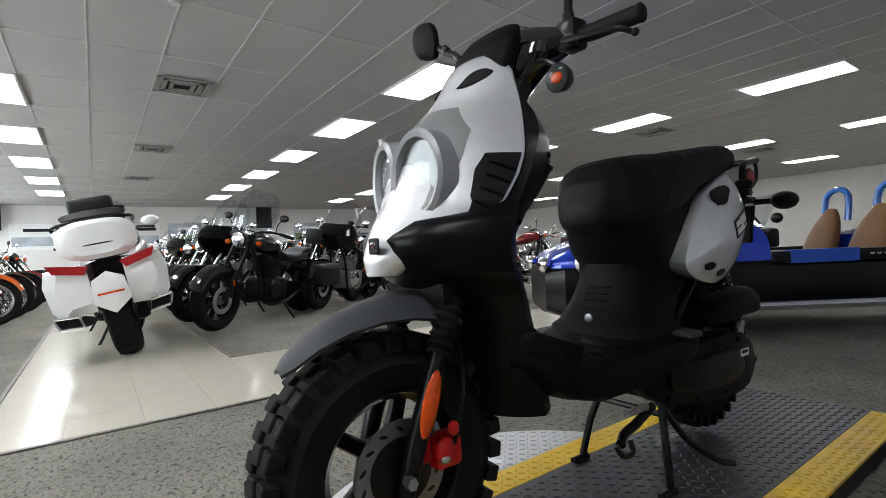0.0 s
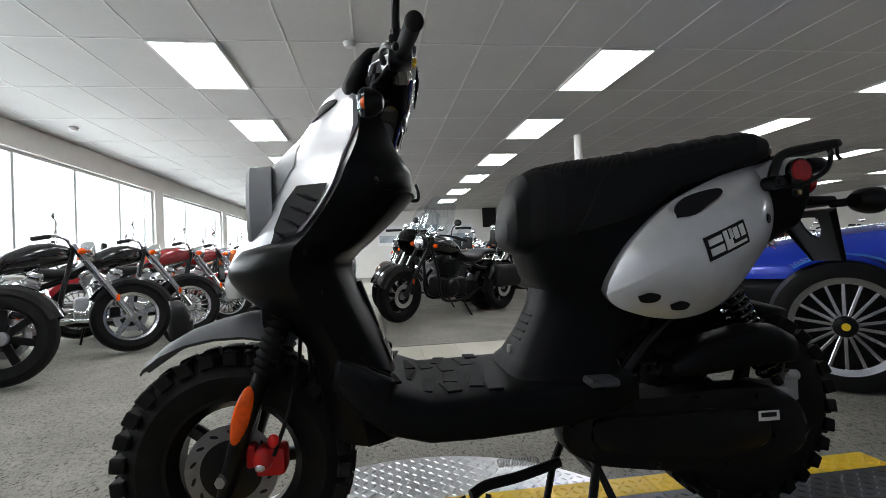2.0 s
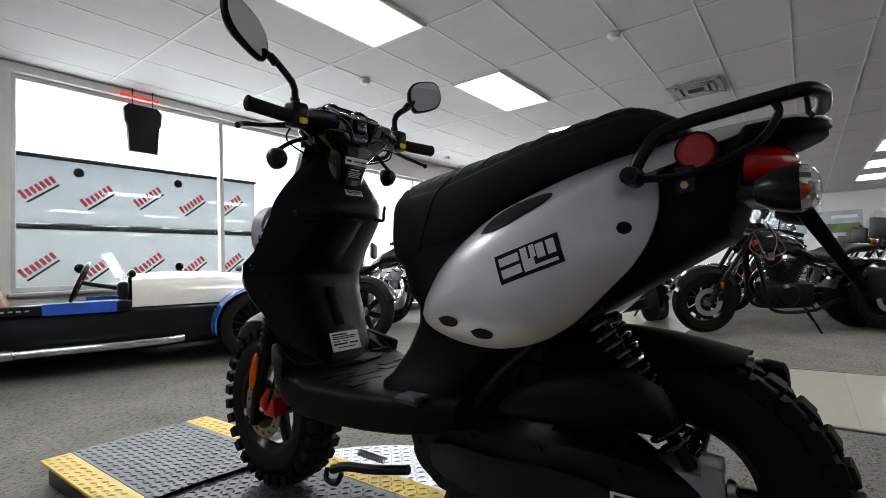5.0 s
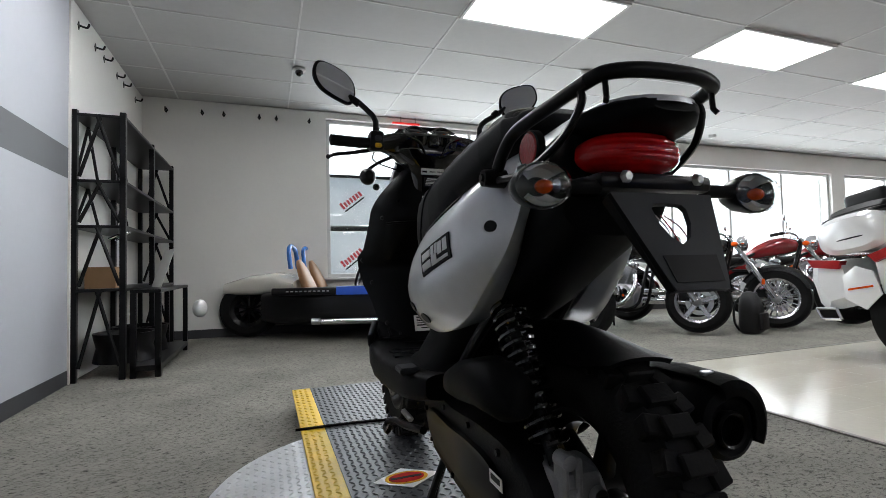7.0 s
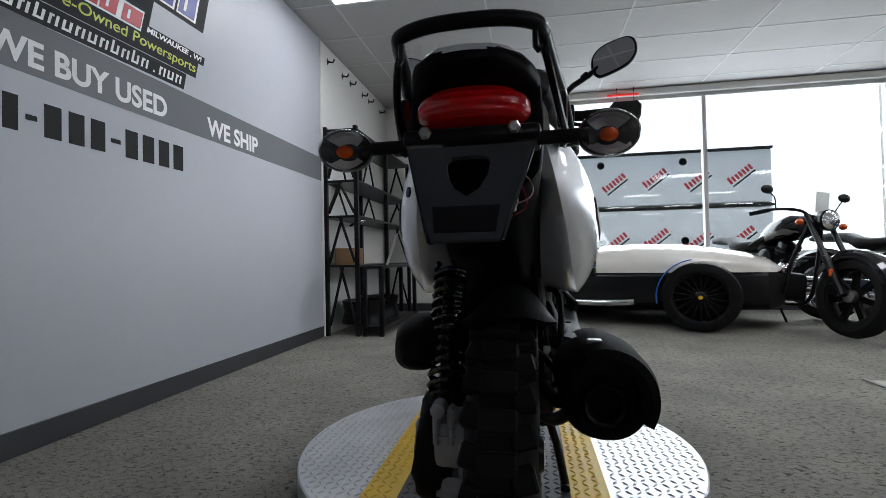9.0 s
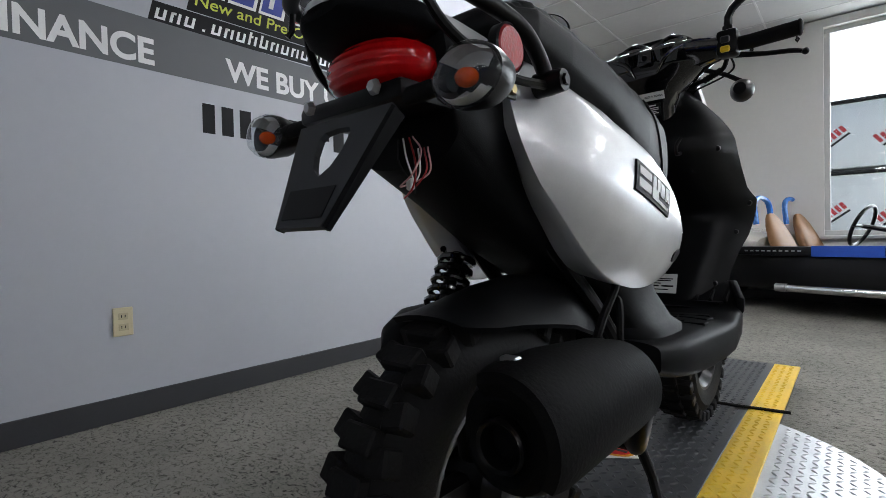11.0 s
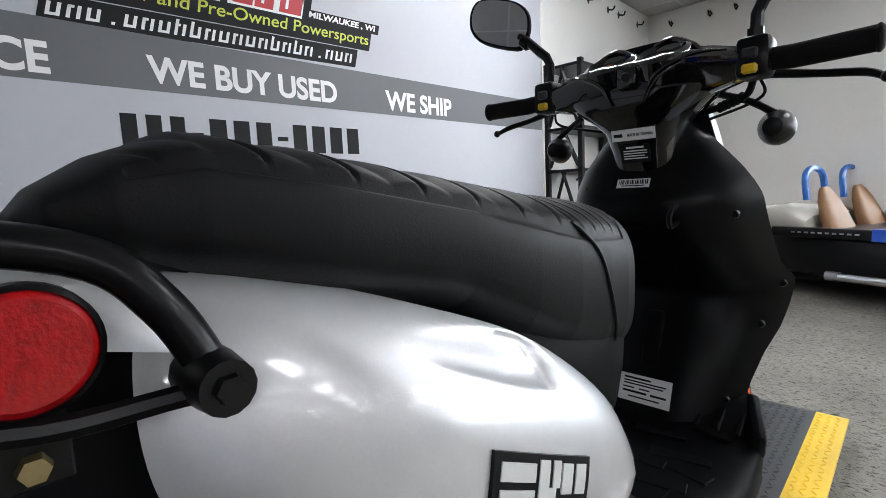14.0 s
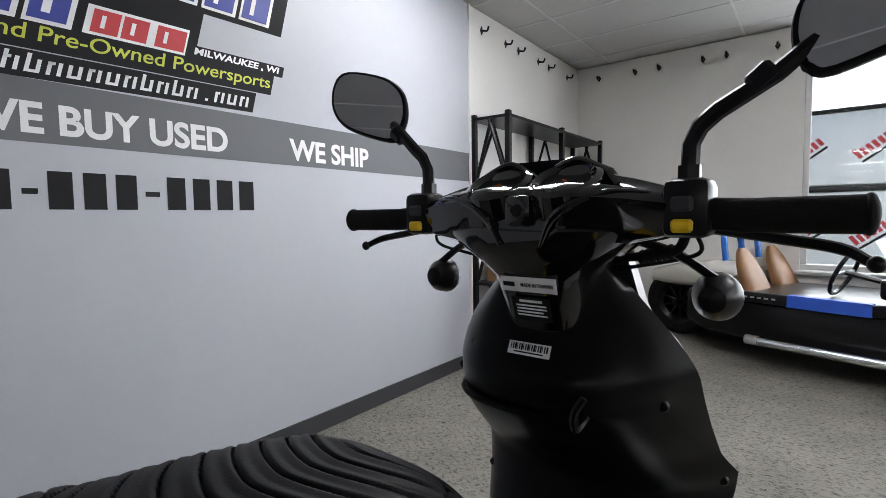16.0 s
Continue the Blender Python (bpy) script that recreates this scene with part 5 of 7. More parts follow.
    part("stay", tubebm([(0.146 * sx, 0.2, 0.91), (0.132 * sx, 0.13, 0.912), (0.116 * sx, 0.05, 0.945), (0.105 * sx, 0.02, 0.985), (0.102 * sx, 0.025, 1.008)], 0.006, seg=8), M["black_metal"], rk)
    part("hook", tubebm([(0.09 * sx, -0.012, 1.008), (0.09 * sx, -0.014, 0.985), (0.094 * sx, -0.018, 0.978)], 0.004, seg=8, smooth=False), M["black_metal"], rk)
    rm = Matrix.Translation((0.13 * sx + (0.005 if sx < 0 else 0), 0.14 + 0.009 * (sx - 1), 0.945)) @ Matrix.Rotation(0 if sx > 0 else math.pi, 4, "Z")
    rf = part("round_reflector", lathebm([(0.001, 0.008), (0.024, 0.007), (0.0275, 0.004), (0.0275, -0.006), (0.001, -0.006)], rm, seg=32), M["red_dull"], S, "round red side reflector")
    part("rim", lathebm([(0.0275, 0.006), (0.03, 0.004), (0.03, -0.008), (0.0275, -0.008)], rm, seg=32, close=True), M["black_metal"], rf)
    part("tab", boxbm(0.132 * sx - 0.002, 0.132 * sx + 0.002, 0.125, 0.152, 0.885, 0.925, bevel=0.001), M["black_metal"], rf, smooth=False)
    part("tab_bolt", lathebm([(0.001, 0.007), (0.006, 0.007), (0.007, 0.0)], Matrix.Translation((0.133 * sx, 0.138, 0.895)) @ Matrix.Rotation(0 if sx > 0 else math.pi, 4, "Z"), seg=6), M["brass_bolt"], rf)
part("rack_loop", tubebm([(-0.1, 0.01, 1.014), (-0.09, -0.014, 1.017), (-0.052, -0.03, 1.019), (0, -0.033, 1.02), (0.052, -0.03, 1.019), (0.09, -0.014, 1.017), (0.1, 0.01, 1.014)], 0.0105, seg=12), M["black_metal"], S)
for k, (mt, dx, dz) in enumerate((("white_label", 0.0, 0.0), ("red_dull", 0.01, -0.01), ("ink", -0.008, -0.005), ("strap_pale", 0.016, 0.004))):
    part("wire", tubebm([(0.04 + dx, 0.05, 0.84), (0.055 + dx * 1.5, 0.04, 0.815 + dz), (0.06 + dx, 0.045 - dx, 0.79 + dz), (0.048 - dx, 0.052, 0.78 + dz), (0.055, 0.062 + dx, 0.8), (0.045 + dx, 0.07, 0.83)], 0.0011, seg=6), M[mt], S, "loose coloured tail wire")
part("wire_plug", boxbm(0.048, 0.058, 0.044, 0.052, 0.778, 0.792, bevel=0.002), M["white_label"], S)

# engine, drive case, air box, shock, rear mudguard, exhaust
bm = bmesh.new()
out = [(0.72, 0.42), (0.7, 0.455), (0.5, 0.45), (0.36, 0.46), (0.22, 0.455), (0.15, 0.42), (0.13, 0.36), (0.155, 0.305), (0.28, 0.275), (0.42, 0.285), (0.55, 0.3), (0.68, 0.325), (0.73, 0.37)]
out = [(p.x, p.y) for p in smooth_path([(y, z, 0) for y, z in out + out[:1]], 3)][:-1]
plate(bm, out, -0.128, -0.06, "x", bevel=0.018)
case = part("drive_case", bm, M["engine"], S, "dark cast drive case")
part("case_cover", platebm([(0.4 + (y - 0.45) * 0.7 + 0.06, 0.37 + (z - 0.37) * 0.55) for y, z in out], -0.141, -0.124, "x", bevel=0.008), M["black_metal"], case)
for y, z in ((0.7, 0.4), (0.55, 0.44), (0.4, 0.445), (0.26, 0.44), (0.22, 0.35), (0.34, 0.295), (0.5, 0.305), (0.65, 0.335)):
    part("case_bolt", lathebm([(0.001, 0.006), (0.006, 0.006), (0.007, 0)], Matrix.Translation((-0.129, y, z)) @ Matrix.Rotation(math.pi, 4, "Z"), seg=6), M["black_metal"], case)
label("case_label", 0.05, 0.022, [(0.12, 0.85, 0.6, 0.45)], Matrix.Translation((-0.143, 0.245, 0.4)) @ Matrix.Rotation(radians(-90), 4, "Z"), case)
bm = bmesh.new()
rings(bm, [[(x, y, z) for x, z in super_ring(-0.13, cz, rx, rz, 2.6, 24)] for y, cz, rx, rz in ((0.5, 0.505, 0.02, 0.012), (0.46, 0.52, 0.042, 0.03), (0.4, 0.535, 0.05, 0.042), (0.32, 0.55, 0.052, 0.046), (0.26, 0.55, 0.05, 0.044), (0.22, 0.54, 0.04, 0.034), (0.2, 0.53, 0.018, 0.014))])
bmesh.ops.translate(bm, vec=(0, -0.03, 0.008), verts=bm.verts)
ab = part("air_box", bm, M["plastic"], S, "black plastic air box")
part("air_box_screw", lathebm([(0.001, 0.005), (0.008, 0.004), (0.009, 0)], Matrix.Translation((-0.172, 0.29, 0.575)) @ Matrix.Rotation(math.pi, 4, "Z"), seg=14), M["steel"], ab)
bm = bmesh.new()
box(bm, -0.075, 0.06, 0.36, 0.62, 0.3, 0.44, bevel=0.03, seg=2)
box(bm, -0.05, 0.05, 0.55, 0.72, 0.36, 0.46, bevel=0.03, seg=2)
lathe(bm, [(0.001, -0.1), (0.06, -0.09), (0.075, -0.06), (0.06, 0.0)], Matrix.Translation((0, 0.29, 0.365)), seg=28)
part("engine_block", bm, M["engine"], S)
bm = bmesh.new()
box(bm, -0.09, -0.012, 0.125, 0.22, 0.37, 0.448, bevel=0.014, seg=2)
lathe(bm, [(0.001, 0.022), (0.058, 0.02), (0.064, 0.012), (0.064, -0.02), (0.058, -0.03)], Matrix.Translation((-0.02, 0.188, 0.385)), seg=32)
lathe(bm, [(0.001, 0.012), (0.012, 0.01), (0.013, -0.02)], Matrix.Translation((-0.078, 0.125, 0.468)) @ Matrix.Rotation(radians(-90), 4, "Z"), seg=16)
box(bm, -0.088, -0.076, 0.118, 0.15, 0.41, 0.475, bevel=0.004)
box(bm, -0.064, -0.052, 0.118, 0.15, 0.41, 0.472, bevel=0.004)
box(bm, -0.083, -0.03, 0.128, 0.2, 0.29, 0.36, bevel=0.014, seg=2)
gb = part("gearbox", bm, M["alloy_dark"], S, "cast gearbox behind the rear wheel")
part("filler_plug", lathebm([(0.001, 0.012), (0.013, 0.012), (0.015, 0.006), (0.015, 0)], Matrix.Translation((-0.03, 0.118, 0.413)) @ Matrix.Rotation(radians(-90), 4, "Z"), seg=16), M["steel"], gb)
part("plug_slot", boxbm(-0.041, -0.019, 0.1045, 0.1065, 0.411, 0.415), M["ink"], gb, smooth=False)
for z in (0.3, 0.33, 0.42):
    part("cast_rib", boxbm(-0.084, -0.05, 0.12, 0.13, z, z + 0.006), M["alloy_dark"], gb, smooth=False)
# shock with spring
a, b = Vector((-0.085, 0.3, 0.69)), Vector((-0.075, 0.16, 0.45))
part("shock_rod", tubebm([a, b], 0.012, seg=12, smooth=False), M["black_metal"], S)
pts = []
ax = (b - a).normalized()
u = ax.orthogonal().normalized()
w = ax.cross(u)
for k in range(13 * 12 + 1):
    an = 2 * math.pi * k / 12
    pts.append(a + (b - a) * (0.9 * k / 156) + 0.029 * (math.cos(an) * u + math.sin(an) * w))
part("shock_spring", tubebm(pts, 0.0058, seg=8, smooth=False), M["gloss"], S, "black coil spring")
loops = []
for y, z, w, d in ((0.5, 0.59, 0.055, 0.07), (0.44, 0.63, 0.06, 0.08), (0.36, 0.655, 0.068, 0.08), (0.28, 0.66, 0.073, 0.07), (0.2, 0.652, 0.076, 0.05), (0.14, 0.638, 0.077, 0.03), (0.1, 0.628, 0.074, 0.014), (0.085, 0.624, 0.06, 0.008)):
    loop = [(-w + 2 * w * k / 14, y, z - d * abs(-1 + 2 * k / 14) ** 2.2) for k in range(15)]
    loop += [(w * 0.94 - 2 * w * 0.94 * k / 14, y + 0.003, z - 0.007 - d * abs(1 - 2 * k / 14) ** 2.2) for k in range(15)]
    loops.append(loop)
bm = bmesh.new()
rings(bm, loops)
bmesh.ops.translate(bm, vec=(0.036, 0, 0), verts=bm.verts)
part("rear_mudguard", bm, M["plastic"], S, "black rear mudguard")
bm = bmesh.new()
rings(bm, [[(x, y, z) for x, z in super_ring(cx, cz, rx, rz, 2.2, 30)] for y, cx, cz, rx, rz in (
    (0.47, 0.15, 0.45, 0.02, 0.02), (0.43, 0.155, 0.465, 0.048, 0.048), (0.34, 0.166, 0.49, 0.066, 0.068), (0.22, 0.174, 0.51, 0.073, 0.075), (0.1, 0.176, 0.516, 0.074, 0.076),
    (0.055, 0.176, 0.516, 0.071, 0.073), (0.036, 0.176, 0.514, 0.062, 0.064), (0.03, 0.174, 0.51, 0.048, 0.05), (0.036, 0.172, 0.507, 0.036, 0.037), (0.05, 0.172, 0.507, 0.026, 0.026))])
muf = part("exhaust_silencer", bm, M["plastic"], S, "black exhaust silencer with a rounded end and a guard")
part("outlet", lathebm([(0.03, -0.02), (0.034, 0.006), (0.031, 0.011), (0.027, 0.008), (0.025, -0.015)], Matrix.Translation((0.172, 0.034, 0.507)) @ Matrix.Rotation(radians(-90), 4, "Z"), seg=24, close=True), M["black_metal"], muf)
bm = bmesh.new()
rings(bm, [[(0.176 + r * math.cos(t), y, 0.516 + dz + r * 1.03 * math.sin(t)) for t in np.linspace(-0.55, 2.0, 22)] for y, r, dz in ((0.36, 0.072, -0.02), (0.28, 0.08, -0.01), (0.14, 0.084, 0), (0.05, 0.083, 0), (0.024, 0.078, 0), (0.018, 0.066, 0), (0.022, 0.05, 0))], closed=False)
bmesh.ops.solidify(bm, geom=bm.faces[:], thickness=0.004)
part("heat_guard", bm, M["rubber"], muf, "dull black heat guard")
part("guard_tab", boxbm(0.15, 0.175, 0.06, 0.075, 0.594, 0.604, bevel=0.002), M["steel"], muf, "bright fixing tab")
for o in (muf, *muf.children):
    for v in o.data.vertices:
        v.co = Vector((0.165 + (v.co.x - 0.165) * 0.87, 0.24 + (v.co.y - 0.24) * 0.9, 0.51 + (v.co.z - 0.51) * 0.87))
part("exhaust_pipe", tubebm([(0.02, 0.68, 0.36), (0.09, 0.62, 0.3), (0.14, 0.52, 0.34), (0.172, 0.47, 0.43)], 0.016, seg=12), M["black_metal"], S)
part("fuel_hose", tubebm([(0.11, 0.5, 0.48), (0.13, 0.42, 0.47), (0.14, 0.38, 0.44), (0.12, 0.42, 0.4), (0.09, 0.5, 0.41)], 0.016, seg=12), M["rubber"], S)
part("fan_cover", lathebm([(0.001, 0.02), (0.05, 0.018), (0.075, 0.0), (0.08, -0.03)], Matrix.Translation((0.11, 0.58, 0.4)), seg=28), M["engine"], S)
part("fan_ring", lathebm([(0.05, 0.021), (0.062, 0.016), (0.062, 0.01), (0.05, 0.012)], Matrix.Translation((0.11, 0.58, 0.4)), seg=28, close=True), M["alloy_dark"], S)

# frame tubes, carburettor and hoses in the open space under the panels
for sx in (-1, 1):
    part("frame_tube", tubebm([(0.1 * sx, 0.62, 0.42), (0.09 * sx, 0.5, 0.56), (0.08 * sx, 0.36, 0.68), (0.06 * sx, 0.25, 0.78)], 0.013, seg=10), M["black_metal"], S)
carb = part("carburettor", boxbm(-0.03, 0.04, 0.42, 0.5, 0.5, 0.58, bevel=0.015, seg=2), M["engine"], S)
part("carburettor_cap", lathebm([(0.001, 0.05), (0.022, 0.048), (0.025, 0.0)], Matrix.Translation((0.0, 0.46, 0.58)) @ Matrix.Rotation(radians(-90), 4, "Y"), seg=18), M["black_metal"], carb)
part("intake_hose", tubebm([(-0.02, 0.43, 0.54), (-0.06, 0.38, 0.54), (-0.1, 0.34, 0.55)], 0.026, seg=14), M["rubber"], S)
for pts in ([(0.04, 0.5, 0.56), (0.1, 0.53, 0.6), (0.12, 0.5, 0.52), (0.11, 0.55, 0.45)], [(0.03, 0.42, 0.52), (0.09, 0.4, 0.5), (0.12, 0.44, 0.44), (0.1, 0.5, 0.4)], [(0.06, 0.55, 0.62), (0.12, 0.48, 0.63), (0.13, 0.4, 0.58), (0.12, 0.36, 0.5)]):
    part("hose", tubebm(pts, 0.007, seg=8), M["rubber"], S)
part("clamp", lathebm([(0.03, -0.008), (0.031, 0.0), (0.03, 0.008)], Matrix.Translation((0.1, 0.5, 0.47)), seg=18), M["alloy_dark"], S)

# stands
bm = bmesh.new()
for sx in (-1, 1):
    tube(bm, [(0.09 * sx, 0.62, 0.33), (0.12 * sx, 0.66, 0.22), (0.14 * sx, 0.68, 0.11)], 0.011, seg=10, smooth=False)
    tube(bm, [(0.14 * sx, 0.66, 0.1), (0.14 * sx, 0.73, 0.098)], 0.012, seg=10, smooth=False)
tube(bm, [(-0.1, 0.63, 0.28), (0.1, 0.63, 0.28)], 0.009, seg=8, smooth=False)
tube(bm, [(-0.1, 0.63, 0.3), (-0.15, 0.6, 0.22), (-0.2, 0.55, 0.17), (-0.235, 0.53, 0.168)], 0.009, seg=8)
part("centre_stand", bm, M["black_metal"], S, "black centre stand, down")
bm = bmesh.new()
tube(bm, [(-0.13, 0.74, 0.33), (-0.15, 0.85, 0.315), (-0.165, 0.93, 0.31), (-0.18, 0.97, 0.3)], 0.011, seg=10)
tube(bm, [(-0.18, 0.99, 0.3), (-0.19, 0.98, 0.28), (-0.19, 0.94, 0.278), (-0.18, 0.93, 0.3)], 0.007, seg=8)
part("side_stand", bm, M["black_metal"], S, "folded side stand")
pts = [(-0.15 + 0.007 * math.cos(k * 1.0), 0.8 + 0.0011 * k, 0.345 + 0.007 * math.sin(k * 1.0)) for k in range(90)]
part("stand_spring", tubebm(pts, 0.0018, seg=5, smooth=False), M["steel"], S)

# proportions of the whole machine: the fore part drawn shorter, the tail a little lower
def proportioned(p):
    y = p.y if p.y < 0.62 else 0.62 + (p.y - 0.62) * 0.87
    return Vector((p.x, y, p.z - 0.013 * max(0.0, min(1.0, 1.0 - y))))


def proportion(ob, above):
    m = above @ ob.matrix_basis
    back = m.inverted()
    for v in ob.data.vertices:
        v.co = back @ proportioned(m @ v.co)
    for c in ob.children:
        proportion(c, m)


for o in list(S.children):
    if o not in (front, rear):
        proportion(o, Matrix())

# ---- motorcycles ----
M["bike_black"] = mat("black_tank_paint", (0.005, 0.005, 0.0055), 0.12, 0.0, 0.1, 6, coat=0.7, spec=0.4)
M["bike_red"] = mat("dark_red_tank_paint", (0.22, 0.012, 0.015), 0.14, 0.1, 0.1, 6, coat=1.0)
M["bike_white"] = mat("white_fairing_paint", (0.8, 0.8, 0.8), 0.16, 0.0, 0.02, 6, coat=1.0)
M["bike_orange"] = mat("orange_tank_paint", (0.6, 0.12, 0.02), 0.16, 0.0, 0.08, 6, coat=1.0)
M["leather"] = mat("black_saddle_leather", (0.009, 0.009, 0.0095), 0.5, 0.0, 0.15, 15, 0.4, 200, spec=0.25)
M["screen"] = pane_glass("windscreen", (0.8, 0.83, 0.85))
M["bright_rim"] = mat("polished_alloy_rim", (0.6, 0.6, 0.62), 0.2, 1.0, 0.08, 20)


def bike_wheel(e, name, y, R, width, rim_mat, spokes, fat=1.0):
    c = Matrix.Translation((0, y, R))
    rr = R * 0.68
    w = part(name, lathebm([(R - 0.012, -width * 0.36), (R, 0), (R - 0.012, width * 0.36), (R - 0.05, width * 0.5), (rr, width * 0.42), (rr, -width * 0.42), (R - 0.05, -width * 0.5)], c, seg=40, close=True), M["rubber"], e)
    part("rim", lathebm([(rr + 0.008, -width * 0.36), (rr + 0.008, width * 0.36), (rr - 0.02, width * 0.3), (rr - 0.03, 0), (rr - 0.02, -width * 0.3)], c, seg=40, close=True), rim_mat, w)
    for k in range(spokes):
        a = 2 * math.pi * k / spokes
        mm = c @ Matrix.Rotation(a, 4, "X")
        t = 0.05 if spokes < 12 else 0.014
        part("spoke", boxbm(-0.016, 0.016, -t / 2, t / 2, 0.03, rr - 0.012, bevel=0.004, m=mm), rim_mat, w, smooth=False)
    part("hub", lathebm([(0.02, -0.07), (0.045, -0.06), (0.05, 0.06), (0.02, 0.07)], c, seg=20), M["alloy"], w)
    part("disc", lathebm([(0.09, -0.003), (0.14, -0.003), (0.14, 0.003), (0.09, 0.003)], c @ Matrix.Translation((-0.075, 0, 0)), seg=32, close=True), M["steel"], w)
    return w


def motorcycle(m, paint, label_, style="cruiser", rim="bright_rim", spokes=5, metal="chrome", group="motorcycles"):
    """A motorcycle with its front wheel at the origin, heading +y; parts by style."""
    e = empty("motorcycle", m, label_, "motorcycle", group)
    P = lambda n, bm, mt, parent=e, **k: part(n, bm, M[mt] if isinstance(mt, str) else mt, parent, **k)
    WB = 1.6
    front = bike_wheel(e, "front_wheel", 0, 0.325, 0.13, M[rim], spokes)
    rear = bike_wheel(e, "rear_wheel", -WB, 0.325, 0.19, M[rim], spokes)
    rake = radians(30)
    for sx in (-1, 1):
        a, b = Vector((0.095 * sx, 0.0, 0.325)), Vector((0.095 * sx, -0.42, 1.0))
        fk = P("fork_leg", tubebm([a, a.lerp(b, 0.45), a.lerp(b, 0.46), b], [0.03, 0.03, 0.021, 0.021], seg=14, smooth=False), metal)
        P("caliper", boxbm(0.06 * sx - 0.02, 0.06 * sx + 0.02, -0.17, -0.09, 0.33, 0.42, bevel=0.008), "black_metal", fk)
        P("fork_reflector", boxbm(0.12 * sx - 0.006, 0.12 * sx + 0.006, -0.12, -0.09, 0.47, 0.53, bevel=0.003), "orange", fk)
    bm = bmesh.new()
    loops = []
    for k in range(13):
        a = radians(20 + 130 * k / 12)
        r = 0.35
        loops.append([(x, r2 * math.cos(a), 0.325 + r2 * math.sin(a)) for x, r2 in ((-0.075, r - 0.05), (-0.078, r - 0.01), (-0.05, r + 0.018), (0, r + 0.025), (0.05, r + 0.018), (0.078, r - 0.01), (0.075, r - 0.05), (0.05, r + 0.006), (0, r + 0.014), (-0.05, r + 0.006))])
    rings(bm, loops)
    P("front_mudguard", bm, paint)
    bm = bmesh.new()
    loops = []
    for k in range(13):
        a = radians(15 + 150 * k / 12)
        r = 0.36
        loops.append([(x, -WB + r2 * math.cos(a), 0.33 + r2 * math.sin(a)) for x, r2 in ((-0.11, r - 0.08), (-0.115, r - 0.02), (-0.08, r + 0.02), (0, r + 0.03), (0.08, r + 0.02), (0.115, r - 0.02), (0.11, r - 0.08), (0.075, r + 0.006), (0, r + 0.016), (-0.075, r + 0.006))])
    rings(bm, loops)
    mg = P("rear_mudguard", bm, paint)
    P("tail_light", boxbm(-0.06, 0.06, -WB - 0.4, -WB - 0.36, 0.56, 0.63, bevel=0.012, seg=2), "red_lens", mg)
    # frame
    bm = bmesh.new()
    for sx in (-1, 1):
        tube(bm, [(0.05 * sx, -0.42, 0.95), (0.12 * sx, -0.5, 0.6), (0.14 * sx, -0.6, 0.25), (0.15 * sx, -1.0, 0.22), (0.14 * sx, -1.3, 0.32), (0.13 * sx, -WB, 0.325)], 0.018, seg=8)
        tube(bm, [(0.04 * sx, -0.42, 0.97), (0.1 * sx, -0.9, 0.82), (0.13 * sx, -1.3, 0.62), (0.13 * sx, -1.75, 0.6)], 0.018, seg=8)
    P("frame", bm, "black_metal")
    # tank, saddle
    rows = [(-0.42, 0.9, 0.03, 0.03), (-0.46, 0.92, 0.09, 0.075), (-0.58, 0.92, 0.145, 0.11), (-0.72, 0.9, 0.15, 0.115), (-0.86, 0.86, 0.125, 0.095), (-0.98, 0.81, 0.08, 0.06), (-1.02, 0.79, 0.04, 0.03)]
    bm = bmesh.new()
    rings(bm, [[(x, y, z) for x, z in super_ring(0, cz, rx, rz, 2.4, 24)] for y, cz, rx, rz in rows])
    tk = P("fuel_tank", bm, paint)
    P("filler_cap", lathebm([(0.001, 0.012), (0.03, 0.01), (0.034, 0)], Matrix.Translation((0, -0.66, 1.01)) @ Matrix.Rotation(radians(-90), 4, "Y"), seg=20), metal, tk)
    bm = bmesh.new()
    rows = [(-0.96, 0.77, 0.07, 0.045), (-1.05, 0.745, 0.13, 0.055), (-1.18, 0.735, 0.17, 0.06), (-1.3, 0.75, 0.165, 0.065), (-1.38, 0.8, 0.13, 0.055), (-1.5, 0.82, 0.12, 0.045), (-1.68, 0.82, 0.1, 0.04), (-1.76, 0.81, 0.05, 0.02)]
    rings(bm, [[(x, y, z) for x, z in super_ring(0, cz, rx, rz, 2.6, 24)] for y, cz, rx, rz in rows])
    P("saddle", bm, "leather")
    # twin-cylinder engine with fins, exhausts
    bm = bmesh.new()
    box(bm, -0.15, 0.15, -1.05, -0.6, 0.24, 0.5, bevel=0.05, seg=2)
    eng = P("engine_case", bm, "engine" if metal != "chrome" else "alloy")
    P("engine_cover", lathebm([(0.001, 0.03), (0.09, 0.025), (0.12, 0.0), (0.12, -0.02)], Matrix.Translation((0.155, -0.76, 0.38)), seg=26), metal, eng)
    P("engine_cover", lathebm([(0.001, 0.03), (0.09, 0.025), (0.12, 0.0), (0.12, -0.02)], Matrix.Translation((-0.155, -0.76, 0.38)) @ Matrix.Rotation(math.pi, 4, "Z"), seg=26), metal, eng)
    for a in (-24, 24):
        mm = Matrix.Translation((0, -0.82, 0.44)) @ Matrix.Rotation(radians(a), 4, "X")
        bm = bmesh.new()
        fins = [(0.02, 0.7)]
        for k in range(9):
            fins += [(0.06 + 0.026 * k, 0.7), (0.0605 + 0.026 * k, 1.0), (0.0735 + 0.026 * k, 1.0), (0.074 + 0.026 * k, 0.7)]
        fins += [(0.3, 0.7)]
        rings(bm, [[mm @ Vector((x, y, z)) for x, y in super_ring(0, 0, 0.085 * g, 0.07 * g, 5, 16)] for z, g in fins])
        cyl = P("cylinder", bm, "alloy" if metal == "chrome" else "engine", eng, smooth=False)
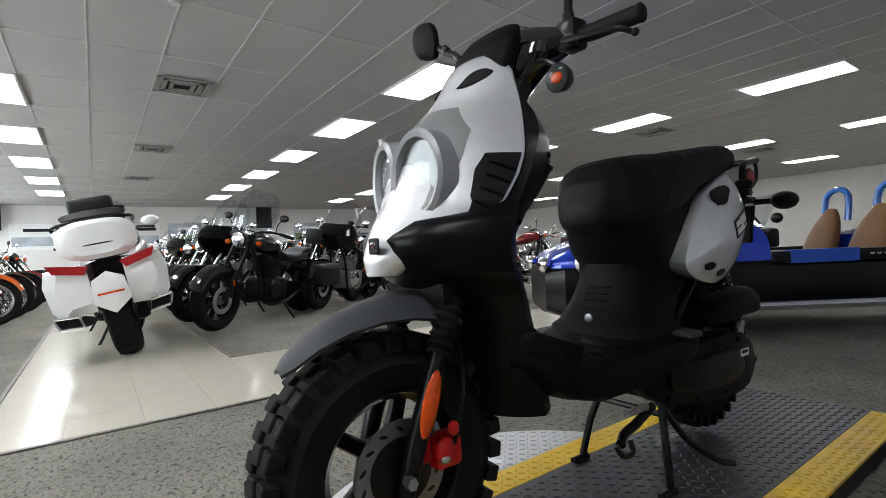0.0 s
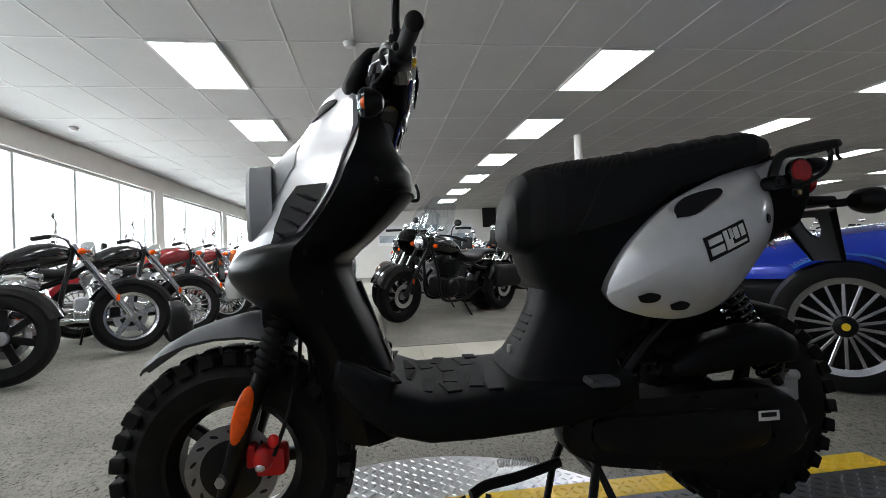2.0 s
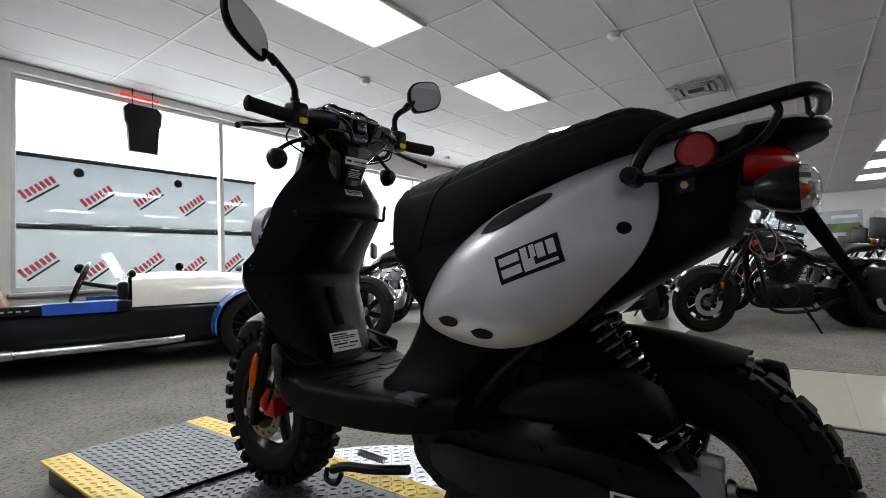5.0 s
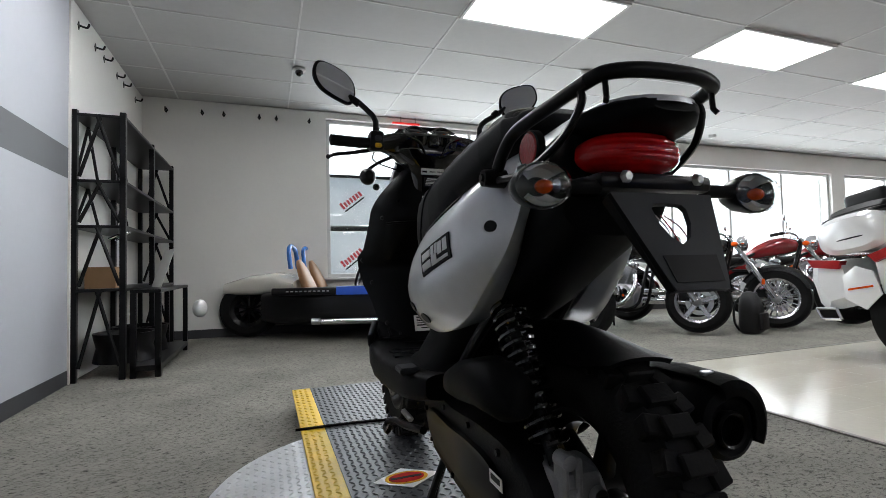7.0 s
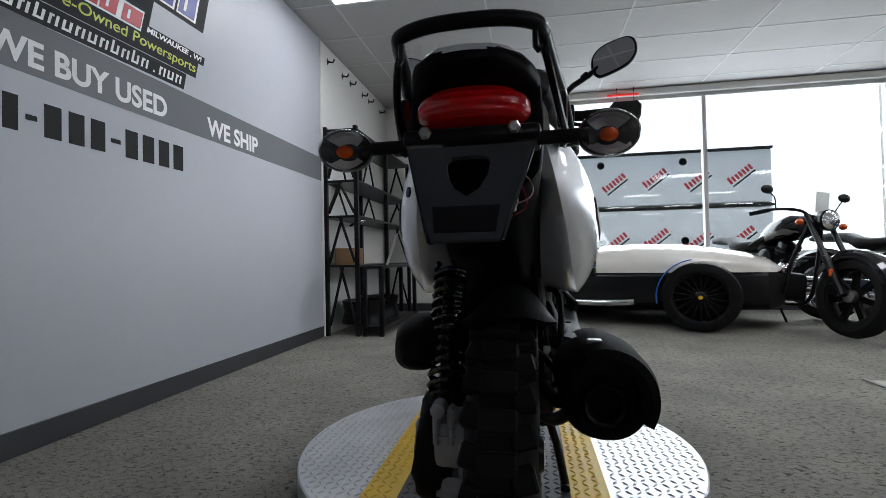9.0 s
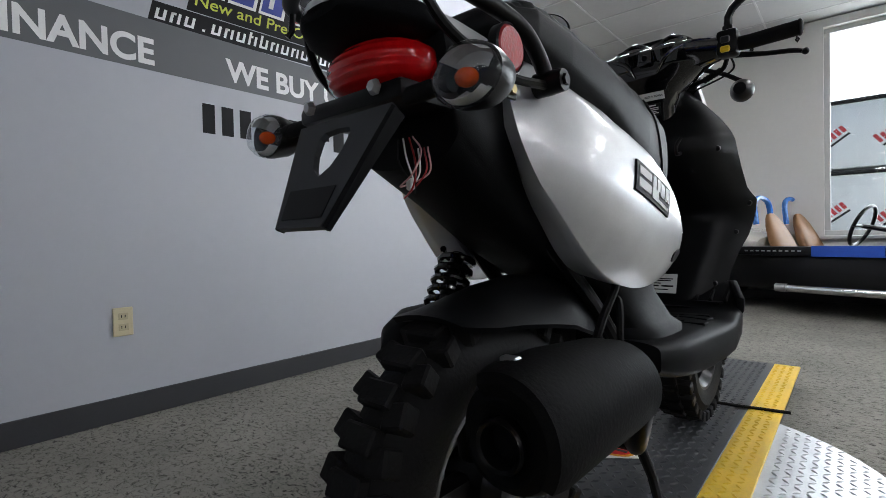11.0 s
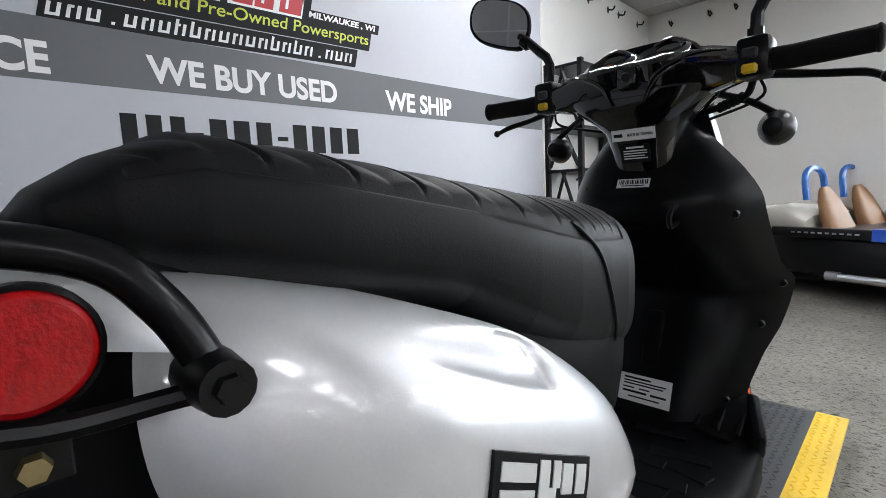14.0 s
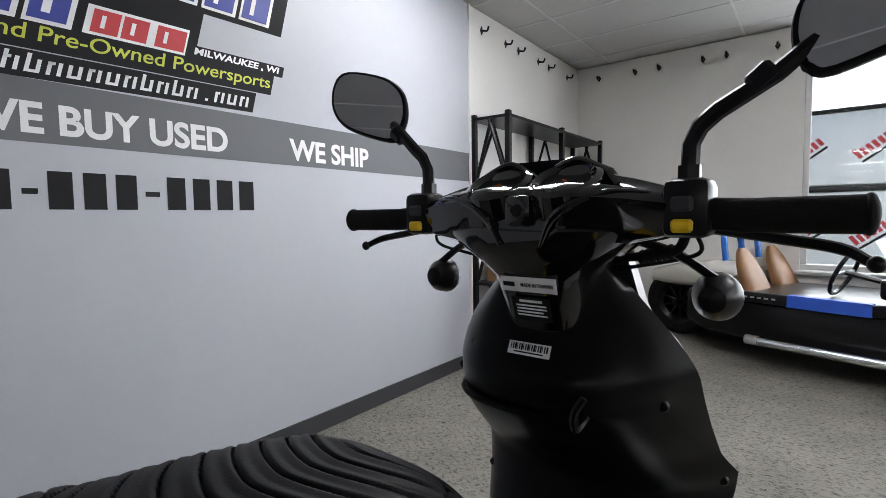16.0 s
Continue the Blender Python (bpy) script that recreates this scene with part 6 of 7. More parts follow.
        P("rocker_cover", boxbm(-0.08, 0.08, -0.06, 0.06, 0.29, 0.36, bevel=0.02, seg=2, m=mm), metal, cyl)
    P("air_cleaner", lathebm([(0.001, 0.03), (0.06, 0.028), (0.085, 0.01), (0.085, -0.03)], Matrix.Translation((0.13, -0.82, 0.62)), seg=26), metal)
    for k, dz in enumerate((0, 0.1)):
        ex = P("exhaust_pipe", tubebm([(0.1, -0.62 + 0.3 * -k, 0.6), (0.18, -0.6 - 0.3 * k, 0.45), (0.19, -0.75 - 0.2 * k, 0.27 + dz * 0.6), (0.19, -1.1, 0.26 + dz)], 0.024, seg=12), metal)
        P("silencer", tubebm([(0.19, -1.05, 0.26 + dz), (0.195, -1.2, 0.262 + dz), (0.2, -1.85, 0.28 + dz)], [0.028, 0.045, 0.045], seg=16, smooth=False), metal, ex)
    # bars, headlamp, mirrors
    bm = bmesh.new()
    tube(bm, [(-0.4, -0.66, 1.0), (-0.28, -0.55, 1.04), (-0.12, -0.47, 1.04), (-0.05, -0.44, 1.0), (0.05, -0.44, 1.0), (0.12, -0.47, 1.04), (0.28, -0.55, 1.04), (0.4, -0.66, 1.0)], 0.013, seg=10)
    hb = P("handlebar", bm, metal)
    for sx in (-1, 1):
        P("grip", tubebm([(0.31 * sx, -0.575, 1.032), (0.42 * sx, -0.68, 0.992)], 0.019, seg=12, smooth=False), "rubber", hb)
        P("mirror_stem", tubebm([(0.27 * sx, -0.55, 1.04), (0.31 * sx, -0.53, 1.14), (0.36 * sx, -0.55, 1.19)], 0.006, seg=8), metal, hb)
        P("mirror", ballbm((0.37 * sx, -0.55, 1.21), 0.06, 0.018, 0.04), "black_metal" if metal != "chrome" else "chrome", hb)
        P("turn_signal", ballbm((0.2 * sx, -0.36, 0.92), 0.028, 0.035, 0.028), "orange", hb)
    hl = P("headlamp", lathebm([(0.001, -0.11), (0.05, -0.09), (0.085, -0.04), (0.092, 0.02), (0.085, 0.03)], Matrix.Translation((0, -0.3, 0.95)) @ Matrix.Rotation(radians(90), 4, "Z"), seg=26), metal)
    P("lamp_lens", lathebm([(0.084, 0.028), (0.06, 0.04), (0.001, 0.046)], Matrix.Translation((0, -0.3, 0.95)) @ Matrix.Rotation(radians(90), 4, "Z"), seg=26), "bright_rim", hl)
    P("side_stand", tubebm([(-0.14, -0.95, 0.24), (-0.22, -0.98, 0.12), (-0.3, -1.0, 0.012)], 0.012, seg=8, smooth=False), "black_metal")
    if "screen" in style:
        bm = bmesh.new()
        rings(bm, [[(0.3 * s * math.sin(t), -0.33 - 0.16 * (1 - math.cos(t)) * s - 0.42 * (z - 0.95), z + 0.05 * (1 - abs(math.sin(t)))) for t in np.linspace(-1.3, 1.3, 15)] for z, s in ((0.98, 0.7), (1.1, 0.95), (1.25, 1.0), (1.4, 0.9), (1.48, 0.6))], closed=False)
        bmesh.ops.solidify(bm, geom=bm.faces[:], thickness=0.004)
        ws = P("windscreen", bm, "screen")
        ws["label"] = "clear windscreen"
        P("screen_bracket", tubebm([(-0.22, -0.42, 1.02), (0, -0.36, 1.06), (0.22, -0.42, 1.02)], 0.008, seg=8), metal, ws)
    if "bags" in style:
        for sx in (-1, 1):
            bg = P("saddlebag", boxbm(0.29 * sx - 0.1, 0.29 * sx + 0.1, -1.95, -1.42, 0.36, 0.66, bevel=0.05, seg=3), "leather" if "hard" not in style else paint)
            P("bag_latch", boxbm(0.392 * sx - 0.006, 0.392 * sx + 0.006, -1.72, -1.62, 0.56, 0.6, bevel=0.003), metal, bg)
    if "backrest" in style:
        P("backrest", boxbm(-0.12, 0.12, -1.84, -1.79, 0.9, 1.12, bevel=0.025, seg=2), "leather")
        P("backrest_post", tubebm([(0, -1.7, 0.72), (0, -1.8, 0.85), (0, -1.82, 0.95)], 0.012, seg=8), metal)
    if "fairing" in style:
        bm = bmesh.new()
        rings(bm, [[(w * math.sin(t), -0.42 + d * math.cos(t), z) for t in np.linspace(-1.6, 1.6, 17)] for z, w, d in ((0.8, 0.15, 0.12), (0.9, 0.27, 0.22), (1.02, 0.32, 0.25), (1.12, 0.28, 0.18), (1.18, 0.22, 0.1))], closed=False)
        bmesh.ops.solidify(bm, geom=bm.faces[:], thickness=0.012)
        P("fairing", bm, paint)
    if "tag" in style:
        P("price_tag", boxbm(-0.06, 0.06, -0.37, -0.366, 1.02, 1.2), "white_label", hb)
    return e


def facing(x, y, hx, hy, lean=7):
    """The pose of a motorcycle with its front wheel on (x, y), heading (hx, hy), leaning on its side stand."""
    return Matrix.Translation((x, y, 0.012)) @ Matrix.Rotation(math.atan2(-hx, hy), 4, "Z") @ Matrix.Rotation(radians(-lean), 4, "Y")


naked = motorcycle(facing(2.923, 3.80, 0.25, -0.97), "bike_black", "black naked motorcycle with black engine and a price tag", "tag", "black_metal", 7, "black_metal")
chromed = motorcycle(facing(4.143, 3.54, 0.5, -0.87), "bike_black", "black and chrome muscle cruiser with bright cast wheels", "", "bright_rim", 5, "chrome")
laced = motorcycle(facing(5.11, 3.38, 0.5, -0.87), "bike_black", "black cruiser with chrome fork, wire wheels and saddlebags", "bags backrest", "bright_rim", 20, "chrome")
redone = motorcycle(facing(6.1, 3.25, 0.5, -0.87), "bike_red", "dark red cruiser with chrome engine and wire wheels", "backrest", "bright_rim", 20, "chrome")
orange_one = motorcycle(facing(8.1, 3.1, 0.5, -0.87), "bike_orange", "orange cruiser with chrome engine and spoked wheels", "", "bright_rim", 12, "chrome")
screened = motorcycle(facing(5.04, 1.04, -0.62, 0.78), "bike_black", "black cruiser with a clear windscreen and leather saddlebags", "screen bags backrest", "black_metal", 9, "black_metal")
faired = motorcycle(facing(6.1, 1.1, -0.62, 0.78), "bike_black", "black bagger with a fork fairing and hard bags", "fairing screen bags hard", "black_metal", 9, "chrome")
for src, x, y, hx, hy in ((redone, 7.05, 3.20, 0.5, -0.87), (laced, 9.04, 3.05, 0.5, -0.87), (chromed, 10.18, 3.03, 0.5, -0.87), (redone, 11.32, 3.01, 0.5, -0.87), (naked, 12.58, 2.99, 0.5, -0.87), (laced, 13.83, 2.99, 0.5, -0.87),
                          (laced, 7.26, 1.05, -0.62, 0.78), (screened, 8.46, 1.05, -0.62, 0.78), (faired, 9.78, 1.05, -0.62, 0.78), (redone, 11.10, 1.05, -0.62, 0.78), (screened, 12.54, 1.05, -0.62, 0.78),
                          (chromed, 5.46, -3.12, 0.85, -0.5), (redone, 7.02, -3.72, 0.85, -0.5), (laced, 8.22, -5.28, -0.5, 0.87), (redone, 6.30, -5.88, -0.6, -0.8), (screened, 6.54, -1.20, -0.62, 0.78), (screened, 10.14, -3.60, -0.62, 0.78), (chromed, 8.70, -7.44, -0.5, 0.87), (naked, 11.10, -6.24, -0.5, 0.87), (redone, 12.90, -4.08, -0.5, 0.87), (laced, 14.70, -2.88, -0.5, 0.87)):
    copy_thing(src, facing(x, y, hx, hy))
for src, x, y, hx, hy in ((redone, 7.0, 3.2, 0.5, -0.87), (orange_one, 9.1, 3.05, 0.5, -0.87), (laced, 10.2, 3.0, 0.5, -0.87), (faired, 5.9, -0.4, -0.62, 0.78), (chromed, 7.1, -0.5, -0.62, 0.78), (laced, 8.4, -0.4, -0.62, 0.78), (redone, 9.6, -0.5, -0.62, 0.78),
                          (screened, 11.0, -0.4, -0.62, 0.78), (chromed, 12.4, 1.0, -0.62, 0.78), (laced, 13.6, 1.0, -0.62, 0.78), (redone, 14.8, 1.0, -0.62, 0.78), (chromed, 7.6, -1.9, -0.8, 0.6), (laced, 9.4, -2.1, -0.8, 0.6), (redone, 11.4, -2.0, -0.8, 0.6),
                          (faired, 10.4, -5.4, -0.5, 0.87), (chromed, 12.2, -4.6, -0.5, 0.87), (redone, 8.2, -8.0, -0.5, 0.87), (laced, 5.0, -9.0, -0.5, 0.87), (screened, 6.6, -10.0, -0.5, 0.87)):
    copy_thing(src, facing(x, y, hx, hy))


def touring_bike(m):
    """White full-dress touring motorcycle, rear wheel at the origin, heading +y."""
    e = empty("touring_motorcycle", m, "white full-dress touring motorcycle with top box and side cases", "motorcycle")
    P = lambda n, bm, mt, parent=e, label="": part(n, bm, M[mt], parent, label)
    def wheel_at(name, y, w):
        c = Matrix.Translation((0, y, 0.315))
        ty = P(name, lathebm([(0.3, -w * 0.4), (0.315, 0), (0.3, w * 0.4), (0.26, w * 0.5), (0.2, w * 0.42), (0.2, -w * 0.42), (0.26, -w * 0.5)], c, seg=40, close=True), "rubber")
        P("rim", lathebm([(0.205, -w * 0.4), (0.205, w * 0.4), (0.17, w * 0.2), (0.17, -w * 0.2)], c, seg=32, close=True), "black_metal", ty)
        for k in range(6):
            P("spoke", boxbm(-0.02, 0.02, -0.018, 0.018, 0.03, 0.18, bevel=0.004, m=c @ Matrix.Rotation(k * math.pi / 3, 4, "X")), "black_metal", ty)
    wheel_at("rear_wheel", 0, 0.2)
    wheel_at("front_wheel", 1.7, 0.13)
    bm = bmesh.new()
    rings(bm, [[(x, y, z) for x, z in super_ring(0, cz, rx, rz, 3.0, 28)] for y, cz, rx, rz in ((-0.42, 1.0, 0.2, 0.12), (-0.38, 1.0, 0.27, 0.155), (-0.15, 1.0, 0.28, 0.16), (0.1, 1.0, 0.25, 0.15), (0.16, 1.0, 0.2, 0.12))])
    tb = P("top_box", bm, "bike_white", label="white top box")
    P("box_seam", tubebm([(-0.275, -0.1, 0.96), (-0.24, -0.36, 0.96), (0, -0.42, 0.96), (0.24, -0.36, 0.96), (0.275, -0.1, 0.96)], 0.006, seg=6), "ink", tb)
    bm = bmesh.new()
    rings(bm, [[(x, y, z) for x, z in super_ring(0, cz, rx, rz, 2.6, 24)] for y, cz, rx, rz in ((-0.3, 1.17, 0.2, 0.02), (-0.25, 1.2, 0.22, 0.04), (0.0, 1.22, 0.2, 0.06), (0.12, 1.2, 0.1, 0.03))])
    P("box_lid_pad", bm, "leather", tb, "black padded lid")
    P("pad_rail", tubebm([(-0.26, 0.05, 1.14), (-0.25, -0.3, 1.15), (0, -0.36, 1.15), (0.25, -0.3, 1.15), (0.26, 0.05, 1.14)], 0.014, seg=8), "black_metal", tb)
    P("backrest", boxbm(-0.16, 0.16, -0.16, -0.06, 1.2, 1.36, bevel=0.04, seg=3), "leather", tb)
    for sx in (-1, 1):
        bm = bmesh.new()
        rings(bm, [[(sx * x, y, z) for x, z in ((0.12, zb + 0.02), (0.12, zt), (xo - 0.03, zt), (xo, zt - 0.12), (xo - 0.02, zb + 0.08), (xo - 0.07, zb))] for y, xo, zt, zb in ((-0.4, 0.34, 0.78, 0.5), (-0.34, 0.42, 0.82, 0.42), (0.05, 0.44, 0.83, 0.4), (0.25, 0.4, 0.8, 0.45), (0.32, 0.3, 0.72, 0.52))])
        cs = P("side_case", bm, "bike_white", label="white hard side case")
        bm = bmesh.new()
        plate(bm, [(0.1 * sx, 0.8), (0.36 * sx, 0.86), (0.33 * sx, 0.79), (0.14 * sx, 0.74)], -0.435, -0.36, "y")
        P("tail_light", bm, "red_dull", cs, "red tail light")
        bm = bmesh.new()
        rings(bm, [[(sx * x + 0.3 * sx - 0.3 * sx, y, z) for x, z in ((0.22, zc - h), (0.37, zc - h + 0.02), (0.4, zc + h), (0.24, zc + h - 0.02))] for y, zc, h in ((-0.4, 0.4, 0.055), (-0.1, 0.38, 0.055), (0.5, 0.34, 0.03))])
        sl = P("silencer", bm, "black_metal", label="black silencer with a square bright tip")
        bm = bmesh.new()
        for a, b in (((0.22, 0.345), (0.37, 0.365)), ((0.37, 0.365), (0.4, 0.455)), ((0.4, 0.455), (0.24, 0.435)), ((0.24, 0.435), (0.22, 0.345))):
            tube(bm, [(a[0] * sx, -0.405, a[1]), (b[0] * sx, -0.405, b[1])], 0.012, seg=8, smooth=False)
        P("silencer_tip", bm, "chrome", sl)
        P("mirror", ballbm((0.4 * sx, 1.28, 1.2), 0.09, 0.05, 0.06), "bike_white")
        P("handlebar", tubebm([(0.06 * sx, 1.2, 1.12), (0.25 * sx, 1.1, 1.14), (0.42 * sx, 0.95, 1.1)], 0.014, seg=8), "black_metal")
    bm = bmesh.new()
    plate(bm, [(-0.13, 0.5), (0, 0.4), (0.13, 0.5), (0.11, 0.68), (0, 0.74), (-0.11, 0.68)], -0.44, -0.42, "y", bevel=0.004)
    P("plate_panel", bm, "bike_white", label="white rear panel")
    P("plate_bar", boxbm(-0.09, 0.09, -0.4455, -0.4405, 0.56, 0.575), "orange")
    bm = bmesh.new()
    rings(bm, [[(x, y, z) for x, z in super_ring(0, cz, rx, rz, 2.6, 24)] for y, cz, rx, rz in ((0.1, 0.76, 0.2, 0.09), (0.3, 0.76, 0.22, 0.1), (0.6, 0.74, 0.2, 0.08), (0.8, 0.76, 0.15, 0.06))])
    P("saddle", bm, "leather")
    bm = bmesh.new()
    rings(bm, [[(x, y, z) for x, z in super_ring(0, cz, rx, rz, 2.6, 28)] for y, cz, rx, rz in ((0.75, 0.72, 0.16, 0.2), (0.95, 0.74, 0.22, 0.26), (1.2, 0.8, 0.32, 0.36), (1.45, 0.82, 0.28, 0.34), (1.65, 0.8, 0.16, 0.2), (1.72, 0.8, 0.06, 0.1))])
    P("front_fairing", bm, "bike_white", label="white front fairing")
    bm = bmesh.new()
    rings(bm, [[(0.28 * s * math.sin(t), 1.42 - 0.2 * (1 - math.cos(t)) - 0.5 * (z - 1.1), z) for t in np.linspace(-1.1, 1.1, 13)] for z, s in ((1.08, 0.9), (1.2, 1.0), (1.35, 0.9), (1.45, 0.6))], closed=False)
    bmesh.ops.solidify(bm, geom=bm.faces[:], thickness=0.004)
    P("windscreen", bm, "screen")
    bm = bmesh.new()
    box(bm, -0.2, 0.2, 0.65, 1.25, 0.2, 0.6, bevel=0.06, seg=2)
    box(bm, -0.09, 0.09, -0.05, 0.8, 0.3, 0.7, bevel=0.04, seg=2)
    P("engine", bm, "engine")
    P("side_stand", tubebm([(-0.16, 0.8, 0.25), (-0.26, 0.78, 0.1), (-0.33, 0.76, 0.012)], 0.013, seg=8, smooth=False), "black_metal")
    return e


touring_bike(Matrix.Translation((4.36, 1.79, 0.012)) @ Matrix.Rotation(radians(-95), 4, "Z") @ Matrix.Rotation(radians(-11), 4, "Y") @ Matrix.Diagonal((0.95, 0.95, 0.95, 1)))
motorcycle(facing(7.4, 1.95, 1.0, 0.15), "bike_black", "black sport motorcycle with a red tail light", "", "black_metal", 7, "black_metal")

# ---- three-wheeled roadsters ----
M["car_white"] = mat("cream_white_car_paint", (0.78, 0.75, 0.68), 0.18, 0.0, 0.02, 4, coat=1.0)
M["car_blue"] = mat("deep_blue_car_paint", (0.012, 0.05, 0.55), 0.18, 0.25, 0.1, 4, coat=1.0)
M["car_black"] = mat("black_side_panel", (0.005, 0.005, 0.006), 0.3, 0.0, 0.15, 5, coat=0.12, spec=0.25)
M["tan"] = mat("tan_seat_leather", (0.25, 0.12, 0.045), 0.5, 0.0, 0.12, 12, 0.3, 200)
M["film"] = mat("blue_wrapping_film", (0.03, 0.16, 0.55), 0.2, 0.0, 0.3, 14, 0.6, 40, coat=0.6)
M["blue_tape"] = mat("blue_protective_tape", (0.02, 0.09, 0.5), 0.5, 0.0, 0.1, 10)


def roadster(m, paint, label_, rim, film):
    """Open two-seat three-wheeler: front axle at the origin, heading +y, one wheel behind."""
    e = empty("three_wheeler", m, label_, "roadster", "three-wheeled roadsters")
    P = lambda n, bm, mt, parent=e, label="", **k: part(n, bm, M[mt] if isinstance(mt, str) else mt, parent, label, **k)
    WB, R = 2.54, 0.31
    for sx in (-1, 1):
        c = Matrix.Translation((0.74 * sx, 0, R))
        ty = P("front_wheel", lathebm([(R - 0.01, -0.09), (R, 0), (R - 0.01, 0.09), (R - 0.04, 0.105), (0.23, 0.1), (0.23, -0.1), (R - 0.04, -0.105)], c, seg=44, close=True), "rubber")
        P("rim", lathebm([(0.235, -0.1), (0.235, 0.1), (0.21, 0.09), (0.2, 0.0), (0.2, -0.09)], c, seg=40, close=True), rim, ty)
        for k in range(18):
            P("spoke", boxbm(0.06, 0.085, -0.008, 0.008, 0.04, 0.22, bevel=0.003, m=c @ Matrix.Rotation(0 if sx > 0 else math.pi, 4, "Z") @ Matrix.Rotation(2 * math.pi * k / 18, 4, "X")), rim, ty, smooth=False)
        P("wheel_back", lathebm([(0.001, -0.02), (0.21, -0.02), (0.21, -0.03)], c @ Matrix.Rotation(0 if sx > 0 else math.pi, 4, "Z"), seg=30), "ink", ty)
        P("hub_cap", lathebm([(0.001, 0.1), (0.025, 0.1), (0.05, 0.085), (0.055, 0.06)], c @ Matrix.Rotation(0 if sx > 0 else math.pi, 4, "Z"), seg=20), "black_metal", ty)
        P("hub_dot", lathebm([(0.001, 0.102), (0.018, 0.101)], c @ Matrix.Rotation(0 if sx > 0 else math.pi, 4, "Z"), seg=14), "yellow", ty)
        bm = bmesh.new()
        rings(bm, [[(0.74 * sx + x, r * math.cos(a), R + r * math.sin(a)) for x, r in ((-0.12, 0.335), (-0.12, 0.345), (0.12, 0.345), (0.12, 0.335))] for a in np.linspace(radians(55 if film else 100), radians(200 if film else 190), 16)])
        P("cycle_wing", bm, "film", label="wheel arch edge wrapped in blue film")
        P("wing_stay", tubebm([(0.4 * sx, 0, 0.42), (0.66 * sx, 0, 0.36)], 0.02, seg=8, smooth=False), "black_metal")
        P("arch", boxbm(0.4 * sx - 0.02, 0.4 * sx + 0.02, -0.3, 0.3, 0.25, 0.5, bevel=0.02), "car_black")
    c = Matrix.Translation((0, -WB, 0.32))
    ty = P("rear_wheel", lathebm([(0.31, -0.1), (0.32, 0), (0.31, 0.1), (0.27, 0.12), (0.2, 0.11), (0.2, -0.11), (0.27, -0.12)], c, seg=40, close=True), "rubber")
    P("rim", lathebm([(0.205, -0.1), (0.205, 0.1), (0.16, 0.07), (0.16, -0.07)], c, seg=32, close=True), "black_metal", ty)
    for k in range(10):
        P("spoke", boxbm(-0.07, 0.07, -0.01, 0.01, 0.03, 0.18, m=c @ Matrix.Rotation(k * math.pi / 5, 4, "X")), "black_metal", ty, smooth=False)
    # black lower tub and painted upper body
    bm = bmesh.new()
    rings(bm, [[(x, y, z) for x, z in super_ring(0, 0.36, w, h, 6, 32)] for y, w, h in ((0.62, 0.4, 0.17), (0.5, 0.52, 0.2), (0.0, 0.56, 0.2), (-0.6, 0.6, 0.2), (-1.5, 0.6, 0.2), (-2.1, 0.5, 0.19), (-2.3, 0.36, 0.16))])
    P("tub", bm, "car_black", label="black lower body")
    bm = bmesh.new()
    rows = [(0.58, 0.42, 0.5, 0.09), (0.52, 0.5, 0.55, 0.14), (0.35, 0.54, 0.61, 0.2), (0.1, 0.56, 0.66, 0.24), (-0.25, 0.58, 0.7, 0.26), (-0.6, 0.58, 0.71, 0.27), (-0.9, 0.58, 0.7, 0.27)]
    rings(bm, [[(w * math.copysign(abs(math.cos(t)) ** 0.6, math.cos(t)), y, 0.52 + (zt - 0.52 + 0.1) * abs(math.sin(t)) ** 0.7) for t in np.linspace(0, math.pi, 21)] for y, w, zt, q in rows], closed=True)
    hood = P("bonnet", bm, paint)
    P("bonnet_gap", boxbm(-0.35, 0.35, -0.925, -0.9, 0.5, 0.78, bevel=0.01), "car_black", hood)
    for sx in (-1, 1):
        sd = P("side_rail", boxbm(0.6 * sx - 0.03, 0.6 * sx + 0.03, -2.1, -0.9, 0.5, 0.58, bevel=0.015, seg=2), "car_black", label="black cockpit side")
        bm = bmesh.new()
        for k in range(10):
            box(bm, 0.632 * sx - 0.002, 0.632 * sx + 0.002, -1.95 + 0.045 * k, -1.925 + 0.045 * k, 0.535, 0.547)
        P("lettering_bar", bm, "steel", sd, smooth=False)
        P("blue_tape", boxbm(0.6 * sx - 0.033, 0.6 * sx + 0.033, -1.45, -1.0, 0.497, 0.584), "blue_tape", sd, "strip of blue tape on the rail", smooth=False)
        ex = P("side_pipe", tubebm([(0.66 * sx, -0.55, 0.24), (0.68 * sx, -0.8, 0.23), (0.68 * sx, -1.6, 0.23)], 0.032, seg=14), "chrome", label="bright side exhaust pipe")
        P("pipe_tip", lathebm([(0.036, 0), (0.036, 0.08), (0.028, 0.08), (0.028, 0)], Matrix.Translation((0.68 * sx, -1.6, 0.23)) @ Matrix.Rotation(radians(-90), 4, "Z"), seg=16, close=True), "steel", ex)
        bm = bmesh.new()
        rings(bm, [[Matrix.Translation((0.25 * sx, -1.8, 0.52)) @ Matrix.Rotation(radians(20), 4, "X") @ Vector((x, y, z)) for x, y in super_ring(0, 0, w, d, 3, 24)] for z, w, d in ((-0.14, 0.17, 0.06), (0.0, 0.172, 0.06), (0.14, 0.16, 0.05), (0.26, 0.125, 0.04), (0.34, 0.08, 0.03), (0.38, 0.04, 0.02))])
        st = P("seat_back", bm, "tan", label="tan leather seat")
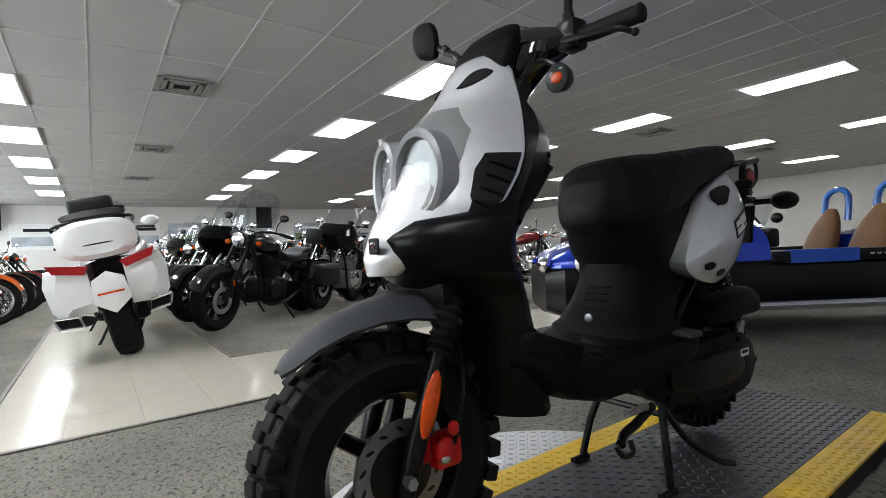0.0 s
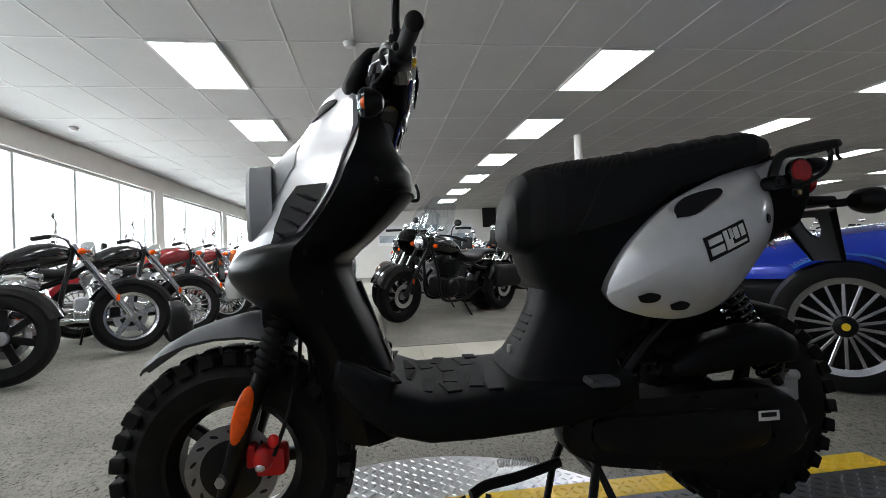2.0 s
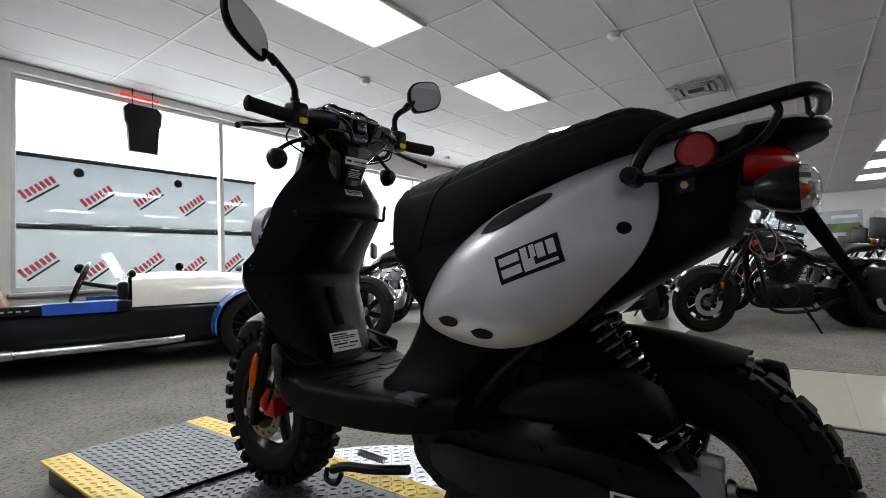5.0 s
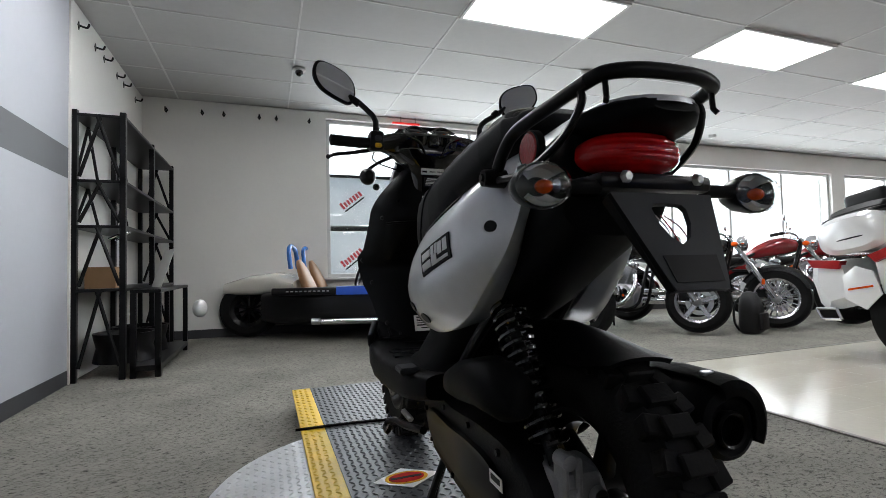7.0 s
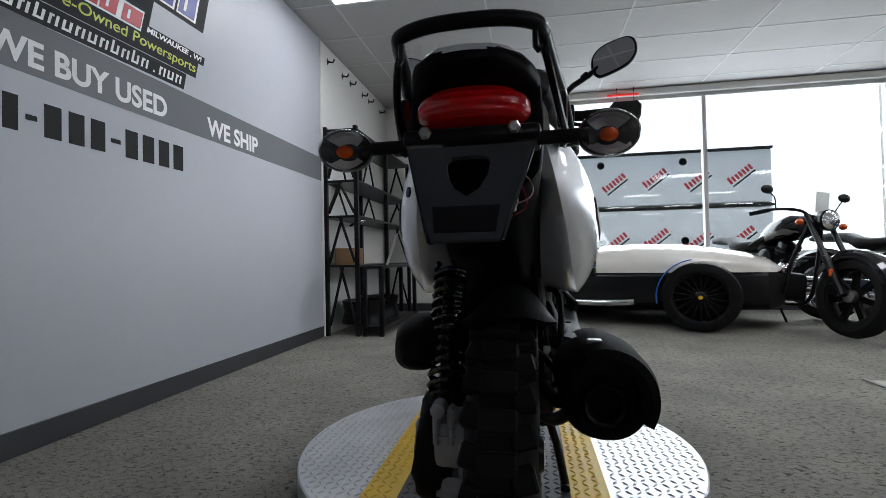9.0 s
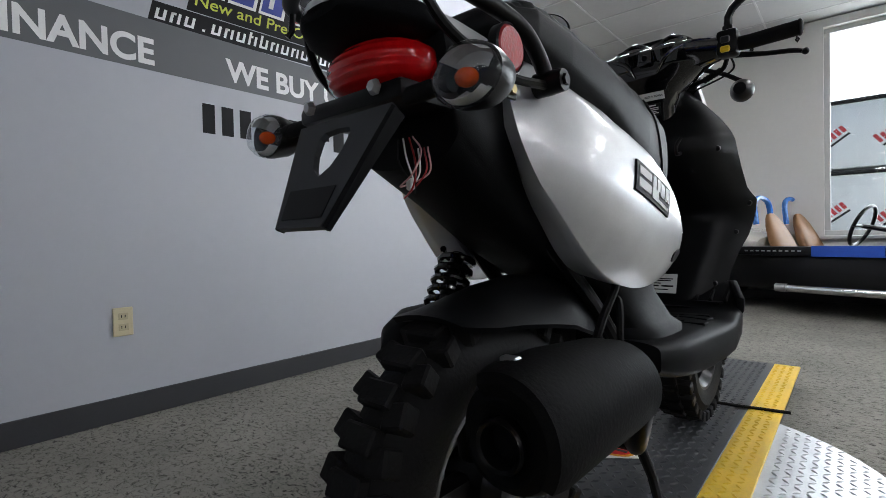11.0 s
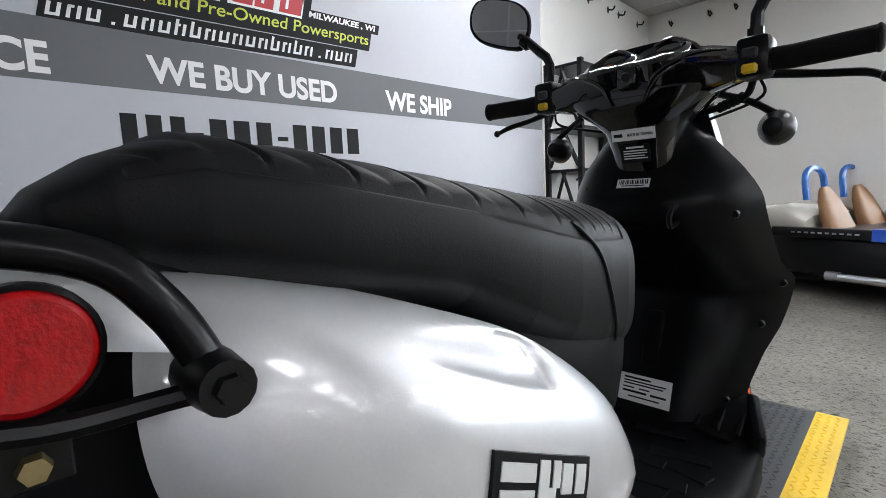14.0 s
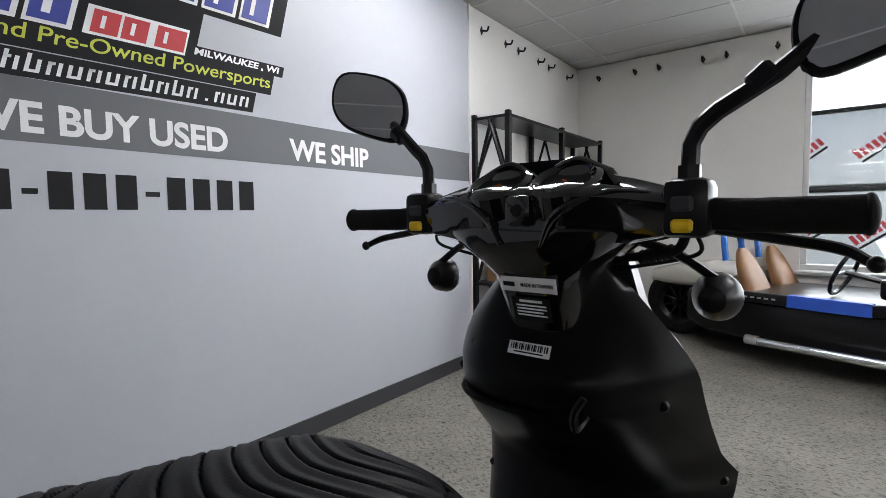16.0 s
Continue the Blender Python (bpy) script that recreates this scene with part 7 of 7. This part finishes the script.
        hp = P("head_hoop", tubebm([(0.27 * sx - 0.13, -1.97, 0.78), (0.27 * sx - 0.12, -1.99, 0.98), (0.27 * sx, -2.0, 1.04), (0.27 * sx + 0.12, -1.99, 0.98), (0.27 * sx + 0.13, -1.97, 0.78)], 0.024, seg=10), "film", label="roll hoop wrapped in blue film")
        P("headlamp", ballbm((0.36 * sx, 0.62, 0.55), 0.08, 0.05, 0.06), "chrome")
        P("wing_mirror", ballbm((0.66 * sx, -0.9, 0.8), 0.05, 0.03, 0.035), "car_black")
    bm = bmesh.new()
    rings(bm, [[(x, y, z) for x, z in super_ring(0, cz, rx, rz, 3, 24)] for y, cz, rx, rz in ((-1.92, 0.58, 0.5, 0.09), (-2.05, 0.6, 0.44, 0.11), (-2.2, 0.62, 0.3, 0.13), (-2.5, 0.6, 0.2, 0.12), (-2.8, 0.56, 0.12, 0.07))])
    P("tail_cowl", bm, paint)
    P("dash", boxbm(-0.54, 0.54, -1.0, -0.92, 0.6, 0.74, bevel=0.03, seg=2), "car_black")
    bm = bmesh.new()
    tube(bm, [(0.27 + 0.17 * math.cos(t), -1.25 + 0.06 * math.sin(t), 0.74 + 0.16 * math.sin(t)) for t in np.linspace(0, 2 * math.pi, 25)], 0.014, seg=8, smooth=False)
    tube(bm, [(0.27, -1.25, 0.74), (0.27, -1.0, 0.68)], 0.02, seg=8, smooth=False)
    tube(bm, [(0.12, -1.25, 0.74), (0.42, -1.25, 0.74)], 0.012, seg=8, smooth=False)
    P("steering_wheel", bm, "car_black")
    bm = bmesh.new()
    rings(bm, [[(x, -0.92 - 0.5 * (z - 0.75) - 0.08 * (1 - abs(x) / 0.5), z) for x in np.linspace(-0.5, 0.5, 9)] for z in (0.75, 0.98)], closed=False)
    bmesh.ops.solidify(bm, geom=bm.faces[:], thickness=0.005)
    P("windscreen", bm, "screen")
    return e


def car_pose(x, y, hx, hy):
    return Matrix.Translation((x, y, 0)) @ Matrix.Rotation(math.atan2(-hx, hy), 4, "Z")


roadster(car_pose(2.23, 4.93, 0.943, -0.334) @ Matrix.Diagonal((1.05, 1.05, 1.0, 1)), "car_white", "cream and black open three-wheeled roadster with tan seats", M["black_metal"], False)
roadster(car_pose(2.10, -1.59, 0.62, 0.78) @ Matrix.Diagonal((1.05, 1.05, 1.08, 1)), "car_blue", "deep blue open three-wheeled roadster with tan seats", M["bright_rim"], True)

# ---- black metal rack by the wall ----
rack = empty("metal_rack", Matrix.Translation((WALL_X + 0.012, 3.77, 0)), "black steel display rack with crossed braces and shelves", "rack")
P = lambda n, bm, mt="black_metal", parent=rack, label="", **k: part(n, bm, M[mt], parent, label, **k)
RW, RL, RH = 0.32, 1.95, 1.955
for x in (0.02, RW):
    for y in (0.02, RL / 2, RL):
        P("post", boxbm(x - 0.02, x + 0.02, y - 0.02, y + 0.02, 0, RH, bevel=0.003), smooth=False)
for z in (0.66, 1.12, 1.45, 1.93):
    P("shelf", boxbm(-0.0, RW + 0.02, 0, RL + 0.02, z - 0.022, z, bevel=0.003), smooth=False)
for y in (0.012, RL + 0.012):
    for z0, z1 in ((0.1, 0.64), (0.68, 1.1), (1.14, 1.43), (1.47, 1.91)):
        for a, b in ((0.05, RW / 2 + 0.02), (RW - 0.02, RW / 2)):
            P("brace", tubebm([(a, y, z0), (b, y, z1)], 0.014, seg=6, smooth=False))
for y0 in (0.06, RL / 2 + 0.04):
    for z0, z1 in ((1.14, 1.43), (1.47, 1.91)):
        P("back_brace", tubebm([(0.015, y0, z0), (0.015, y0 + 0.26, z1)], 0.012, seg=6, smooth=False))
        P("back_brace", tubebm([(0.015, y0 + 0.52, z0), (0.015, y0 + 0.26, z1)], 0.012, seg=6, smooth=False))
table = empty("rack_table", Matrix.Translation((WALL_X + 0.4, 3.76, 0)), "low black steel table in front of the rack", "table")
for x in (0.0, 0.16):
    for y in (0.02, 1.3):
        part("leg", boxbm(x - 0.02, x + 0.02, y - 0.02, y + 0.02, 0, 0.62, bevel=0.003), M["black_metal"], table, smooth=False)
part("top", boxbm(-0.02, 0.18, 0, 1.32, 0.62, 0.645, bevel=0.003), M["black_metal"], table, smooth=False)
part("lower_shelf", boxbm(-0.02, 0.18, 0, 1.32, 0.05, 0.09, bevel=0.003), M["black_metal"], table, smooth=False)
for y in (4.12, 4.62):
    rim = thing("loose_wheel_rim", lathebm([(0.2, -0.11), (0.215, -0.11), (0.205, -0.06), (0.19, 0.0), (0.205, 0.06), (0.215, 0.11), (0.2, 0.11), (0.175, 0.0)], Matrix.Translation((WALL_X + 0.27, y, 0.2)) @ Matrix.Rotation(radians(90), 4, "Y"), seg=36, close=True), M["black_metal"], "black motorcycle wheel rim lying on the table's lower shelf", "wheel rim", "loose rims")
thing("chrome_bracket", tubebm([(WALL_X + 0.2, 3.95, 1.03), (WALL_X + 0.3, 3.97, 1.08), (WALL_X + 0.3, 4.1, 1.09), (WALL_X + 0.2, 4.12, 1.03)], 0.01, seg=8), M["chrome"], "small chrome bracket lying on the rack shelf", "bracket")
thing("cardboard_box", boxbm(WALL_X + 0.06, WALL_X + 0.26, 3.9, 4.15, 0.645, 0.82, bevel=0.006), mat("cardboard", (0.3, 0.18, 0.09), 0.8, 0, 0.1, 8), "brown cardboard box on the rack", "box")
board_ = empty("price_board", Matrix.Translation((WALL_X + 0.43, 4.42, 0.645)) @ Matrix.Rotation(radians(20), 4, "Z") @ Matrix.Rotation(radians(18), 4, "Y"), "white printed notice board leaning on the table", "notice board")
part("sheet", boxbm(-0.006, 0.0, -0.2, 0.2, 0, 0.34), M["white_label"], board_, smooth=False)
for k in range(5):
    part("text_bar", boxbm(0.0, 0.001, -0.17, -0.02, 0.05 + 0.055 * k, 0.07 + 0.055 * k), M["ink"], board_, smooth=False)
    part("text_bar", boxbm(0.0, 0.001, 0.03, 0.17, 0.05 + 0.055 * k, 0.07 + 0.055 * k), M["ink"], board_, smooth=False)
bag = thing("plastic_bag", ballbm((-0.75, 5.15, 0.4), 0.07, 0.1, 0.09), M["white_label"], "white plastic bag beside the table", "bag")
pack = empty("backpack", pose(4.66, 3.33, 0, 0, 0, 20), "black fabric backpack standing on the floor", "backpack")
bm = bmesh.new()
rings(bm, [[(x, y, z) for x, y in super_ring(0, dy, rx, ry, 3.0, 24)] for z, dy, rx, ry in ((0.0, 0, 0.12, 0.07), (0.02, 0, 0.15, 0.095), (0.12, -0.005, 0.16, 0.105), (0.26, 0, 0.15, 0.1), (0.36, 0.01, 0.13, 0.08), (0.42, 0.02, 0.08, 0.05), (0.435, 0.02, 0.03, 0.02))])
part("body", bm, M["leather"], pack)
part("front_pocket", boxbm(-0.1, 0.1, -0.135, -0.09, 0.04, 0.22, bevel=0.02, seg=2), M["leather"], pack)
part("carry_loop", tubebm([(-0.04, 0.04, 0.415), (-0.03, 0.045, 0.46), (0.03, 0.045, 0.46), (0.04, 0.04, 0.415)], 0.008, seg=8), M["leather"], pack)
for sx in (-1, 1):
    part("strap", tubebm([(0.07 * sx, 0.07, 0.38), (0.09 * sx, 0.13, 0.28), (0.1 * sx, 0.13, 0.12), (0.12 * sx, 0.08, 0.03)], 0.012, seg=8), M["leather"], pack)

# coat hooks with diamond plates along the top of both walls
def wall_hook(m):
    e = empty("wall_hook", m, "black diamond-shaped wall hook", "hook", "wall hooks")
    part("plate", platebm([(0, -0.035), (0.022, 0), (0, 0.035), (-0.022, 0)], 0, 0.005, "y"), M["black_metal"], e, smooth=False)
    part("prong", tubebm([(0, -0.004, 0), (0, -0.05, -0.01), (0, -0.065, 0.02)], 0.008, seg=8), M["black_metal"], e)
    return e
hk = wall_hook(Matrix.Translation((-1.185, WIN_Y - 0.006, 2.65)))
for x in (-0.807, -0.575, -0.178, 0.02, 0.414):
    copy_thing(hk, Matrix.Translation((x, WIN_Y - 0.006, 2.65)))
for y in (3.95, 4.33, 4.56, 4.95, 5.18, 5.63):
    copy_thing(hk, Matrix.Translation((WALL_X + 0.006, y, 2.645)) @ Matrix.Rotation(radians(90), 4, "Z"))

# ---- printing on the west wall ----
M["print_white"] = mat("white_print", (0.8, 0.8, 0.8), 0.45)
M["print_dark"] = mat("charcoal_print", (0.016, 0.0165, 0.018), 0.6, spec=0.15)
M["print_blue"] = mat("blue_print", (0.03, 0.05, 0.3), 0.45)
M["print_red"] = mat("red_print", (0.55, 0.03, 0.04), 0.45)
M["print_lime"] = mat("lime_print", (0.55, 0.6, 0.06), 0.45)
WX = WALL_X + 0.0078


def on_wall(bm, y, z, x=WX):
    """Turns letters so that they read along the west wall."""
    bmesh.ops.transform(bm, matrix=Matrix.Translation((x, y, z)) @ Matrix.Rotation(radians(90), 4, "Z") @ Matrix.Rotation(radians(90), 4, "X"), verts=bm.verts)
    return bm


def wall_words(body, y0, y1, z, h, material, label_, x=WX, shear=0.0):
    bm = text_mesh(body, 1.0, 0.0, shear=shear, bold=0.03 if body.isupper() else 0.008)
    xs, ys = [v.co.x for v in bm.verts], [v.co.y for v in bm.verts]
    sx, sy = (y1 - y0) / (max(xs) - min(xs)), h / (max(ys) - min(ys))
    bmesh.ops.transform(bm, matrix=Matrix.Diagonal((sx, sy, 1, 1)) @ Matrix.Translation((-min(xs), -min(ys), 0)), verts=bm.verts)
    bmesh.ops.solidify(bm, geom=bm.faces[:], thickness=0.0008)
    return thing("wall_lettering", on_wall(bm, y0, z, x), material, label_, "lettering", "wall lettering", smooth=False)


wall_words("WE BUY USED", 0.915, 1.8, 1.477, 0.11, M["print_white"], "white words WE BUY USED on the grey wall band")
wall_words("WE SHIP", 2.128, 2.68, 1.472, 0.113, M["print_white"], "white words WE SHIP on the grey wall band")
wall_words("WE FINANCE", -0.2, 0.608, 1.468, 0.113, M["print_white"], "white words WE FINANCE on the grey wall band")


def wall_bars(name, cells, material, label_, cat, x=WX - 0.0015):
    e = empty(name, Matrix(), label_, cat)
    for k, (y0, y1, z0, z1) in enumerate(cells):
        part("bar", boxbm(x, x + 0.0012, y0, y1, z0, z1), material, e, smooth=False)
    return e


cells = []
for y0, y1, n in ((0.785, 1.05, 3), (1.118, 1.432, 3), (1.513, 1.935, 4)):
    for k in range(n):
        cells.append((y0 + (y1 - y0) * k / n + 0.016, y0 + (y1 - y0) * (k + 1) / n - 0.016, 1.217, 1.352))
cells += [(1.062, 1.106, 1.27, 1.29), (1.446, 1.5, 1.27, 1.29)]
wall_bars("number_print", cells, M["print_dark"], "row of dark printed bars below the band", "wall print")
# company print above the band: coloured panels with bars
sign = empty("wall_logo", Matrix.Translation((0, 0, 0)), "large blue, red and lime company print on the wall", "wall print")


def slant(name, y0, y1, z0, z1, material, x, lean=0.25, rise=0.02):
    """A leaning panel of the print, on a line that climbs slightly to the right."""
    d = (z1 - z0) * lean
    q = lambda y, z: (y, z + rise * (y - 1.3))
    return part(name, platebm([q(y0, z0), q(y1, z0), q(y1 + d, z1), q(y0 + d, z1)], x, x + 0.0009, "x"), material, sign, smooth=False)


X0 = WALL_X + 0.0062
# address line: white bars on a dark lozenge
slant("outline", 0.585, 1.93, 1.668, 1.762, M["print_dark"], X0)
for k in range(22):
    if k not in (3, 18):
        y, tall = 0.612 + 0.0595 * k, k in (7, 8, 14, 16)
        slant("letter_bar", y, y + 0.012, 1.688, 1.752 if tall else 1.735, M["print_white"], X0 + 0.001)
        slant("letter_bar", y + 0.03, y + 0.042, 1.688, 1.735, M["print_white"], X0 + 0.001)
        slant("letter_bar", y + 0.012, y + 0.03, 1.725 if k % 2 else 1.688, 1.735 if k % 2 else 1.698, M["print_white"], X0 + 0.001)
    else:
        slant("letter_bar", 0.632 + 0.0595 * k, 0.644 + 0.0595 * k, 1.688, 1.698, M["print_white"], X0 + 0.001)
slant("outline", 0.745, 2.03, 1.766, 1.866, M["print_dark"], X0 + 0.0002)
lime = wall_words("New and Pre-Owned Powersports", 0.782, 2.03, 1.78, 0.072, M["print_lime"], "lime words New and Pre-Owned Powersports on the wall print", X0 + 0.0014, 0.15)
slant("outline", 1.6, 2.1, 1.862, 1.915, M["print_dark"], X0 + 0.0001)
town = wall_words("MILWAUKEE , WI", 1.665, 2.085, 1.872, 0.036, M["print_white"], "white words MILWAUKEE , WI on the wall print", X0 + 0.0014, 0.2)
for ob in (lime, town):
    for v in ob.data.vertices:
        v.co.z += 0.02 * (v.co.y - 1.3)
# upper lines of the company print: slanted blue and red panels outlined in white on charcoal
slant("outline", 0.4, 1.66, 1.835, 2.08, M["print_dark"], X0 - 0.0001)
for k in range(5):
    y = 0.47 + 0.155 * k
    slant("letter_rim", y, y + 0.14, 1.86, 2.055, M["print_white"], X0 + 0.001)
    slant("letter_bar", y + 0.014, y + 0.126, 1.874, 2.041, M["print_blue"], X0 + 0.002)
    slant("letter_gap", y + 0.055, y + 0.08, 1.9, 1.945 if k % 2 else 1.97, M["print_white"], X0 + 0.003)
slant("red_rim", 1.262, 1.625, 1.862, 1.972, M["print_white"], X0 + 0.001)
for k in range(3):
    y = 1.285 + 0.1 * k + 0.02 * (k == 2)
    slant("letter_bar", y, y + (0.09 if k < 2 else 0.115), 1.872, 1.96, M["print_red"], X0 + 0.002)
    slant("letter_gap", y + 0.034, y + 0.048, 1.892, 1.94, M["print_white"], X0 + 0.003)
slant("outline", 0.45, 2.1, 2.06, 2.3, M["print_dark"], X0 - 0.0002)
for k in range(9):
    y = 0.5 + 0.172 * k
    slant("letter_rim", y, y + 0.155, 2.085, 2.25, M["print_white"], X0 + 0.001)
    slant("letter_bar", y + 0.013, y + 0.142, 2.097, 2.238, M["print_blue"], X0 + 0.002)
    slant("letter_gap", y + 0.055, y + 0.075, 2.12, 2.165 if k % 2 else 2.2, M["print_white"], X0 + 0.003)
slant("top_line", 0.5, 2.06, 2.265, 2.28, M["print_white"], X0 + 0.001)
outlet = empty("wall_outlet", Matrix.Translation((WALL_X + 0.006, 0.458, 0.401)), "ivory double wall outlet", "outlet")
part("cover", boxbm(0, 0.006, -0.036, 0.036, -0.058, 0.058, bevel=0.003), mat("ivory_plastic", (0.62, 0.55, 0.36), 0.4), outlet, smooth=False)
for z in (-0.022, 0.022):
    part("socket", boxbm(0.006, 0.008, -0.017, 0.017, z - 0.014, z + 0.014, bevel=0.002), mat("ivory_socket", (0.5, 0.44, 0.28), 0.4), outlet, smooth=False)
    part("slot", boxbm(0.008, 0.0086, -0.008, -0.005, z - 0.005, z + 0.006), M["ink"], outlet, smooth=False)
    part("slot", boxbm(0.008, 0.0086, 0.005, 0.008, z - 0.005, z + 0.006), M["ink"], outlet, smooth=False)

# ---- ceiling fittings ----
M["vent"] = mat("vent_metal", (0.3, 0.29, 0.27), 0.6, 0.2, 0.1, 10)


def ceiling_vent(x, y):
    e = empty("ceiling_vent", Matrix.Translation((x, y, CEIL)), "square louvred ceiling air vent", "air vent", "ceiling vents")
    part("backing", boxbm(-0.2, 0.2, -0.2, 0.2, -0.004, 0.004), M["ink"], e, smooth=False)
    bm = bmesh.new()
    for k, a in enumerate((0.28, 0.2, 0.13)):
        for s in ((-a, a, -a, -a + 0.04), (-a, a, a - 0.04, a), (-a, -a + 0.04, -a, a), (a - 0.04, a, -a, a)):
            box(bm, *s, -0.014 - 0.003 * k, -0.005)
    part("frame", bm, M["vent"], e, smooth=False)
    return e


v = ceiling_vent(5.88, 1.12)
for x, y in ((9.6, 1.1), (13.2, 1.07), (4.6, -6.65), (4.5, -11.0)):
    copy_thing(v, Matrix.Translation((x, y, CEIL)))
sm = empty("smoke_detector", Matrix.Translation((3.8, 1.44, CEIL)), "small white ceiling smoke detector", "smoke detector", "smoke detectors")
part("body", lathebm([(0.001, -0.045), (0.04, -0.042), (0.055, -0.02), (0.06, 0.0)], Matrix.Rotation(radians(-90), 4, "Y"), seg=24), M["t_bar"], sm)
copy_thing(sm, Matrix.Translation((3.08, 3.85, CEIL)))
copy_thing(sm, Matrix.Translation((6.66, 5.4, CEIL)))
cam_dome = empty("security_camera", Matrix.Translation((0.215, 4.65, CEIL)), "small white dome security camera on the ceiling", "security camera")
part("base", lathebm([(0.06, -0.02), (0.065, 0.0)], Matrix.Rotation(radians(-90), 4, "Y"), seg=24), M["t_bar"], cam_dome)
part("dome", ballbm((0, 0, -0.035), 0.04, 0.04, 0.04), M["gloss"], cam_dome)
thing("steel_column", lathebm([(0.07, 0), (0.07, CEIL)], Matrix.Translation((7.3, -2.3, 0)) @ Matrix.Rotation(radians(-90), 4, "Y"), seg=20), M["white_wall"], "white round steel column among the motorcycles", "column")

# ---- outside: wrapped crates, sky ----
M["wrap"] = mat("white_wrapping_sheet", (0.82, 0.85, 0.87), 0.4, 0.0, 0.06, 5, 0.6, 12)
M["backdrop"] = glow("white_overcast", (0.97, 0.99, 1.0), 2.2)
thing("backdrop", boxbm(-150, 600, 60, 60.1, -2, 160), M["backdrop"], "bright white overcast sky beyond the yard", "sky", kind="structure", smooth=False)
for k, (x0, x1, z0, z1) in enumerate(((0.1, 4.15, 0.45, 1.4), (0.1, 4.15, 1.47, 2.28))):
    e = empty("shipping_crate", Matrix.Translation((0, 7.65, 0)), "long crate wrapped in white sheet with red print bars", "crate", "shipping crates")
    part("wrap", boxbm(x0, x1, 0, 1.2, z0, z1, bevel=0.03, seg=2), M["wrap"], e)
    for i in range(6):
        a = Matrix.Translation((x0 + 0.5 + 0.62 * i, -0.002, (z0 + z1) / 2 - 0.02 + 0.05 * (i % 2))) @ Matrix.Rotation(radians(-38), 4, "Y")
        for j in range(7):
            part("red_print_bar", boxbm(-0.2 + 0.06 * j, -0.16 + 0.06 * j, -0.002, 0.0, -0.045, 0.045 if j else 0.07, m=a), M["print_red"], e, smooth=False)
        part("dark_print_bar", boxbm(-0.2, 0.2, -0.002, 0.0, -0.1, -0.075, m=a), M["print_dark"], e, smooth=False)
        part("mark", platebm(super_ring(x0 + 0.3 + 1.24 * (i % 3), z1 - 0.14 if k else z0 + 0.45, 0.06, 0.06, 2, 12), -0.003, 0.0, "y"), M["print_dark"], e, smooth=False)
    part("strap", boxbm(x0 - 0.01, x1 + 0.01, -0.02, 1.22, z1 + 0.005, z1 + 0.04), M["ink"], e, smooth=False)
    part("pallet", boxbm(x0, x1, 0.05, 1.15, -0.06 if k == 0 else z0 - 0.06, z0 - 0.004), M["base"], e, smooth=False)

# ---- far wall: posters and banners ----
def poster(x, y, z, w, h, colours, facing_x=True):
    e = empty("wall_poster", Matrix.Translation((FAR_X - 0.012, y, z)), "large framed picture poster on the far wall", "poster", "wall posters")
    part("board", boxbm(-0.006, 0.0, -w / 2, w / 2, -h / 2, h / 2), colours[0], e, smooth=False)
    part("band", boxbm(-0.009, -0.0065, -w * 0.45, w * 0.45, -h * 0.35, 0.0), colours[1], e, smooth=False)
    part("title_bar", boxbm(-0.009, -0.0065, -w * 0.4, w * 0.2, h * 0.2, h * 0.32), colours[2], e, smooth=False)
M["poster_green"] = mat("poster_green", (0.1, 0.16, 0.05), 0.5, 0, 0.5, 3)
M["poster_sky"] = mat("poster_sky", (0.4, 0.45, 0.5), 0.5, 0, 0.3, 2)
for y, a in ((3.6, 0), (2.2, 1), (0.6, 0), (-0.8, 1), (-2.4, 0), (-5.5, 1), (-8.0, 0)):
    poster(0, y, 1.75, 1.15, 0.85, (M["poster_sky"], M["poster_green"], M["print_white"]) if a else (M["print_white"], M["poster_sky"], M["print_dark"]))
for y in (4.6, 1.4, -3.6):
    thing("hanging_banner", boxbm(FAR_X - 0.4, FAR_X - 0.38, y - 0.3, y + 0.3, 1.95, CEIL), M["ink"], "small black hanging banner with a white mark", "banner", "hanging banners", smooth=False)
red_sign = empty("red_sign_wall", Matrix.Translation((15.5, -8.6, 0)), "tall red display panel with white bars", "display panel")
part("panel", boxbm(-0.05, 0.05, -0.9, 0.9, 0, 2.1), M["print_red"], red_sign, smooth=False)
for y, z in ((-0.6, 1.6), (0.0, 1.7), (0.55, 1.5)):
    part("picture", boxbm(-0.06, -0.051, y - 0.18, y + 0.18, z - 0.25, z + 0.25), M["print_white"], red_sign, smooth=False)


# black sign hung in the window's head, with a red lamp above it
sign = empty("hanging_sign", Matrix.Translation((1.7, 5.86, 0.33)), "black rounded sign box hanging in the window with a red lamp", "sign")
part("sign_board", platebm([(-0.14, 1.78), (0.14, 1.78), (0.15, 2.06), (0.18, 2.1), (0.19, 2.24), (0.14, 2.29), (-0.14, 2.29), (-0.19, 2.24), (-0.18, 2.1), (-0.15, 2.06)], -0.02, 0.02, "y", bevel=0.006), M["ink"], sign)
for x in (-0.1, 0.1):
    part("cord", tubebm([(x, 0, 2.28), (x, 0, CEIL - 0.325)], 0.004, seg=6, smooth=False), M["black_metal"], sign)
M["red_glow"] = glow("red_sign_lamp", (1.0, 0.03, 0.02), 0.5)
part("red_lamp", boxbm(-0.22, 0.16, -0.015, 0.015, 2.36, 2.385, bevel=0.005), M["red_glow"], sign, "red glowing strip")
